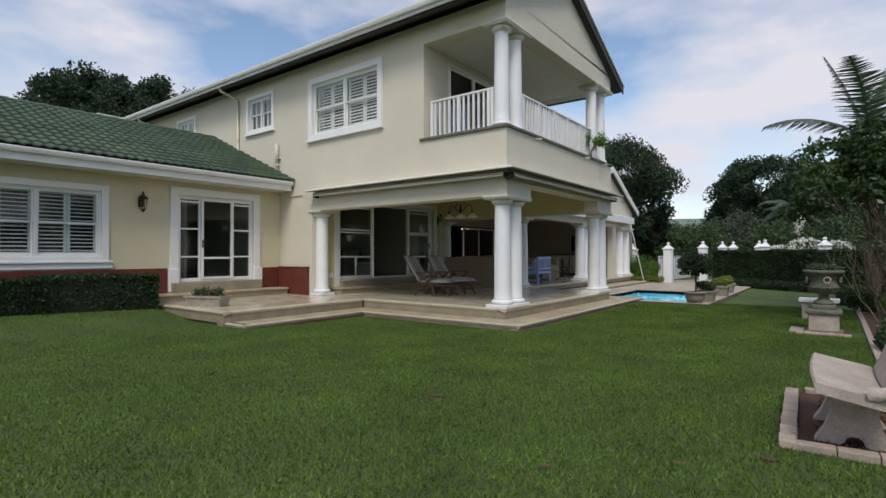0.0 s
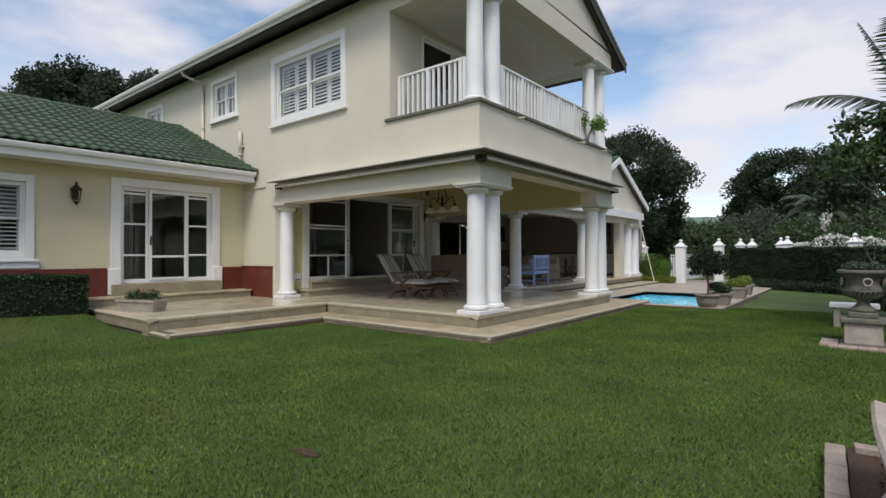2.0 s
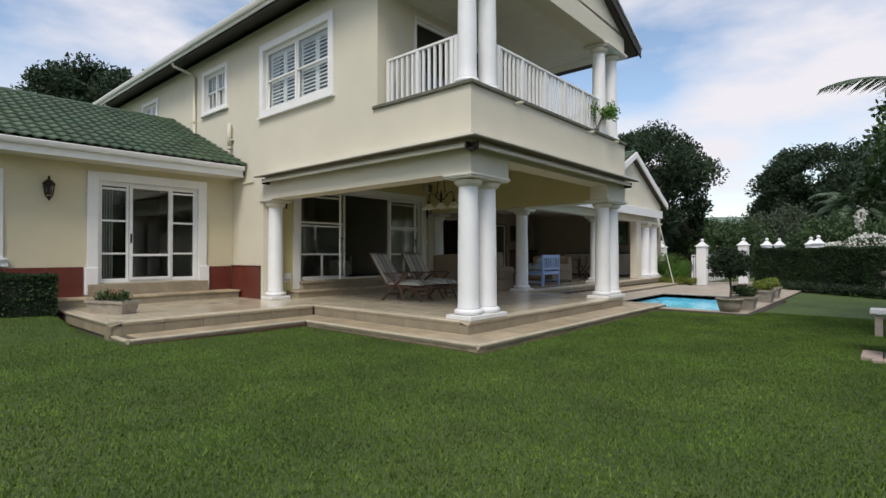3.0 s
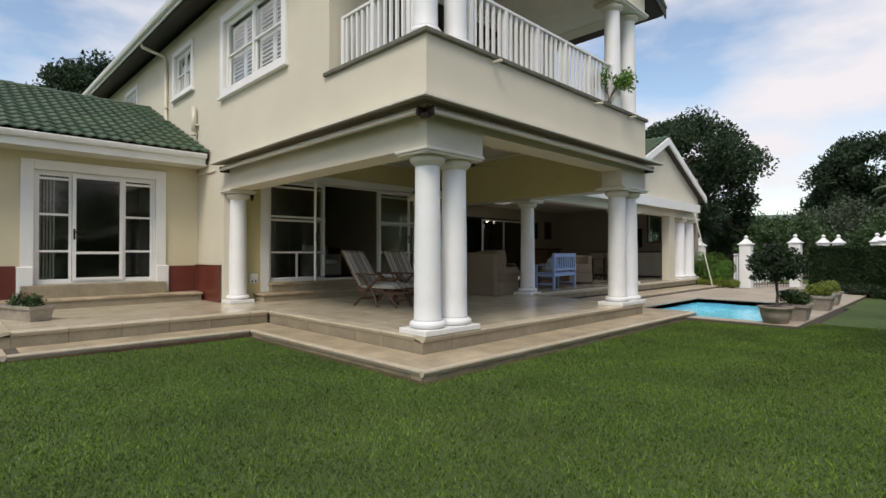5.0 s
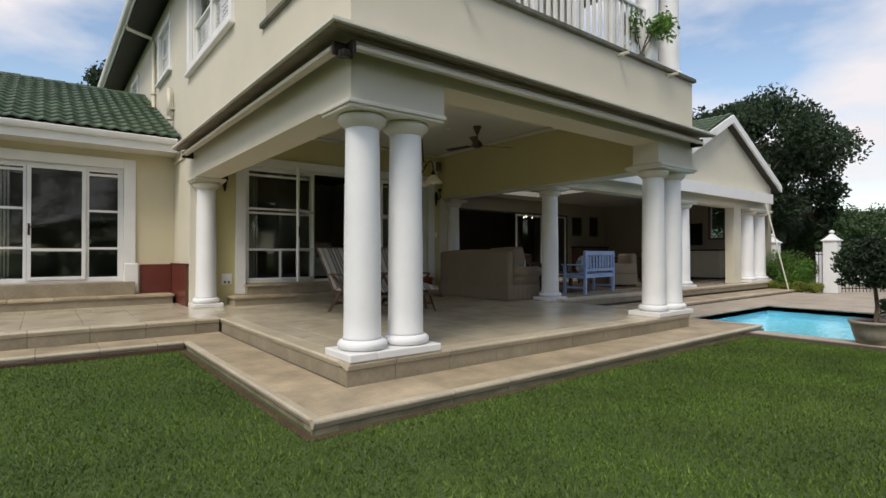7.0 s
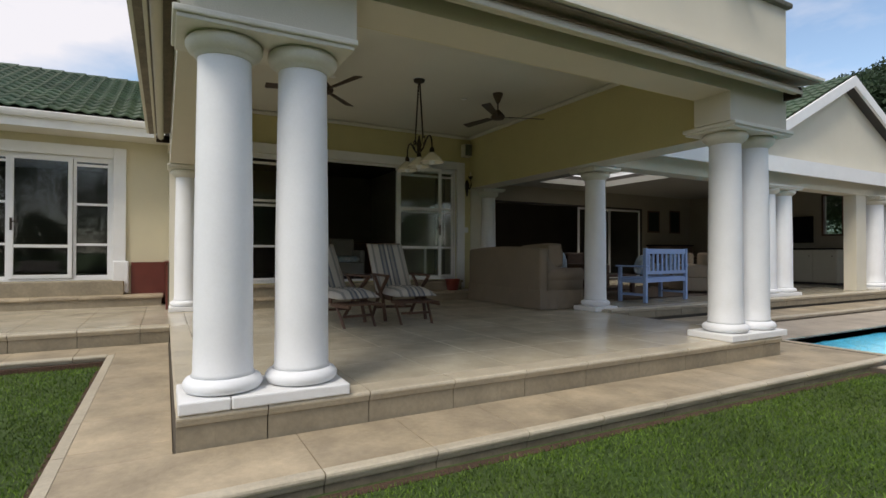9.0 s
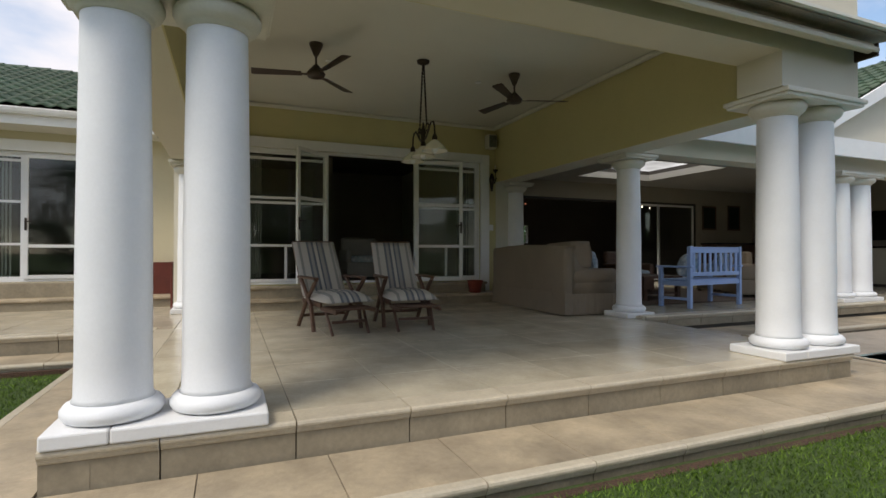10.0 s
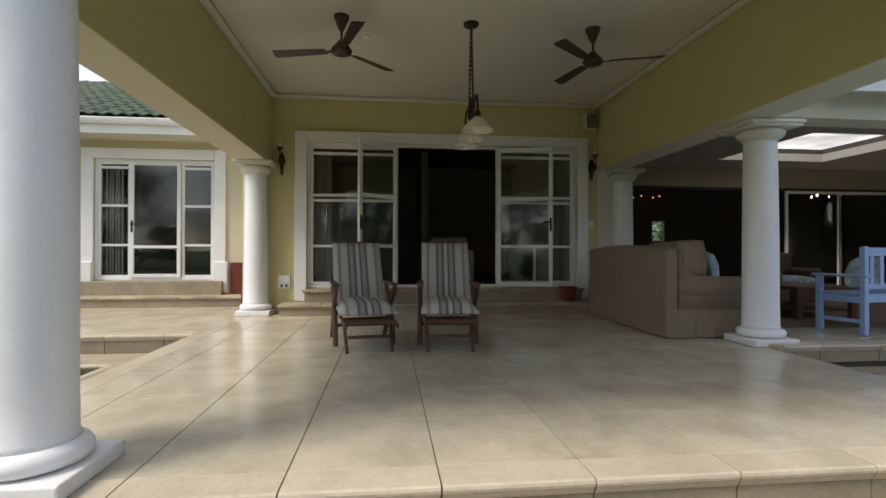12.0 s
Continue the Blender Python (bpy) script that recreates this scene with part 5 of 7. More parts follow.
def folding_chair(x, y, turn):
    t = thing("folding_chair", x, y, LZ, "slatted wooden folding chair by the kitchen end", "folding chair", "folding chairs", turn)
    for s in (-1, 1):
        part("leg", tube(bmesh.new(), [(-0.22, 0.2 * s, 0), (0.2, 0.2 * s, 0.46)], 0.014, 6), M["wood"], t)
        part("leg", tube(bmesh.new(), [(0.22, 0.22 * s, 0), (-0.16, 0.22 * s, 0.45), (-0.24, 0.22 * s, 0.9)], 0.014, 6), M["wood"], t)
    for i in range(6):
        part("seat_slat", boxed(-0.18 + i * 0.066, -0.13 + i * 0.066, -0.2, 0.2, 0.455, 0.47), M["wood"], t)
    for i in range(5):
        part("back_slat", boxed(-0.235, -0.22, -0.2, 0.2, 0.55 + i * 0.07, 0.60 + i * 0.07), M["wood"], t)
    return t


folding_chair(-9.9, 22.6, 20)
folding_chair(-9.6, 21.6, -160)
t = thing("dining_table", -10.8, 22.0, LZ, "dark wooden table in the lounge", "table")
part("tabletop", boxed(-0.8, 0.8, -0.5, 0.5, 0.72, 0.76, bevel=0.008), M["wood"], t)
for sx in (-1, 1):
    for sy in (-1, 1):
        part("leg", boxed(sx * 0.72 - 0.035, sx * 0.72 + 0.035, sy * 0.42 - 0.035, sy * 0.42 + 0.035, 0, 0.72), M["wood"], t)
# sitting room seen through the porch doors
armchair(-13.3, 12.05, -90, "pale patterned armchair in the dim sitting room", "curtain").location.z = 0.471
t = thing("side_cabinet", -14.58, 13.0, 0.471, "dark wooden side cabinet in the dim sitting room", "side cabinet")
part("body", boxed(0.0, 0.45, -0.4, 0.5, 0.04, 0.80, bevel=0.01), M["wood"], t)
part("top", boxed(-0.02, 0.48, -0.43, 0.53, 0.801, 0.83), M["wood"], t)
t = thing("doorside_pot", -10.72, 13.62, 0.301, "small terracotta pot on the porch door step", "plant pot")
part("pot", lathe([(0.10, 0), (0.14, 0.2), (0.15, 0.22), (0.14, 0.22)], 24), M["rust"], t, smooth=True)

# ---- steps at the doors ----
DOORSTEPS = [("door_step", -10.999, -10.52, 9.30, 14.185, ZP, 0.30), ("door_step", -10.999, -10.80, 9.60, 13.92, 0.301, 0.49), ("door_step", XA + 0.002, -11.86, 5.02, 8.62, ZP, 0.31)]
for n_, x0, x1, y0, y1, z0, z1 in DOORSTEPS:
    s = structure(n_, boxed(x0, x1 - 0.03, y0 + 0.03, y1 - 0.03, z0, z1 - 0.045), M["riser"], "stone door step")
    m_ = max(1, round((y1 - y0) / 0.62))
    for i in range(m_):
        a = y0 + (y1 - y0) * i / m_
        part("nosing", boxed(x0, x1, a + 0.002, a + (y1 - y0) / m_ - 0.002, z1 - 0.045, z1, bevel=0.012), M["tread"], s)

# ---- pool and paving ----
ZC = -0.125
px0, px1, py0, py1 = POOL
structure("pool_shell", (lambda b_: (box(b_, px0 - 0.1, px0, py0 - 0.1, py1 + 0.1, -1.5, ZC - 0.04), box(b_, px1, px1 + 0.1, py0 - 0.1, py1 + 0.1, -1.5, ZC - 0.04), box(b_, px0, px1, py0 - 0.1, py0, -1.5, ZC - 0.04),
                                   box(b_, px0, px1, py1, py1 + 0.1, -1.5, ZC - 0.04), box(b_, px0, px1, py0, py1, -1.6, -1.4), b_)[-1])(bmesh.new()), M["pool"], "pale blue plastered pool")
wt_ = bmesh.new()
g = [[wt_.verts.new((px0 + (px1 - px0) * i / 30, py0 + (py1 - py0) * j / 40, -0.24 + 0.004 * math.sin(i * 1.3 + j * 0.9) + 0.003 * math.sin(j * 1.7 - i * 0.4))) for j in range(41)] for i in range(31)]
for i in range(30):
    for j in range(40):
        wt_.faces.new((g[i][j], g[i + 1][j], g[i + 1][j + 1], g[i][j + 1]))
structure("pool_water", wt_, M["water"], "clear rippled blue pool water", True).visible_shadow = False
paving = plate_with_holes("paving", -6.88, -2.62, 15.0, 24.9, -0.30, ZC - 0.012, [(px0, px1, py0, py1)], M["grout"], "pale stone paving round the pool")
paving_far = structure("paving_far", boxed(-12.0, -2.0, 24.9, 29.5, -0.30, ZC - 0.01), M["paving"], "pale stone paving by the garden gate")

# ---- boundary ----


def pillar(x, y, z0, w, top, label):
    t = thing("gate_pillar", x, y, z0, label, "gate pillar", "white garden pillars")
    h = top - z0
    part("shaft", boxed(-w / 2, w / 2, -w / 2, w / 2, 0, h - 0.30, bevel=0.01), M["column"], t)
    part("cap_slab", boxed(-w * 0.62, w * 0.62, -w * 0.62, w * 0.62, h - 0.30, h - 0.26, bevel=0.008), M["column"], t)
    c = lathe([(w * 0.80, h - 0.26), (w * 0.55, h - 0.21), (w * 0.30, h - 0.13), (w * 0.16, h - 0.09)], 4)
    bmesh.ops.rotate(c, verts=c.verts, cent=(0, 0, 0), matrix=Matrix.Rotation(radians(45), 3, "Z"))
    part("cap", c, M["column"], t)
    part("finial", lathe([(w * 0.12, h - 0.10), (w * 0.10, h - 0.08), (w * 0.19, h - 0.05), (w * 0.20, h - 0.02), (w * 0.12, h + 0.015), (0.01, h + 0.03)], 20), M["column"], t, smooth=True)
    return t


PL = "white painted square pillar with a bell cap and ball finial"
pillar(-6.08, 25.2, ZC, 0.36, 1.72, PL + " beside the gate")
pillar(-4.95, 27.0, ZC, 0.36, 1.78, PL + " at the end of the hedge")
pillar(-8.0, 26.2, ZC, 0.36, 1.70, PL + " behind the round shrub")
for x, y in ((-4.3, 28.2), (-3.9, 28.6), (-2.7, 27.5), (-2.3, 25.6), (-0.25, 24.2)):
    pillar(x, y, -0.18, 0.40 if x > -1 else 0.34, 1.80 if x > -1 else 1.78, PL + " rising behind the hedge")


def iron_fence(name, x0, y0, x1, y1, h, label, cat):
    L = math.hypot(x1 - x0, y1 - y0)
    t = thing(name, x0, y0, ZC, label, cat, turn=math.degrees(math.atan2(y1 - y0, x1 - x0)))
    for z in (0.12, h - 0.12):
        part("rail", boxed(0, L, -0.015, 0.015, z, z + 0.03), M["iron"], t)
    me = finish("bar", lathe([(0.009, 0.02), (0.009, h)], 6), M["iron"])
    n = int(L / 0.11)
    for i in range(n + 1):
        o = new("bar", me)
        o.parent = t
        o.location = (0.02 + (L - 0.04) * i / n, 0, 0)
    return t


iron_fence("garden_gate", -5.92, 25.45, -5.10, 26.75, 1.30, "black iron garden gate between white pillars", "garden gate")
iron_fence("iron_fence", -7.8, 26.05, -6.25, 25.3, 1.25, "black iron fence behind the round shrub", "fence")
structure("boundary_wall", boxed(-7.0, -6.9, 27.0, 40, -0.2, 1.1), M["column"], "low white boundary wall")
t = thing("pool_pole", -6.92, 24.35, ZC, "long pale pool pole leaning on the small gable", "pole")
part("shaft", tube(bmesh.new(), [(0, 0, 0), (-0.58, -0.1, 2.72)], 0.018, 8), M["capital"], t)

# ---- leaves ----
rs = np.random.default_rng(7)


def ball_points(n, r, seed, flat=1.0, shell=0.75):
    g_ = np.random.default_rng(seed)
    d = g_.normal(size=(n, 3))
    d /= np.linalg.norm(d, axis=1)[:, None]
    rad = shell + (1 - shell) * g_.random((n, 1))
    p = d * rad * r
    p[:, 2] *= flat
    return p, d


def hedge(x0, y0, x1, y1, thick, h, zf, label, n, size=0.05, mat="hedge"):
    """A clipped hedge whose front runs from (x0, y0) to (x1, y1), with its body to the left of that way."""
    L = math.hypot(x1 - x0, y1 - y0)
    t = thing("hedge", x0, y0, zf, label, "hedge", turn=math.degrees(math.atan2(y1 - y0, x1 - x0)))
    # solid box whose near-black colour stands in for shade behind the leaves
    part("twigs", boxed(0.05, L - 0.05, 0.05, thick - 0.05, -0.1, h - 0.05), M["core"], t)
    g_ = np.random.default_rng(int(L * 100))
    area = [L * h, L * thick, thick * h, thick * h]
    which = g_.choice(4, n, p=np.array(area) / sum(area))
    u, v, e = g_.random(n), g_.random(n), g_.random(n) * 0.08
    P_ = np.zeros((n, 3))
    N_ = np.zeros((n, 3))
    wob = 0.03 * np.sin(u * L * 2.1) + 0.02 * np.sin(u * L * 5.3 + v * 4)
    for k, (f, nn) in enumerate(((lambda: np.stack([u * L, e + wob * 0.7, v * h], 1), (0, -1, 0)), (lambda: np.stack([u * L, v * thick, h - e + wob], 1), (0, 0, 1)),
                                 (lambda: np.stack([L - e, v * thick, u * h], 1), (1, 0, 0)), (lambda: np.stack([e, v * thick, u * h], 1), (-1, 0, 0)))):
        m_ = which == k
        P_[m_] = f()[m_]
        N_[m_] = nn
    cloud("foliage", P_, N_, size, M[mat], t, 0.55, 3)
    return t


hedge(-11.35, -6.0, -11.35, 5.0, 0.72, 0.80, 0.0, "dark clipped hedge under the wing window", 38000, 0.055)
hedge(-4.55, 26.9, -0.9, 23.3, -0.0 + 1.0, 1.52, -0.18, "tall clipped garden hedge behind the lawn", 42000, 0.075)
hedge(-0.9, 23.3, 4.5, 21.2, 1.0, 1.50, -0.18, "tall clipped garden hedge running behind the border", 26000, 0.08)


def shrub(x, y, z, r, flat, mat, label, n=5000, size=0.06, cat="shrub", group="", stems=True, seed=None):
    seed = seed if seed is not None else int(abs(x * 97 + y * 31))
    t = thing("shrub", x, y, z, label, cat, group)
    g_ = np.random.default_rng(seed)
    pts, nrm = [], []
    lobes = [(0, 0, r * flat * 0.9, r * 0.85)] + [(r * 0.5 * math.cos(a), r * 0.5 * math.sin(a), r * flat * g_.uniform(0.5, 1.15), r * g_.uniform(0.45, 0.65)) for a in g_.uniform(0, 6.28, 7)]
    for i, (lx, ly, lz, lr) in enumerate(lobes):
        p, d = ball_points(n // len(lobes), lr, seed + i, flat, 0.5)
        pts.append(p + (lx, ly, lz))
        nrm.append(d)
    P_ = np.concatenate(pts)
    N_ = np.concatenate(nrm)
    keep = P_[:, 2] > 0.02
    if stems:
        c = bmesh.new()
        for a in g_.uniform(0, 6.28, 5):
            tube(c, [(0, 0, -0.05), (r * 0.3 * math.cos(a), r * 0.3 * math.sin(a), r * flat * 0.6), (r * 0.6 * math.cos(a), r * 0.6 * math.sin(a), r * flat * 1.3)], 0.012, 5)
        part("stems", c, M["bark"], t)
    cloud("foliage", P_[keep], N_[keep], size, M[mat], t, 0.5, seed)
    return t


shrub(-7.25, 25.45, ZC - 0.02, 0.78, 0.98, "leaf_bright", "round clipped green shrub beside the garden gate", 14000, 0.06, "round shrub")
for i, x in enumerate((-7.5, -7.1, -6.75, -6.4)):
    shrub(x, 24.85 - 0.03 * i, ZC, 0.26, 0.75, "leaf_lime", "low yellow green border shrub by the gate pillar", 2500, 0.05, "border shrub", "low shrubs by the gate")
for i in range(8):
    f = i / 7
    shrub(-3.2 + 3.2 * f, 24.9 - 2.6 * f - 0.35, -0.18, 0.36, 0.6, "leaf_dark", "low dark mounded plant at the foot of the hedge", 2200, 0.07, "border plant", "low plants under the hedge")


def planter(kind, x, y, z, r, h, label):
    t = thing(kind, x, y, z, label, kind.replace("_", " "), "garden planters")
    if kind == "round_planter":
        part("pot", lathe([(r * 0.72, 0), (r * 0.90, h * 0.5), (r * 0.97, h * 0.86), (r * 1.05, h * 0.88), (r * 1.06, h), (r * 0.94, h), (r * 0.90, h * 0.9)], 32), M["pot"], t, smooth=True)
        part("soil", lathe([(r * 0.90, h * 0.84), (r * 0.90, h * 0.92)], 24), M["soil"], t)
    else:
        b_ = bmesh.new()
        v = [[b_.verts.new((sx * q, sy * q, zz)) for sx, sy in ((-1, -1), (1, -1), (1, 1), (-1, 1))] for q, zz in ((r * 0.74, 0), (r * 0.92, h * 0.82), (r * 1.02, h * 0.83), (r * 1.02, h), (r * 0.9, h), (r * 0.88, h * 0.9))]
        for A_, B_ in zip(v, v[1:]):
            for k in range(4):
                b_.faces.new((A_[k], A_[(k + 1) % 4], B_[(k + 1) % 4], B_[k]))
        b_.faces.new(list(reversed(v[0])))
        b_.faces.new(v[-1])
        part("pot", b_, M["pot"], t)
    return t


planter("round_planter", -3.00, 15.22, ZC, 0.26, 0.30, "pale round planter with a small tree by the pool corner")
planter("square_planter", -2.86, 16.0, ZC, 0.25, 0.30, "pale square planter with a green shrub by the pool")
planter("square_planter", -2.88, 18.4, ZC, 0.27, 0.32, "pale square planter with a lime green shrub by the pool")
planter("square_planter", -2.95, 19.9, ZC, 0.27, 0.32, "pale square planter at the far side of the pool")
for x, y in ((-2.86, 16.0), (-2.88, 18.4), (-2.95, 19.9)):
    shrub(x, y, ZC + 0.27, 0.27, 0.7, "leaf_lime" if y > 16.5 else "leaf_mid", "small bushy green plant in a square planter", 2500, 0.05, "potted shrub", "plants in the square planters")


def branch(bm_, rng, p, d, length, r, depth, tips, spread=0.55, lift=0.12):
    pts, rad = [Vector(p)], [r]
    q, dd = Vector(p), Vector(d).normalized()
    for i in range(4):
        dd = (dd + Vector(rng.normal(size=3)) * 0.13 + Vector((0, 0, lift * 0.3))).normalized()
        q = q + dd * length / 4
        pts.append(q.copy())
        rad.append(r * (1 - 0.13 * (i + 1)))
    tube(bm_, pts, r, 7 if r > 0.05 else 5, rad)
    if depth == 0:
        tips.append((q, dd))
        return
    for k in range(3 if depth > 1 else 4):
        nd = (dd + Vector(rng.normal(size=3)) * spread + Vector((0, 0, lift))).normalized()
        branch(bm_, rng, pts[-1] if k else pts[-2], nd, length * rng.uniform(0.62, 0.82), r * 0.52, depth - 1, tips, spread, lift)


def tree(x, y, z, height, crown_r, mat, label, leaves=24000, leaf=0.16, seed=3, trunk=0.30, low=0.3, depth=3, clump=0.13, cat="tree", flat=0.8):
    """A tree: a tapered trunk with limbs, and a crown of leaves gathered in clumps with gaps between them."""
    g_ = np.random.default_rng(seed)
    t = thing("tree", x, y, z, label, cat)
    b_ = bmesh.new()
    tips = []
    tube(b_, [(0, 0, -0.2), (0.03, 0.02, height * low * 0.5), (0, 0.05, height * low)], trunk, 12, [trunk * 1.3, trunk, trunk * 0.85])
    for k in range(6):
        a = k * 1.05 + g_.uniform(-0.3, 0.3)
        branch(b_, g_, (0, 0.05, height * low * 0.97), (math.cos(a), math.sin(a), g_.uniform(0.5, 1.4)), height * 0.26, trunk * 0.5, depth - 1, tips)
    part("trunk", b_, M["bark"], t, smooth=True)
    mid = height * (low + 1) / 2
    half = height * (1 - low) / 2
    cs = []
    while len(cs) < 95:
        d = g_.normal(size=3)
        d /= np.linalg.norm(d)
        rr = g_.uniform(0.45, 1.0) ** 0.5
        c_ = d * rr * np.array([crown_r, crown_r, half]) * np.array([1, 1, 0.95]) + np.array([0, 0, mid])
        if c_[2] > height * low * 0.9:
            cs.append((c_, crown_r * g_.uniform(clump, clump * 1.9)))
    cs += [(np.array(q), crown_r * clump) for q, _ in tips[:60] if q.z > height * low]
    P_, N_ = [], []
    per = leaves // len(cs)
    for i, (c_, r_) in enumerate(cs):
        p, d = ball_points(per, r_, seed * 100 + i, flat, 0.35)
        P_.append(p + c_)
        N_.append(d + (0, 0, 0.3))
    cloud("crown", np.concatenate(P_), np.concatenate(N_), leaf, M[mat], t, 0.5, seed)
    return t


tree(-3.00, 15.22, ZC + 0.26, 1.12, 0.40, "leaf_dark", "small dark leaved tree standing in the round planter", 7000, 0.06, 21, 0.025, 0.42, 2, 0.22, "potted tree")
tree(-12.2, 34.5, -0.2, 9.0, 4.5, "leaf_dark", "large dark broad leaved tree behind the small gable", 95000, 0.21, 5, 0.34, 0.28, 3, 0.15)
tree(-35.0, 11.3, 0, 12.2, 4.0, "leaf_dark", "large dark tree behind the wing roof", 60000, 0.24, 6, 0.36, 0.3, 3, 0.15)
tree(-36.0, 14.0, 0, 12.8, 4.2, "leaf_dark", "broad dark tree behind the wing ridge", 60000, 0.24, 26, 0.36, 0.3, 3, 0.15)
tree(-37.0, 16.6, 0, 13.4, 4.8, "leaf_dark", "dark spreading tree behind the house", 60000, 0.24, 16, 0.36, 0.3, 3, 0.15)
tree(-4.2, 50, -0.3, 9.8, 4.6, "leaf_dark", "tall dark tree beyond the boundary", 60000, 0.25, 8, 0.4, 0.15, 3, 0.15)
tree(-0.8, 46, -0.3, 8.0, 3.6, "leaf_dark", "rounded dark tree beyond the hedge", 40000, 0.24, 9, 0.3, 0.1, 3, 0.16)
for i, (x, y, h, r, m_) in enumerate(((-11.5, 41, 4.6, 2.6, "leaf_olive"), (-9.0, 39, 3.9, 2.4, "leaf_mid"), (-7.0, 36, 3.4, 2.0, "leaf_mid"), (-5.4, 40, 4.2, 2.5, "leaf_olive"), (-2.2, 36, 3.3, 2.2, "leaf_mid"),
                                     (1.6, 33, 3.6, 2.4, "leaf_mid"), (4.5, 31, 4.2, 2.6, "leaf_dark"), (-14.5, 44, 5.2, 3.0, "leaf_mid"), (7.5, 27, 5.0, 2.8, "leaf_dark"), (-18.0, 46, 5.2, 3.2, "leaf_olive"), (-22, 42, 5.5, 3.2, "leaf_mid"), (9, 20, 5, 2.6, "leaf_dark"), (9, 12, 5, 2.6, "leaf_mid"), (13, 2, 7, 3.4, "leaf_dark"), (12, 8, 7.5, 3.4, "leaf_dark"), (14, 15, 8, 3.6, "leaf_dark"), (12, -5, 7, 3.4, "leaf_dark"), (5, -12, 7, 3.4, "leaf_mid"), (-4, -14, 7, 3.6, "leaf_dark"), (13, 22, 7, 3.4, "leaf_dark"))):
    tree(x, y, -0.3, h, r, m_, "bushy green garden tree beyond the boundary", 13000, 0.17, 40 + i, 0.12, 0.06, 2, 0.2, "background tree")


def palm(x, y, z, height, fronds, length, label, seed=4, trunk_r=0.11, droop=1.0, up=0.9, ways=()):
    """ways: for each frond its bearing and rise in degrees and how far it droops, where they are few."""
    g_ = np.random.default_rng(seed)
    t = thing("palm_tree", x, y, z, label, "palm tree")
    b_ = bmesh.new()
    n = 14
    tube(b_, [(0.03 * math.sin(i), 0, height * i / n) for i in range(n + 1)], trunk_r, 12, [trunk_r * (1.25 - 0.4 * i / n + (0.04 if i % 2 else 0)) for i in range(n + 1)])
    part("trunk", b_, M["bark"], t, smooth=True)
    for k in range(fronds):
        a = k * 2.4 + g_.uniform(-0.2, 0.2)
        e = up - 1.5 * (k / fronds) + g_.uniform(-0.15, 0.15)
        bend = droop
        if ways:
            a, e, bend = radians(ways[k][0]), radians(ways[k][1]), ways[k][2]
        b_ = bmesh.new()
        pts = []
        p = Vector((0, 0, height))
        for i in range(15):
            s = i / 14
            el = e - bend * 1.5 * s ** 1.4
            pts.append(p.copy())
            p = p + Vector((math.cos(a) * math.cos(el), math.sin(a) * math.cos(el), math.sin(el))) * length / 14
        tube(b_, pts, 0.014, 5, [0.02 * (1 - 0.8 * i / 14) for i in range(15)])
        side = Vector((-math.sin(a), math.cos(a), 0))
        for i in range(2, 15):
            for q in range(4):
                f = i - 1 + q / 4
                c_ = pts[int(f)].lerp(pts[min(int(f) + 1, 14)], f - int(f))
                tang = (pts[min(i, 14)] - pts[i - 1]).normalized()
                ll = length * 0.25 * math.sin(math.pi * (0.12 + 0.85 * i / 15)) + 0.05
                for sg in (-1, 1):
                    tip = c_ + (side * sg * 0.75 + tang * 0.55 + Vector((0, 0, -0.35 + g_.uniform(-0.1, 0.1)))).normalized() * ll
                    w_v = tang * 0.022
                    b_.faces.new([b_.verts.new(v_) for v_ in (c_ - w_v, c_ + w_v, c_.lerp(tip, 0.6) + w_v * 0.9, tip)])
        part("frond", b_, M["frond"], t)
    return t


palm(0.72, 15.6, -0.15, 4.05, 8, 2.3, "tall feathery palm rising over the border tree", 4, 0.11, 1.0, 1.3,
     ((175, 72, 0.12), (185, 38, 0.72), (20, 55, 0.8), (335, 30, 0.9), (80, 50, 0.9), (290, 20, 0.8), (60, 75, 0.4), (255, 65, 0.6)))
palm(-1.9, 40, -0.3, 4.0, 24, 2.6, "drooping grey green palm beyond the hedge", 5, 0.16, 1.25, 1.3)
palm(-11.6, 37.5, -0.2, 3.0, 14, 1.8, "small feathery palm behind the small gable", 6)
# border tree with many bare stems
g2 = np.random.default_rng(12)
t = thing("border_tree", 1.05, 13.2, -0.14, "slender many stemmed tree in the garden border", "tree")
b_ = bmesh.new()
tips = []
for k in range(9):
    a = g2.uniform(0, 6.28)
    branch(b_, g2, (0.12 * math.cos(a), 0.12 * math.sin(a), 0), (0.55 * math.cos(a), 0.55 * math.sin(a), 1.5), 1.5, 0.045, 2, tips, 0.38, 0.25)
part("stems", b_, M["bark"], t, smooth=True)
P_, N_ = [], []
for i, (q, _) in enumerate(tips):
    p, d = ball_points(130, 0.30, 900 + i, 0.7, 0.2)
    P_.append(p + np.array(q) + (0, 0, 0.1))
    N_.append(d + (0, 0, 0.4))
for i in range(34):
    p, d = ball_points(230, g2.uniform(0.24, 0.40), 980 + i, 0.7, 0.25)
    P_.append(p + (g2.uniform(-1.35, 0.9), g2.uniform(-0.9, 0.9), g2.uniform(2.55, 3.75)))
    N_.append(d + (0, 0, 0.4))
cloud("crown", np.concatenate(P_), np.concatenate(N_), 0.125, M["leaf_border"], t, 0.45, 12)
t = thing("bare_shrub", 0.75, 11.9, -0.14, "spindly bare stemmed shrub with a few leaves", "shrub")
b_ = bmesh.new()
tips = []
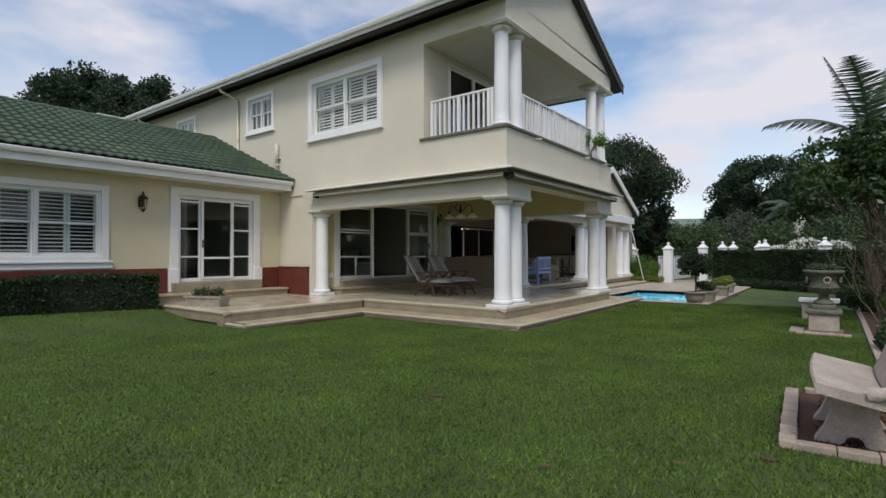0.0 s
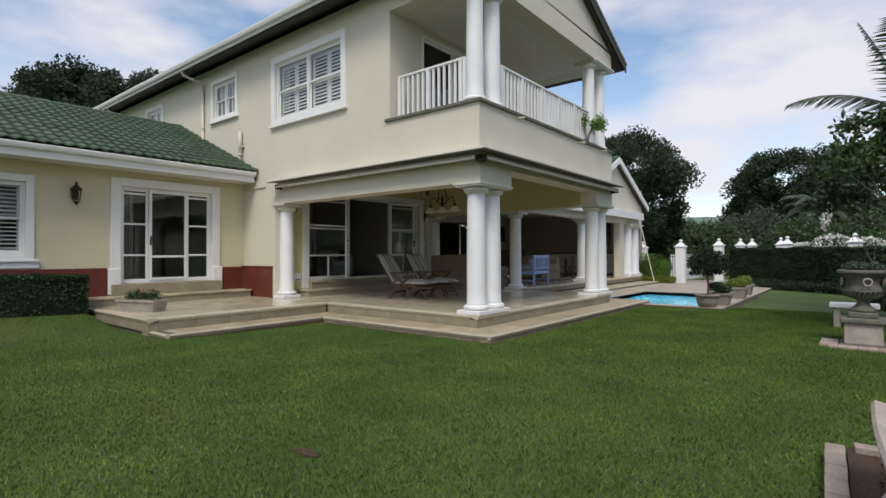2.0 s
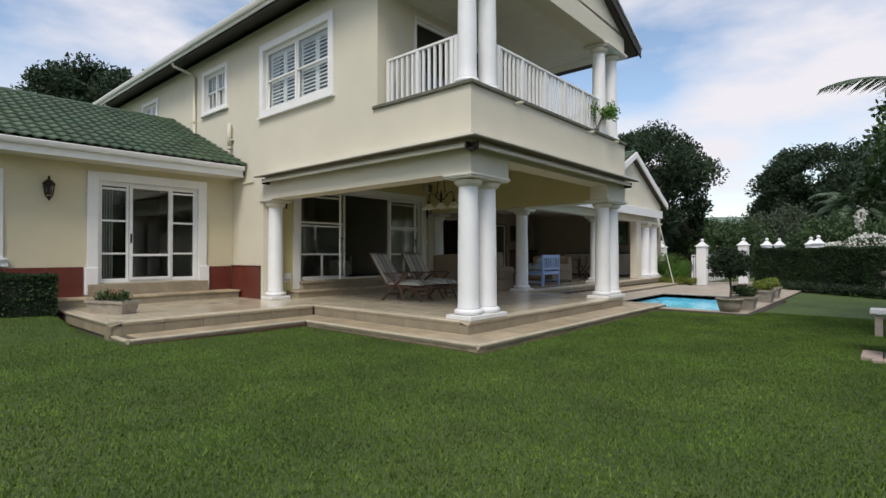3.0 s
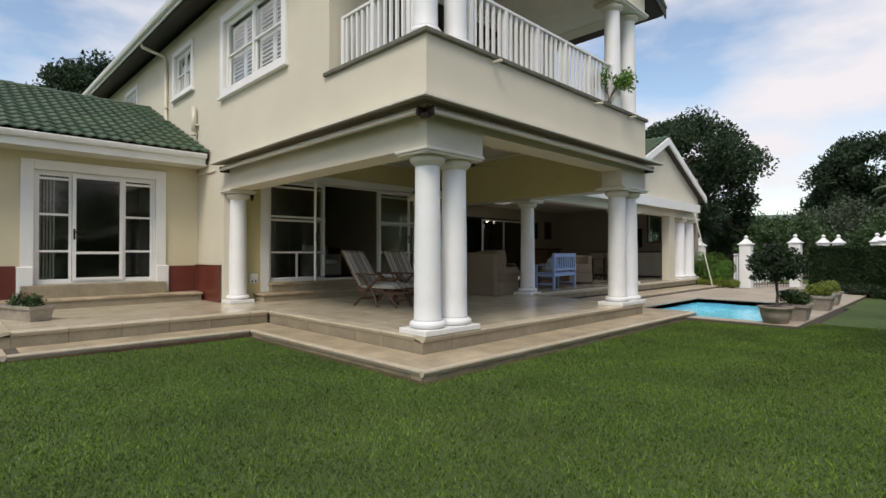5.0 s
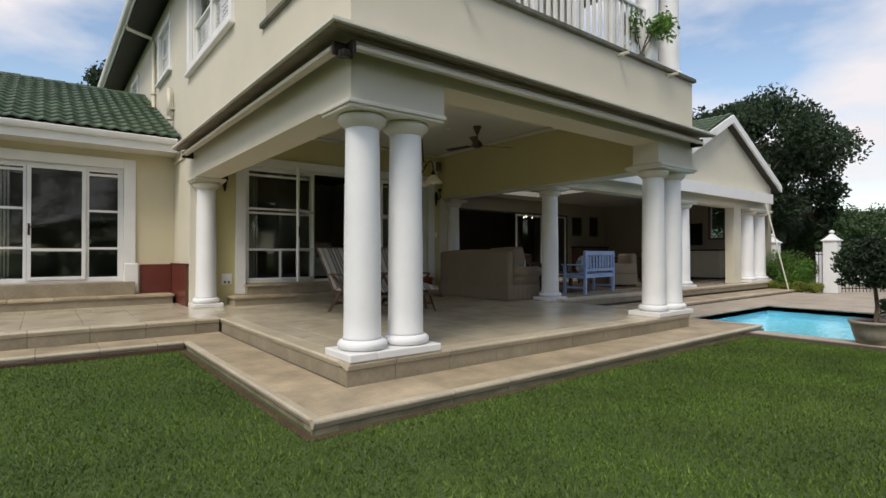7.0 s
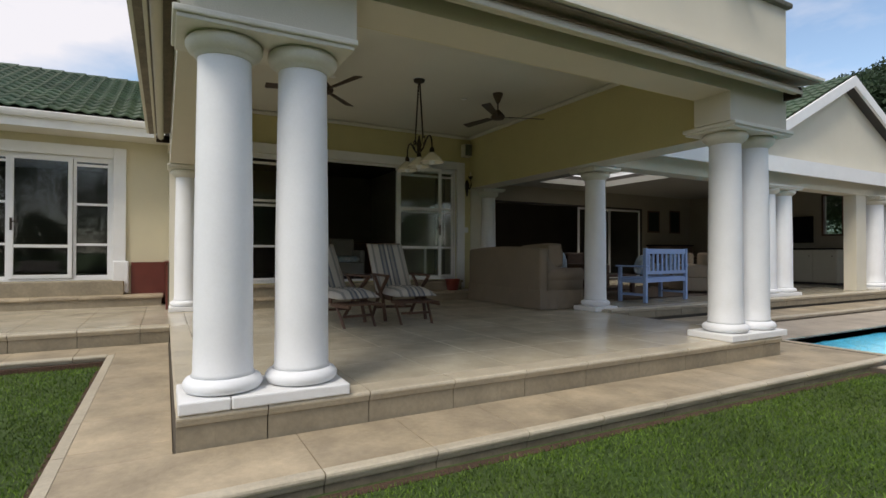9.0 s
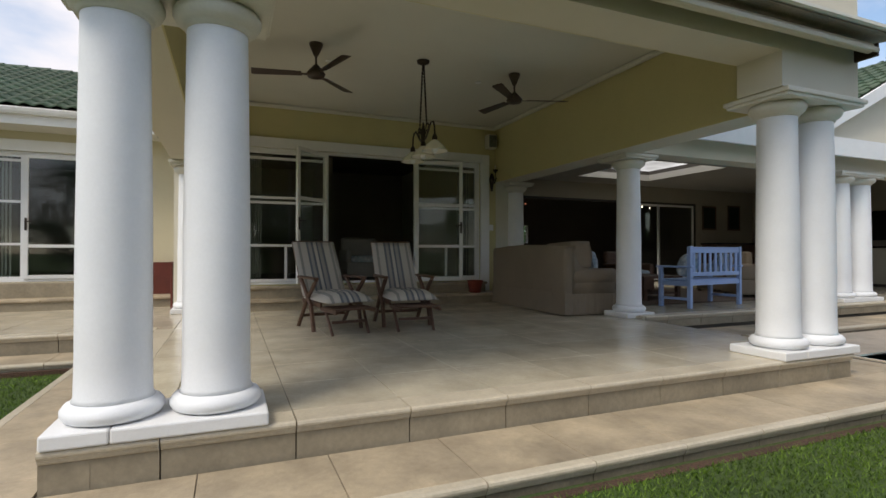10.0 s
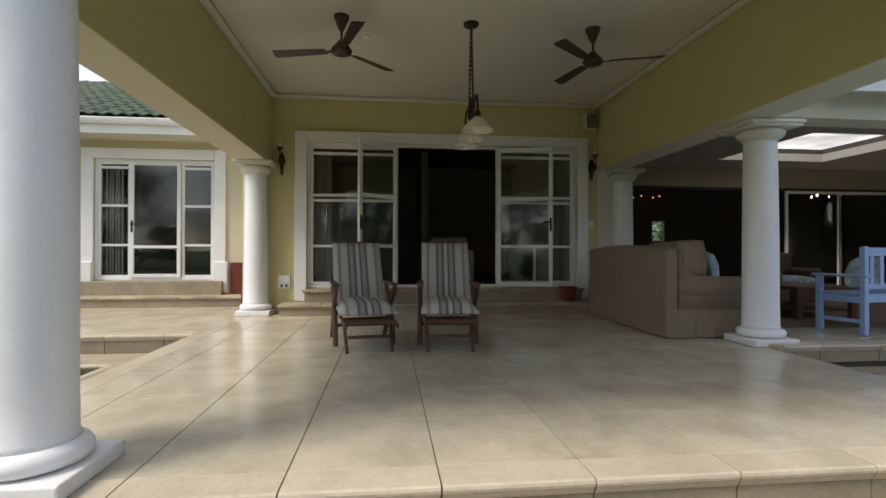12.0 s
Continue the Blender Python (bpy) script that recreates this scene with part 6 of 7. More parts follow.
for k in range(6):
    a = g2.uniform(0, 6.28)
    branch(b_, g2, (0.05 * math.cos(a), 0.05 * math.sin(a), 0), (0.5 * math.cos(a), 0.5 * math.sin(a), 1.3), 0.8, 0.018, 2, tips, 0.45, 0.15)
part("stems", b_, M["bark"], t, smooth=True)
cloud("foliage", np.array([np.array(q) + g2.normal(size=3) * 0.08 for q, _ in tips for _ in range(10)]), np.zeros((len(tips) * 10, 3)), 0.05, M["leaf_mid"], t, 0.45, 12)
# border planting on the right
for i, (x, y, r, fl, mt, n) in enumerate(((0.95, 10.6, 0.42, 0.8, "leaf_mid", 3500), (0.75, 9.4, 0.34, 0.6, "hedge", 2600), (0.85, 8.3, 0.36, 0.7, "leaf_dark", 2800), (0.95, 7.2, 0.36, 0.7, "leaf_mid", 2800), (1.2, 11.6, 0.5, 0.9, "leaf_lime", 4200),
                                          (1.3, 14.2, 0.55, 0.9, "leaf_lime", 4200), (0.6, 15.6, 0.5, 0.7, "leaf_mid", 3600), (0.5, 17.5, 0.5, 0.6, "hedge", 3400), (0.45, 19.5, 0.5, 0.6, "leaf_mid", 3400), (1.8, 9.0, 0.7, 1.0, "leaf_dark", 5200),
                                          (1.9, 6.6, 0.7, 1.0, "leaf_dark", 5200), (1.9, 12.4, 0.7, 1.2, "leaf_dark", 5200), (2.1, 4.5, 0.7, 1.1, "leaf_mid", 5200), (2.0, 17, 0.9, 1.2, "leaf_dark", 5200))):
    shrub(x, y, ground_z(x, y) - 0.02, r, fl, mt, "leafy green shrub in the border beside the lawn", n, 0.065, "border shrub", "border shrubs", True, 60 + i)
# white blossom over the hedge
for i, (x, y, z, r) in enumerate(((-0.9, 26.3, 1.15, 0.75), (-1.9, 26.6, 1.05, 0.6), (0.1, 26.2, 1.2, 0.6))):
    s = shrub(x, y, z - 0.1, r, 0.6, "leaf_mid", "white flowering shrub spilling over the hedge", 3000, 0.08, "flowering shrub", "white flowering shrubs")
    s.location.z = -0.2
    for o in s.children:
        o.location.z = z
    part("trunk", tube(bmesh.new(), [(0, 0, -0.1), (0.05, 0, z + 0.3)], 0.04, 7), M["bark"], s)
    p, d = ball_points(900, r, 300 + i, 0.65, 0.8)
    p[:, 2] += r * 0.6 + z
    cloud("blossom", p, d, 0.085, M["flower"], s, 0.8, 20 + i)
p, d = ball_points(260, 0.22, 77, 3.6, 0.3)
t = thing("flower_spire", -1.15, 27.2, -0.2, "tall spire of white blossom behind the hedge", "flower spire")
part("stem", tube(bmesh.new(), [(0, 0, 0), (0, 0, 3.3)], 0.02, 6), M["bark"], t)
p[:, 2] += 2.9
cloud("blossom", p, d, 0.10, M["flower"], t, 0.8, 5)
# hillside and far wood
h_ = bmesh.new()
rows = []
for i in range(61):
    a = radians(-20 + i * 2.2)
    hh = 9 + 6 * math.sin(i * 0.17) + 2.5 * math.sin(i * 0.41)
    rows.append([h_.verts.new((-r * math.sin(a), r * math.cos(a), z)) for r, z in ((150, -0.5), (230, hh * 0.8), (330, hh * 1.4 + 5), (420, hh))])
for A_, B_ in zip(rows, rows[1:]):
    for k in range(3):
        h_.faces.new((A_[k], A_[k + 1], B_[k + 1], B_[k]))
tagged(new("hillside", finish("hillside", h_, M["hill"], True)), label="hazy green hillside far behind the garden", kind="structure")
g3 = np.random.default_rng(31)
ang = g3.uniform(radians(-50), radians(110), 26000)
rad = g3.uniform(58, 85, 26000)
hz = (2.6 + 1.6 * np.sin(ang * 9) + 0.9 * np.sin(ang * 23)) * g3.random(26000)
cloud("far_wood", np.stack([-rad * np.sin(ang), rad * np.cos(ang), hz], 1), np.zeros((26000, 3)), 0.8, M["leaf_mid"], None, 0.7, 31, "stuff")["label"] = "distant belt of green trees"
bpy.data.objects["far_wood"]["category"] = "far trees"

# ---- bench bed, urn and planter ----
ZB = -0.10
bed = structure("flower_bed", slab(bmesh.new(), [(-0.20, 4.20), (1.6, 4.38), (1.5, 6.1), (-0.26, 5.92)], -0.3, ZB + 0.005), M["soil"], "bark mulched bed under the stone bench")
rb = random.Random(5)


def paver(x, y, turn, z, parent):
    o = new("brick", BRICK)
    o.parent = parent
    o.matrix_basis = pose(x, y, z, rb.uniform(-1.5, 1.5), rb.uniform(-1.5, 1.5), turn + rb.uniform(-2, 2))


BRICK = finish("brick", boxed(-0.105, 0.105, -0.052, 0.052, -0.04, 0.03, bevel=0.006), M["brick"])
for i in range(8):
    paver(-0.26 - 0.008 * i, 4.24 + i * 0.214, 93, ZB + 0.012, bed)
for i in range(9):
    paver(-0.10 + i * 0.215, 4.19 + i * 0.012, 4, ZB + 0.012, bed)
for i in range(9):
    paver(-0.12 + i * 0.215, 5.90 + i * 0.022, 6, ZB + 0.012, bed)
mulch = np.stack([g3.uniform(-0.12, 1.4, 5000), g3.uniform(4.28, 5.86, 5000), np.full(5000, ZB + 0.012)], 1)
cloud("bark_chips", mulch, np.tile([0.6, 0, 0.2], (5000, 1)), 0.03, M["debris"], None, 0.5, 8, "stuff")["label"] = "scattered bark chips on the bed"
bpy.data.objects["bark_chips"]["category"] = "bark chips"

t = thing("stone_bench", 0.10, 4.64, ZB, "weathered cast stone garden bench on the mulched bed", "stone bench", turn=2)


def curved(rows, y0, y1, bow, mat, name):
    """A slab that bows a little along its length; rows: its section (x, z)."""
    b_ = bmesh.new()
    rg = []
    n = 14
    for i in range(n + 1):
        f = i / n * 2 - 1
        rg.append([b_.verts.new((x_ - bow * (1 - f * f), y0 + (y1 - y0) * i / n, z_)) for x_, z_ in rows])
    for A_, B_ in zip(rg, rg[1:]):
        for k in range(len(rows)):
            j = (k + 1) % len(rows)
            b_.faces.new((A_[k], A_[j], B_[j], B_[k]))
    b_.faces.new(rg[0])
    b_.faces.new(list(reversed(rg[-1])))
    bmesh.ops.recalc_face_normals(b_, faces=b_.faces)
    return part(name, b_, M[mat], t)


curved([(-0.215, 0.415), (-0.225, 0.465), (-0.21, 0.482), (0.15, 0.41), (0.165, 0.39), (0.16, 0.345)], -0.60, 0.62, 0.02, "concrete", "seat")
curved([(0.17, 0.36), (0.165, 0.41), (0.32, 0.80), (0.35, 0.82), (0.39, 0.80), (0.235, 0.36)], -0.58, 0.60, 0.02, "concrete", "backrest")
for y in (-0.18, 0.36):
    l_ = prism("y", [(-0.23, 0), (-0.17, 0.10), (-0.12, 0.24), (-0.15, 0.412), (0.16, 0.352), (0.12, 0.24), (0.15, 0.10), (0.22, 0), (0.06, 0), (0.03, 0.07), (-0.04, 0.07), (-0.07, 0)], y - 0.07, y + 0.07)
    bmesh.ops.bevel(l_, geom=l_.edges[:], offset=0.012, segments=2, affect="EDGES")
    part("leg", l_, M["concrete"], t)
part("arm_scroll", tube(bmesh.new(), [(0.04, -0.58, 0.44), (0.12, -0.59, 0.45), (0.22, -0.59, 0.47), (0.30, -0.58, 0.58)], 0.045, 10), M["concrete"], t, smooth=True)

t = thing("garden_urn", -0.14, 11.20, -0.185, "mossy cast stone urn planted with succulents on a square pedestal", "garden urn")
part("footing", boxed(-0.27, 0.27, -0.27, 0.27, 0, 0.05, bevel=0.01), M["urn"], t)
part("pedestal", boxed(-0.215, 0.215, -0.215, 0.215, 0.05, 0.34, bevel=0.012), M["concrete"], t)
part("cornice", boxed(-0.26, 0.26, -0.26, 0.26, 0.34, 0.42, bevel=0.025), M["urn"], t)
part("plinth", boxed(-0.17, 0.17, -0.17, 0.17, 0.42, 0.50, bevel=0.02), M["urn"], t)
b_ = bmesh.new()
prof = [(0.155, 0.50), (0.15, 0.54), (0.10, 0.58), (0.065, 0.63), (0.075, 0.67), (0.13, 0.70), (0.20, 0.74), (0.225, 0.79), (0.20, 0.84), (0.185, 0.90), (0.20, 0.98), (0.25, 1.03), (0.295, 1.05), (0.30, 1.09), (0.27, 1.10), (0.23, 1.06)]
part("bowl", lathe(prof, 40, bm=b_), M["urn"], t, smooth=True)
b_ = bmesh.new()
for k in range(24):
    a = k * math.pi / 12
    tube(b_, [(0.14 * math.cos(a), 0.14 * math.sin(a), 0.70), (0.215 * math.cos(a), 0.215 * math.sin(a), 0.75), (0.235 * math.cos(a), 0.235 * math.sin(a), 0.80)], 0.016, 6)
part("gadroons", b_, M["urn"], t, smooth=True)
for s in (0, 1, 2, 3):
    a = s * math.pi / 2 - 1.35
    r_ = [(0.215 * math.cos(a) + 0.05 * math.cos(q) * -math.sin(a) + 0.03 * math.cos(a), 0.215 * math.sin(a) + 0.05 * math.cos(q) * math.cos(a) + 0.03 * math.sin(a), 0.93 + 0.05 * math.sin(q)) for q in np.linspace(0, 6.28, 15)]
    part("ring_handle", tube(bmesh.new(), r_, 0.012, 6), M["concrete"], t, smooth=True)
shrub(-0.14, 11.20, 0.86, 0.24, 0.42, "leaf_olive", "trailing succulent plants in the stone urn", 2200, 0.055, "succulent plant")
pt = structure("urn_edging", boxed(-0.5, 0.22, 10.85, 11.50, -0.30, -0.165), M["soil"], "soil square under the urn")
for i in range(7):
    paver(-0.47 + i * 0.108, 10.82, 90, -0.175, pt)
for i in range(6):
    paver(-0.53, 10.91 + i * 0.108, 0, -0.175, pt)
t = thing("low_bench", -0.25, 13.4, -0.18, "small pale stone seat beyond the urn", "low bench")
part("seat", boxed(-0.35, 0.35, -0.18, 0.18, 0.36, 0.44, bevel=0.015), M["column"], t)
for s in (-1, 1):
    part("leg", boxed(s * 0.24 - 0.05, s * 0.24 + 0.05, -0.13, 0.13, 0, 0.36, bevel=0.01), M["concrete"], t)
edge_ = structure("border_edging", boxed(0.42, 0.50, 6.4, 20, -0.4, -0.13), M["brick"], "low brick edging of the border")
structure("border_soil", boxed(0.50, 4.0, 6.4, 21, -0.4, -0.135), M["soil"], "dark soil of the planted border")

t = thing("window_box", -10.47, 5.58, ZP + 0.001, "weathered stone trough with small flowers on the terrace edge", "planter", turn=20)
b_ = bmesh.new()
v = [[b_.verts.new((sx * hx, sy * hy, zz)) for sx, sy in ((-1, -1), (1, -1), (1, 1), (-1, 1))] for hx, hy, zz in ((0.40, 0.13, 0.0), (0.44, 0.155, 0.17), (0.47, 0.175, 0.175), (0.47, 0.175, 0.22), (0.43, 0.14, 0.22), (0.42, 0.13, 0.17))]
for A_, B_ in zip(v, v[1:]):
    for k in range(4):
        b_.faces.new((A_[k], A_[(k + 1) % 4], B_[(k + 1) % 4], B_[k]))
b_.faces.new(list(reversed(v[0])))
b_.faces.new(v[-1])
part("trough", b_, M["pot"], t)
for k, u in enumerate((-0.28, -0.1, 0.12, 0.3)):
    pp, dd = ball_points(220, 0.11, 500 + k, 1.0, 0.2)
    cloud("plant", pp + (u, 0, 0.27 + 0.03 * (k % 2)), dd, 0.06, M["leaf_mid"], t, 0.35, 50 + k)
pp, dd = ball_points(26, 0.16, 507, 0.5, 0.4)
cloud("petals", pp + (0.1, 0, 0.34), dd, 0.04, M["rust"], t, 0.9, 9, "stuff")
t = thing("balcony_plant", -5.12, 13.42, 3.765, "trailing green plant in a pot on the balcony edge", "potted plant")
part("pot", lathe([(0.05, 0), (0.07, 0.12), (0.075, 0.14)], 20, (-0.12, 0)), M["urn"], t)
b_ = bmesh.new()
tp = []
for k in range(14):
    a = g2.uniform(0, 6.28)
    q = [(-0.1, 0, 0.15), (-0.05 + 0.15 * math.cos(a), 0.15 * math.sin(a), 0.45), (0.02 + 0.32 * math.cos(a), 0.32 * math.sin(a), 0.45 + g2.uniform(-0.15, 0.3))]
    tube(b_, q, 0.006, 4)
    tp += [Vector(q[1]).lerp(Vector(q[2]), f) for f in (0.2, 0.5, 0.8, 1.0)]
part("stems", b_, M["bark"], t)
cloud("foliage", np.array([np.array(q) + g2.normal(size=3) * 0.05 for q in tp for _ in range(12)]), np.zeros((len(tp) * 12, 3)), 0.09, M["leaf_bright"], t, 0.4, 15)

# ---- floor pieces ----
ter, low, pav = bpy.data.objects["terrace"], bpy.data.objects["lower_step"], bpy.data.objects["paving"]
TS = 0.645
_tiles = {}


def tile(x0, x1, y0, y1, z, parent, mat, th=0.02, g=0.0025, name="tile"):
    key = (round(x1 - x0, 3), round(y1 - y0, 3), th, mat)
    if key not in _tiles:
        hx, hy = (x1 - x0) / 2 - g, (y1 - y0) / 2 - g
        b_ = bmesh.new()
        lo = [b_.verts.new((sx * hx, sy * hy, -th)) for sx, sy in ((-1, -1), (1, -1), (1, 1), (-1, 1))]
        mi = [b_.verts.new((sx * hx, sy * hy, -0.0015)) for sx, sy in ((-1, -1), (1, -1), (1, 1), (-1, 1))]
        hi = [b_.verts.new((sx * (hx - 0.002), sy * (hy - 0.002), 0)) for sx, sy in ((-1, -1), (1, -1), (1, 1), (-1, 1))]
        for A_, B_ in ((lo, mi), (mi, hi)):
            for k in range(4):
                b_.faces.new((A_[k], A_[(k + 1) % 4], B_[(k + 1) % 4], B_[k]))
        b_.faces.new(hi)
        _tiles[key] = finish(name, b_, M[mat])
    o = new(name, _tiles[key])
    o.parent = parent
    o.location = ((x0 + x1) / 2, (y0 + y1) / 2, z)
    return o


def fill(x0, x1, y0, y1, z, parent, mat, sx=TS, sy=TS, ox=0.0, oy=0.0):
    xs_ = [x1]
    v = x1 - ox if ox else x1 - sx
    while v > x0 + 0.02:
        xs_.append(v)
        v -= sx
    xs_.append(x0)
    ys_ = [y0]
    v = y0 + oy if oy else y0 + sy
    while v < y1 - 0.02:
        ys_.append(v)
        v += sy
    ys_.append(y1)
    for a, b in zip(xs_[1:], xs_):
        for c, d in zip(ys_, ys_[1:]):
            if b - a > 0.01 and d - c > 0.01:
                tile(a, b, c, d, z, parent, mat)


NX, NL = 0.20, 0.07
fill(XB, -5.08 - NX, 8.69 + NX, 14.55, ZP, ter, "tile", 0.633, 0.633, oy=9.176 - 8.69 - NX)
fill(XA, XB, 8.72, 8.69 + NX, ZP, ter, "tile")
fill(XA, -9.05 - NX, 5.10 + NX, 8.69 + NX - 0.002, ZP, ter, "tile", oy=0.5)
fill(-9.05 - NX, -9.05, 8.69, 8.69 + NX, ZP, ter, "tile")
fill(-13.99, -7.56 - NX, 14.62, 25.28, LZ - 0.006, ter, "tile", TS * 1.2, TS * 1.2)
structure("lounge_riser", boxed(-14.0, -7.585, 14.56, 14.598, ZP - 0.2, LZ - 0.007), M["tile"], "honed stone riser of the lounge floor")
structure("lounge_bed", boxed(-14.0, -7.62, 14.60, 25.3, ZP - 0.012, LZ - 0.02), M["grout"], "lounge floor base")


def nosing_run(axis, u, out, a0, a1, z, joints, parent, width=NX, drop=0.05, riser=0.16):
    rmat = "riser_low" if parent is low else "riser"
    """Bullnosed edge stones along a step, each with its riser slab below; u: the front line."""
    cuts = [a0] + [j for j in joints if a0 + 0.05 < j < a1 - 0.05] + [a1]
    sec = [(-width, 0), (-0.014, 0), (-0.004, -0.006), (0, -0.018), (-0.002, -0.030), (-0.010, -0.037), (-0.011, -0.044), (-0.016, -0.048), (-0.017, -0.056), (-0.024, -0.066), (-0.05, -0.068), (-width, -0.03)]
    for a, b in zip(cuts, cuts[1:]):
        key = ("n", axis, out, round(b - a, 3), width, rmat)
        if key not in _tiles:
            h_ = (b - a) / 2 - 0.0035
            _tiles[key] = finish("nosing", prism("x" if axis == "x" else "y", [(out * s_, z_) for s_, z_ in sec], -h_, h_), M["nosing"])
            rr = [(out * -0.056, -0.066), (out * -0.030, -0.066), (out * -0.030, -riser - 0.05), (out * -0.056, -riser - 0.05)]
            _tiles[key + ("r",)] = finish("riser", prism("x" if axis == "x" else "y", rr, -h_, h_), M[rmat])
        for k, nm in ((key, "nosing"), (key + ("r",), "riser")):
            o = new(nm, _tiles[k])
            o.parent = parent
            c = (a + b) / 2
            o.location = (c, u, z) if axis == "x" else (u, c, z)


J1 = [9.176 + 0.633 * i for i in range(12)]
J2 = [9.34 + 0.633 * i for i in range(12)]
nosing_run("y", -5.08, 1, 8.69, 14.56, ZP, J1, ter)
nosing_run("x", 8.69, -1, -9.05, -5.08 - NX, ZP, [-5.9 - 0.63 * i for i in range(6)][::-1], ter)
nosing_run("y", -9.05, 1, 5.10 + NX, 8.69, ZP, [5.9, 6.52, 7.14, 7.76, 8.38], ter)
nosing_run("x", 5.10, -1, XA + 0.4, -9.05, ZP, [-11.6, -11.0, -10.35, -9.7], ter)
nosing_run("y", -7.56, 1, 14.60, 25.25, LZ, [15 + 0.63 * i for i in range(17)], ter, NX, 0.05, 0.12)
nosing_run("y", -4.45, 1, 8.10, 15.60, ZT, J2, low, NL, 0.05, 0.2)
nosing_run("x", 8.10, -1, -8.45, -4.45 - NL, ZT, [-5.3 - 0.63 * i for i in range(6)][::-1], low, NL, 0.05, 0.2)
nosing_run("y", -8.45, 1, 5.15 + NL, 8.10, ZT, [6.0, 6.6, 7.2, 7.8], low, NL, 0.05, 0.2)
nosing_run("x", 5.15, -1, -9.1, -8.45, ZT, [], low, NL, 0.05, 0.2)
nosing_run("x", 15.60, 1, -6.85, -4.45 - NL, ZT, [-5.2, -5.8, -6.4][::-1], low, NL, 0.05, 0.2)
nosing_run("y", -6.85, 1, 15.62, 24.85, ZT + 0.03, [16 + 0.63 * i for i in range(15)], low, NL, 0.05, 0.15)
for x, y, z, pr, up in ((-5.112, 8.72, ZP, ter, 1), (-9.082, 5.13, ZP, ter, 1), (-4.482, 8.13, ZT, low, 1), (-8.482, 5.18, ZT, low, 1), (-4.482, 15.545, ZT, low, 1)):
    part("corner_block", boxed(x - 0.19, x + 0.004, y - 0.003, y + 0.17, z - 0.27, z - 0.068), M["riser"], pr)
# treads between a riser and the edge stones
for i, (a, b) in enumerate(zip([8.10] + J2, J2)):
    if a < 14.3:
        tile(-5.09, -4.45 - NL, max(a, 8.1 + NL), b, ZT, low, "tread")
tile(-5.09, -4.45 - NL, J2[8], 15.40, ZT, low, "tread")
cx = [-9.03, -8.45 - NL + 0.0] + [-7.85 + 0.63 * i for i in range(5)] + [-5.09]
for a, b in zip(cx[1:], cx[2:]):
    tile(a, b, 8.10 + NL, 8.68, ZT, low, "tread")
tile(-8.45 - NL, -8.45, 8.10, 8.10 + NL, ZT, low, "tread")
cy = [5.35, 6.0, 6.6, 7.2, 7.8, 8.68]
for a, b in zip(cy, cy[1:]):
    tile(-9.04, -8.45 - NL, a, b, ZT, low, "tread")
fill(-6.85, -5.09, 14.57, 15.40, ZT, low, "tread")
fill(-7.55, -6.85 - NL, 14.6, 24.85, ZT + 0.03, low, "tread", 0.5, 0.63)
# pool coping and paving
for a, b, c, d in ((-6.85, px0 + 0.03, 15.62, 24.88), (px1 - 0.03, -2.64, 15.02, 24.88), (px0 + 0.03, px1 - 0.03, py1 - 0.03, 24.88), (-4.42, px1 - 0.03, 15.02, py0 + 0.03)):
    fill(a, b, c, d, ZC, pav, "paving", 0.6, 0.6)

# ---- wing roof tiles: the nearest as parts, the rest as one mesh ----
PITCH = math.atan2(RZW - 3.17, -11.74 - RX)
slope = Vector((RX + 11.74, 0, RZW - 3.17)).normalized()
nrm = Vector((slope.z, 0, -slope.x))
if nrm.z < 0:
    nrm = -nrm


def tile_verts():
    """One wavy roof tile: across (y), along the slope, with a thick front edge."""
    pts = []
    for v, h0 in ((0.0, 0.045), (0.385, 0.004)):
        for k in range(11):
            f = k / 10
            pts.append((f * 0.41 - 0.005, v, h0 + 0.036 * (0.5 + 0.5 * math.cos(4 * math.pi * f))))
    for k in range(11):
        pts.append((pts[k][0], 0.0, pts[k][2] - 0.036))
    faces = [(k, k + 1, k + 12, k + 11) for k in range(10)] + [(22 + k, 23 + k, k + 1, k) for k in range(10)]
    return pts, faces


TV, TF = tile_verts()
me = bpy.data.meshes.new("roof_tile")
conv = lambda p_: Vector((0, p_[0], 0)) + slope * p_[1] + nrm * p_[2]
me.from_pydata([conv(p_) for p_ in TV], [], TF)
me.materials.append(M["roof"])
me.shade_smooth()
deck = bpy.data.objects["wing_roof_deck"]
verts, faces = [], []
L_ = math.hypot(RX + 11.74, RZW - 3.17)
nrow = int(L_ / 0.335)
for r in range(nrow + 1):
    for c in range(44):
        y = 8.26 - c * 0.40
        base = Vector((-11.70, y, 3.20)) + slope * (r * 0.335)
        if c < 20:
            o = new("roof_tile", me)
            o.parent = deck
            o.location = base
        else:
            n0 = len(verts)
            verts += [base + conv(p_) for p_ in TV]
            faces += [tuple(n0 + q for q in f_) for f_ in TF]
mf = bpy.data.meshes.new("roof_tiles_rest")
mf.from_pydata(verts, [], faces)
mf.materials.append(M["roof"])
mf.shade_smooth()
o = new("roof_tiles_rest", mf)
o.parent = deck
tagged(o, kind="stuff")
rid = bmesh.new()
for i in range(44):
    y = 8.66 - i * 0.4
    a_ = [(0.12 * math.cos(q), 0.10 * math.sin(q)) for q in np.linspace(0, math.pi, 8)]
    A_ = [rid.verts.new((RX + u * 1.0, y - 0.42, RZW + 0.01 + v * 0.95)) for u, v in a_]
    B_ = [rid.verts.new((RX + u * 1.08, y, RZW + 0.02 + v * 1.05)) for u, v in a_]
    for k in range(7):
        rid.faces.new((A_[k], A_[k + 1], B_[k + 1], B_[k]))
    rid.faces.new(B_)
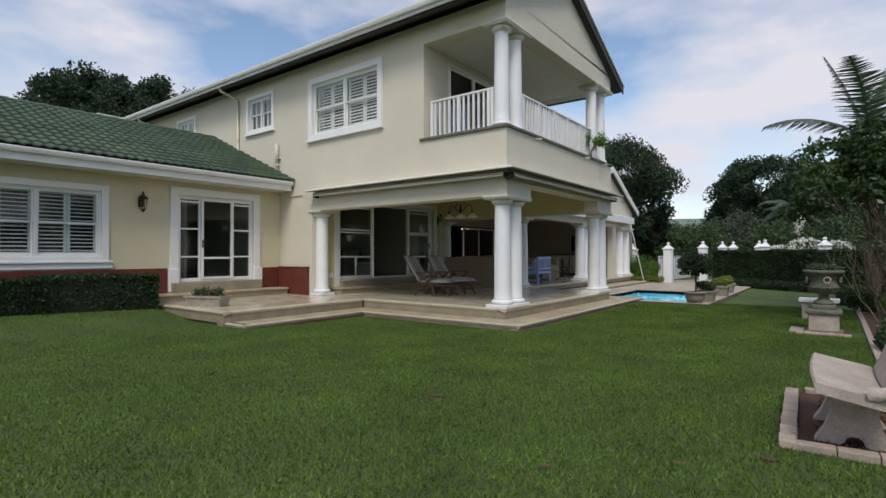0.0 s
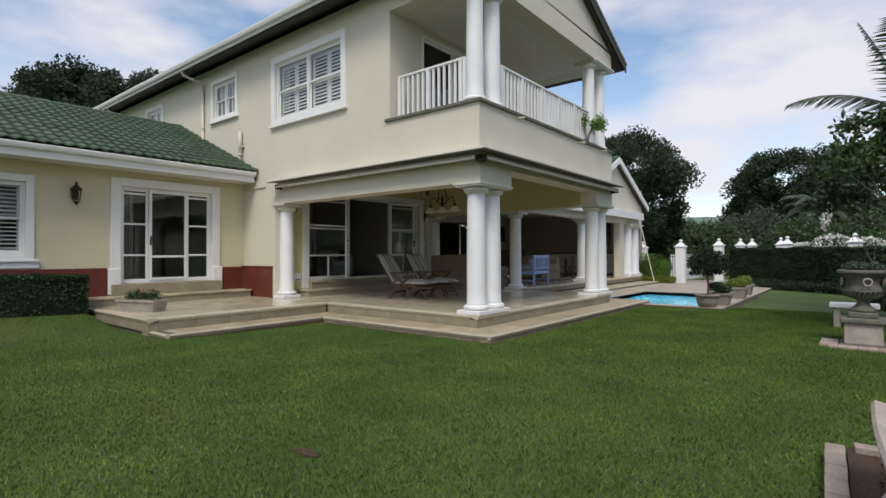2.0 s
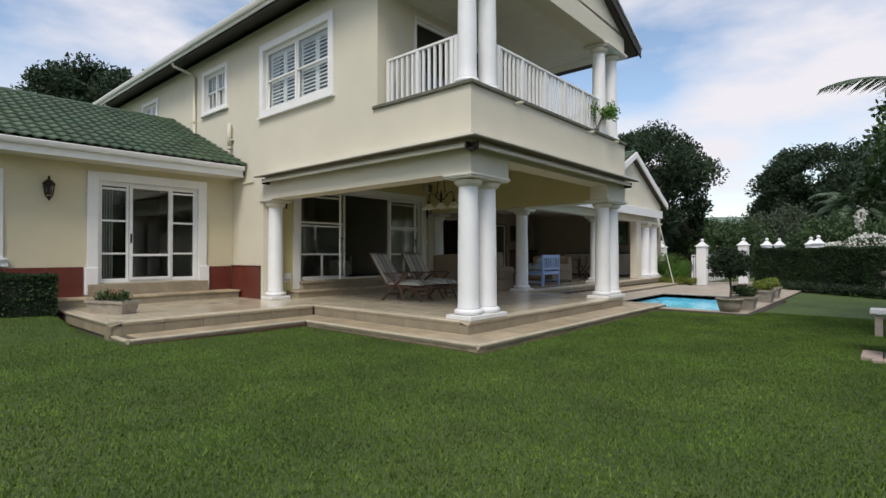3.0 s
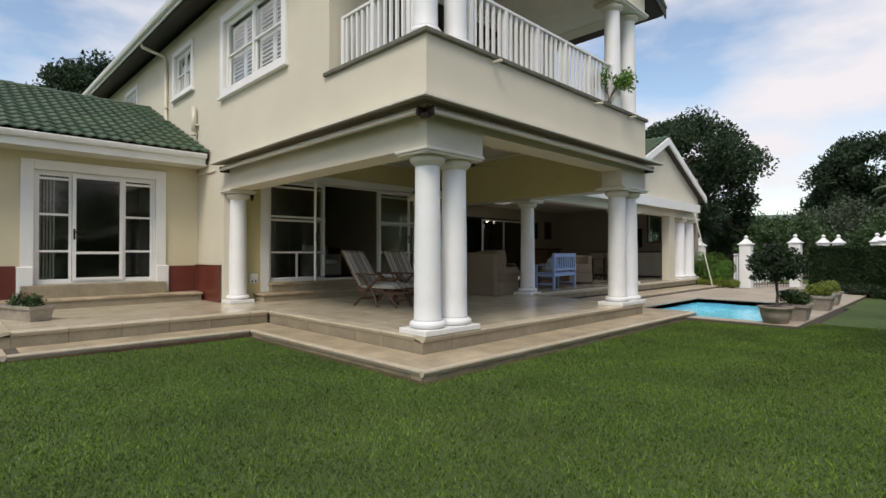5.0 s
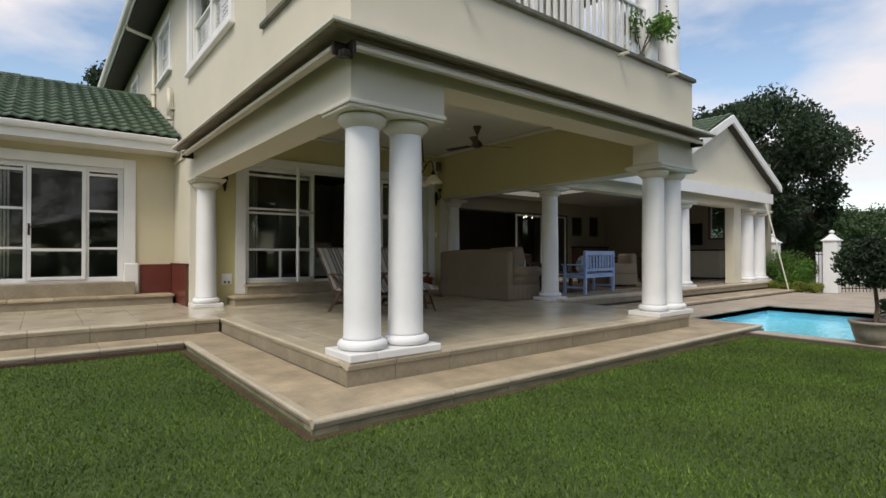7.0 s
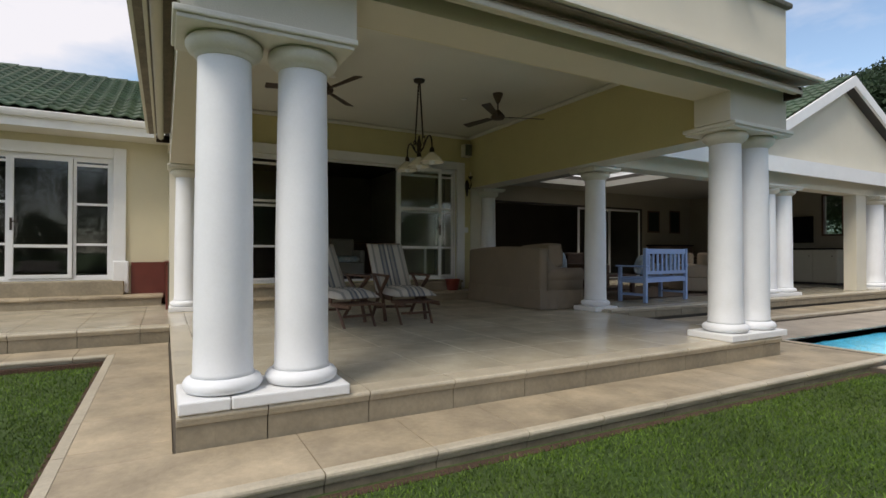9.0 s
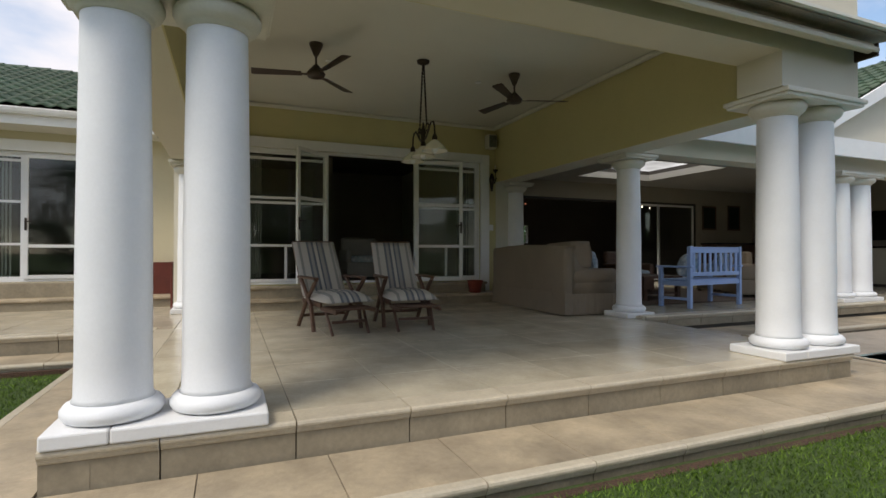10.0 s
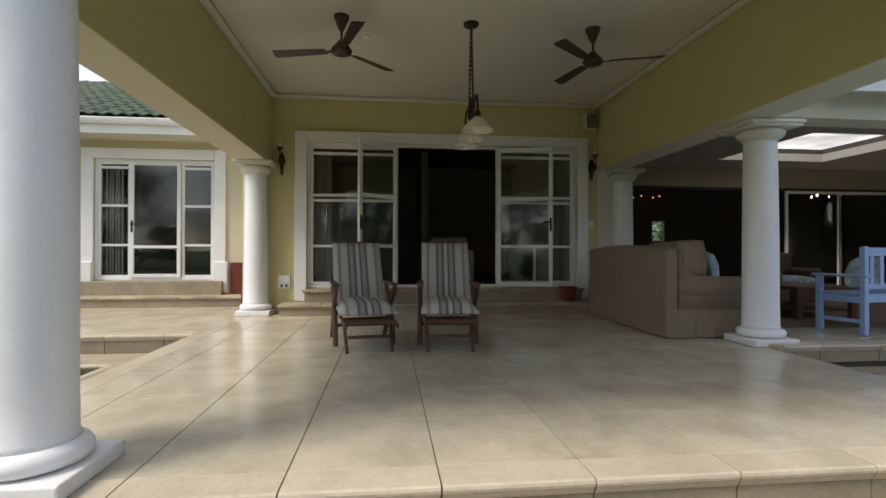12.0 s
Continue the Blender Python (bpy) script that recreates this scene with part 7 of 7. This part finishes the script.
part("ridge_tiles", rid, M["roof"], deck)
# small gable roof tiles on the slope that faces the porch
sl2 = Vector((0, GA - 18.7, GZ1 - 3.20)).normalized()
nr2 = Vector((0, -sl2.z, sl2.y))
verts, faces = [], []
for r in range(13):
    for c in range(6):
        base = Vector((-7.68 - 0.41 - c * 0.40, 18.65, 3.22)) + sl2 * (r * 0.335) + nr2 * 0.0
        n0 = len(verts)
        verts += [base + Vector((p_[0], 0, 0)) + sl2 * p_[1] + nr2 * p_[2] for p_ in TV]
        faces += [tuple(reversed([n0 + q for q in f_])) for f_ in TF]
mf = bpy.data.meshes.new("small_roof_tiles")
mf.from_pydata(verts, [], faces)
mf.materials.append(M["roof"])
mf.shade_smooth()
o = new("small_roof_tiles", mf)
o.parent = bpy.data.objects["roof_small_south"]
tagged(o, kind="stuff")

# ---- bare soil along the steps and in the lawn ----
strip = bmesh.new()
for x0, x1, y0, y1 in ((-8.40, -4.38, 8.03, 8.098), (-4.448, -4.38, 8.098, 15.6), (-8.448, -8.40, 5.12, 8.098)):
    zs_ = ground_z((x0 + x1) / 2, y0)
    box(strip, x0, x1, y0, y1, zs_ - 0.1, zs_ + 0.004)
structure("soil_strip", strip, M["soil"], "strip of bare dark soil at the foot of the steps")
for i, (x, y, rx_, ry_) in enumerate(((-2.89, 3.68, 0.11, 0.05), (-0.33, 3.79, 0.06, 0.03))):
    rim = random.Random(i)
    structure("bare_patch", slab(bmesh.new(), [(x + rx_ * rim.uniform(0.7, 1.1) * math.cos(q), y + ry_ * rim.uniform(0.7, 1.1) * math.sin(q)) for q in np.linspace(0, 2 * math.pi, 15)[:-1]], ground_z(x, y) - 0.05, ground_z(x, y) + 0.014), M["soil"], "small reddish brown bare patch in the lawn")

# ---- grass ----
gr = np.random.default_rng(99)
NB = 620000
bx = gr.uniform(-11.3, 0.5, NB * 2)
by = gr.uniform(-1.0, 16.0, NB * 2)
dist = np.minimum(np.hypot(bx + 0.19 * by, 0.0 * by), 20)
keepp = gr.random(NB * 2) < np.clip(1.25 - dist / 11, 0.10, 1)
inside = ((bx > -9.1) & (bx < -8.41) & (by > 5.12)) | ((bx < -9.0) & (by > 5.06)) | ((bx < -4.39) & (by > 8.04)) | ((bx < -2.6) & (by > 14.95)) | ((bx > -0.31) & (by > 4.14) & (by < 5.95)) | ((bx > 0.40) & (by > 6.3)) | ((bx > -0.55) & (by > 10.80) & (by < 11.52))
ok = keepp & ~inside
bx, by = bx[ok][:NB], by[ok][:NB]
n = len(bx)
ex = lambda a, b, v: (lambda u: u * u * (3 - 2 * u))(np.clip((v - a) / (b - a), 0, 1))
bz = -0.02 - 0.16 * ex(0.5, 7.5, by) + 0.20 * ex(9.25, 11.2, -bx) * (1 - ex(4.9, 5.1, by)) * ex(-8, -3, by)
hgt = gr.uniform(0.010, 0.030, n)
a = gr.uniform(0, 2 * math.pi, n)
w = gr.uniform(0.0035, 0.008, n)
lean = gr.normal(0, 0.020, (n, 2))
co = np.zeros((n, 3, 3), np.float32)
co[:, 0] = np.stack([bx - w * np.cos(a), by - w * np.sin(a), bz - 0.012], 1)
co[:, 1] = np.stack([bx + w * np.cos(a), by + w * np.sin(a), bz - 0.012], 1)
co[:, 2] = np.stack([bx + lean[:, 0], by + lean[:, 1], bz + hgt], 1)
me = bpy.data.meshes.new("grass_blades")
me.vertices.add(3 * n)
me.vertices.foreach_set("co", co.ravel())
me.loops.add(3 * n)
me.loops.foreach_set("vertex_index", np.arange(3 * n, dtype=np.int32))
me.polygons.add(n)
me.polygons.foreach_set("loop_start", np.arange(0, 3 * n, 3, dtype=np.int32))
me.update(calc_edges=True)
me.materials.append(M["blade"])
tagged(new("grass_blades", me), label="short mown green grass blades of the lawn", category="grass", kind="stuff")
fl = np.array([[-0.75, 3.3], [-1.35, 2.75], [-2.9, 2.4]])
for i, (x, y) in enumerate(fl):
    t = thing("fallen_leaf", x, y, ground_z(x, y) + 0.03, "dry brown fallen leaf lying on the lawn", "fallen leaf", "fallen leaves", 40 * i)
    part("blade", slab(bmesh.new(), [(-0.035, 0), (-0.015, 0.012), (0.02, 0.011), (0.038, 0), (0.015, -0.012), (-0.015, -0.011)], 0, 0.002), M["debris"], t)
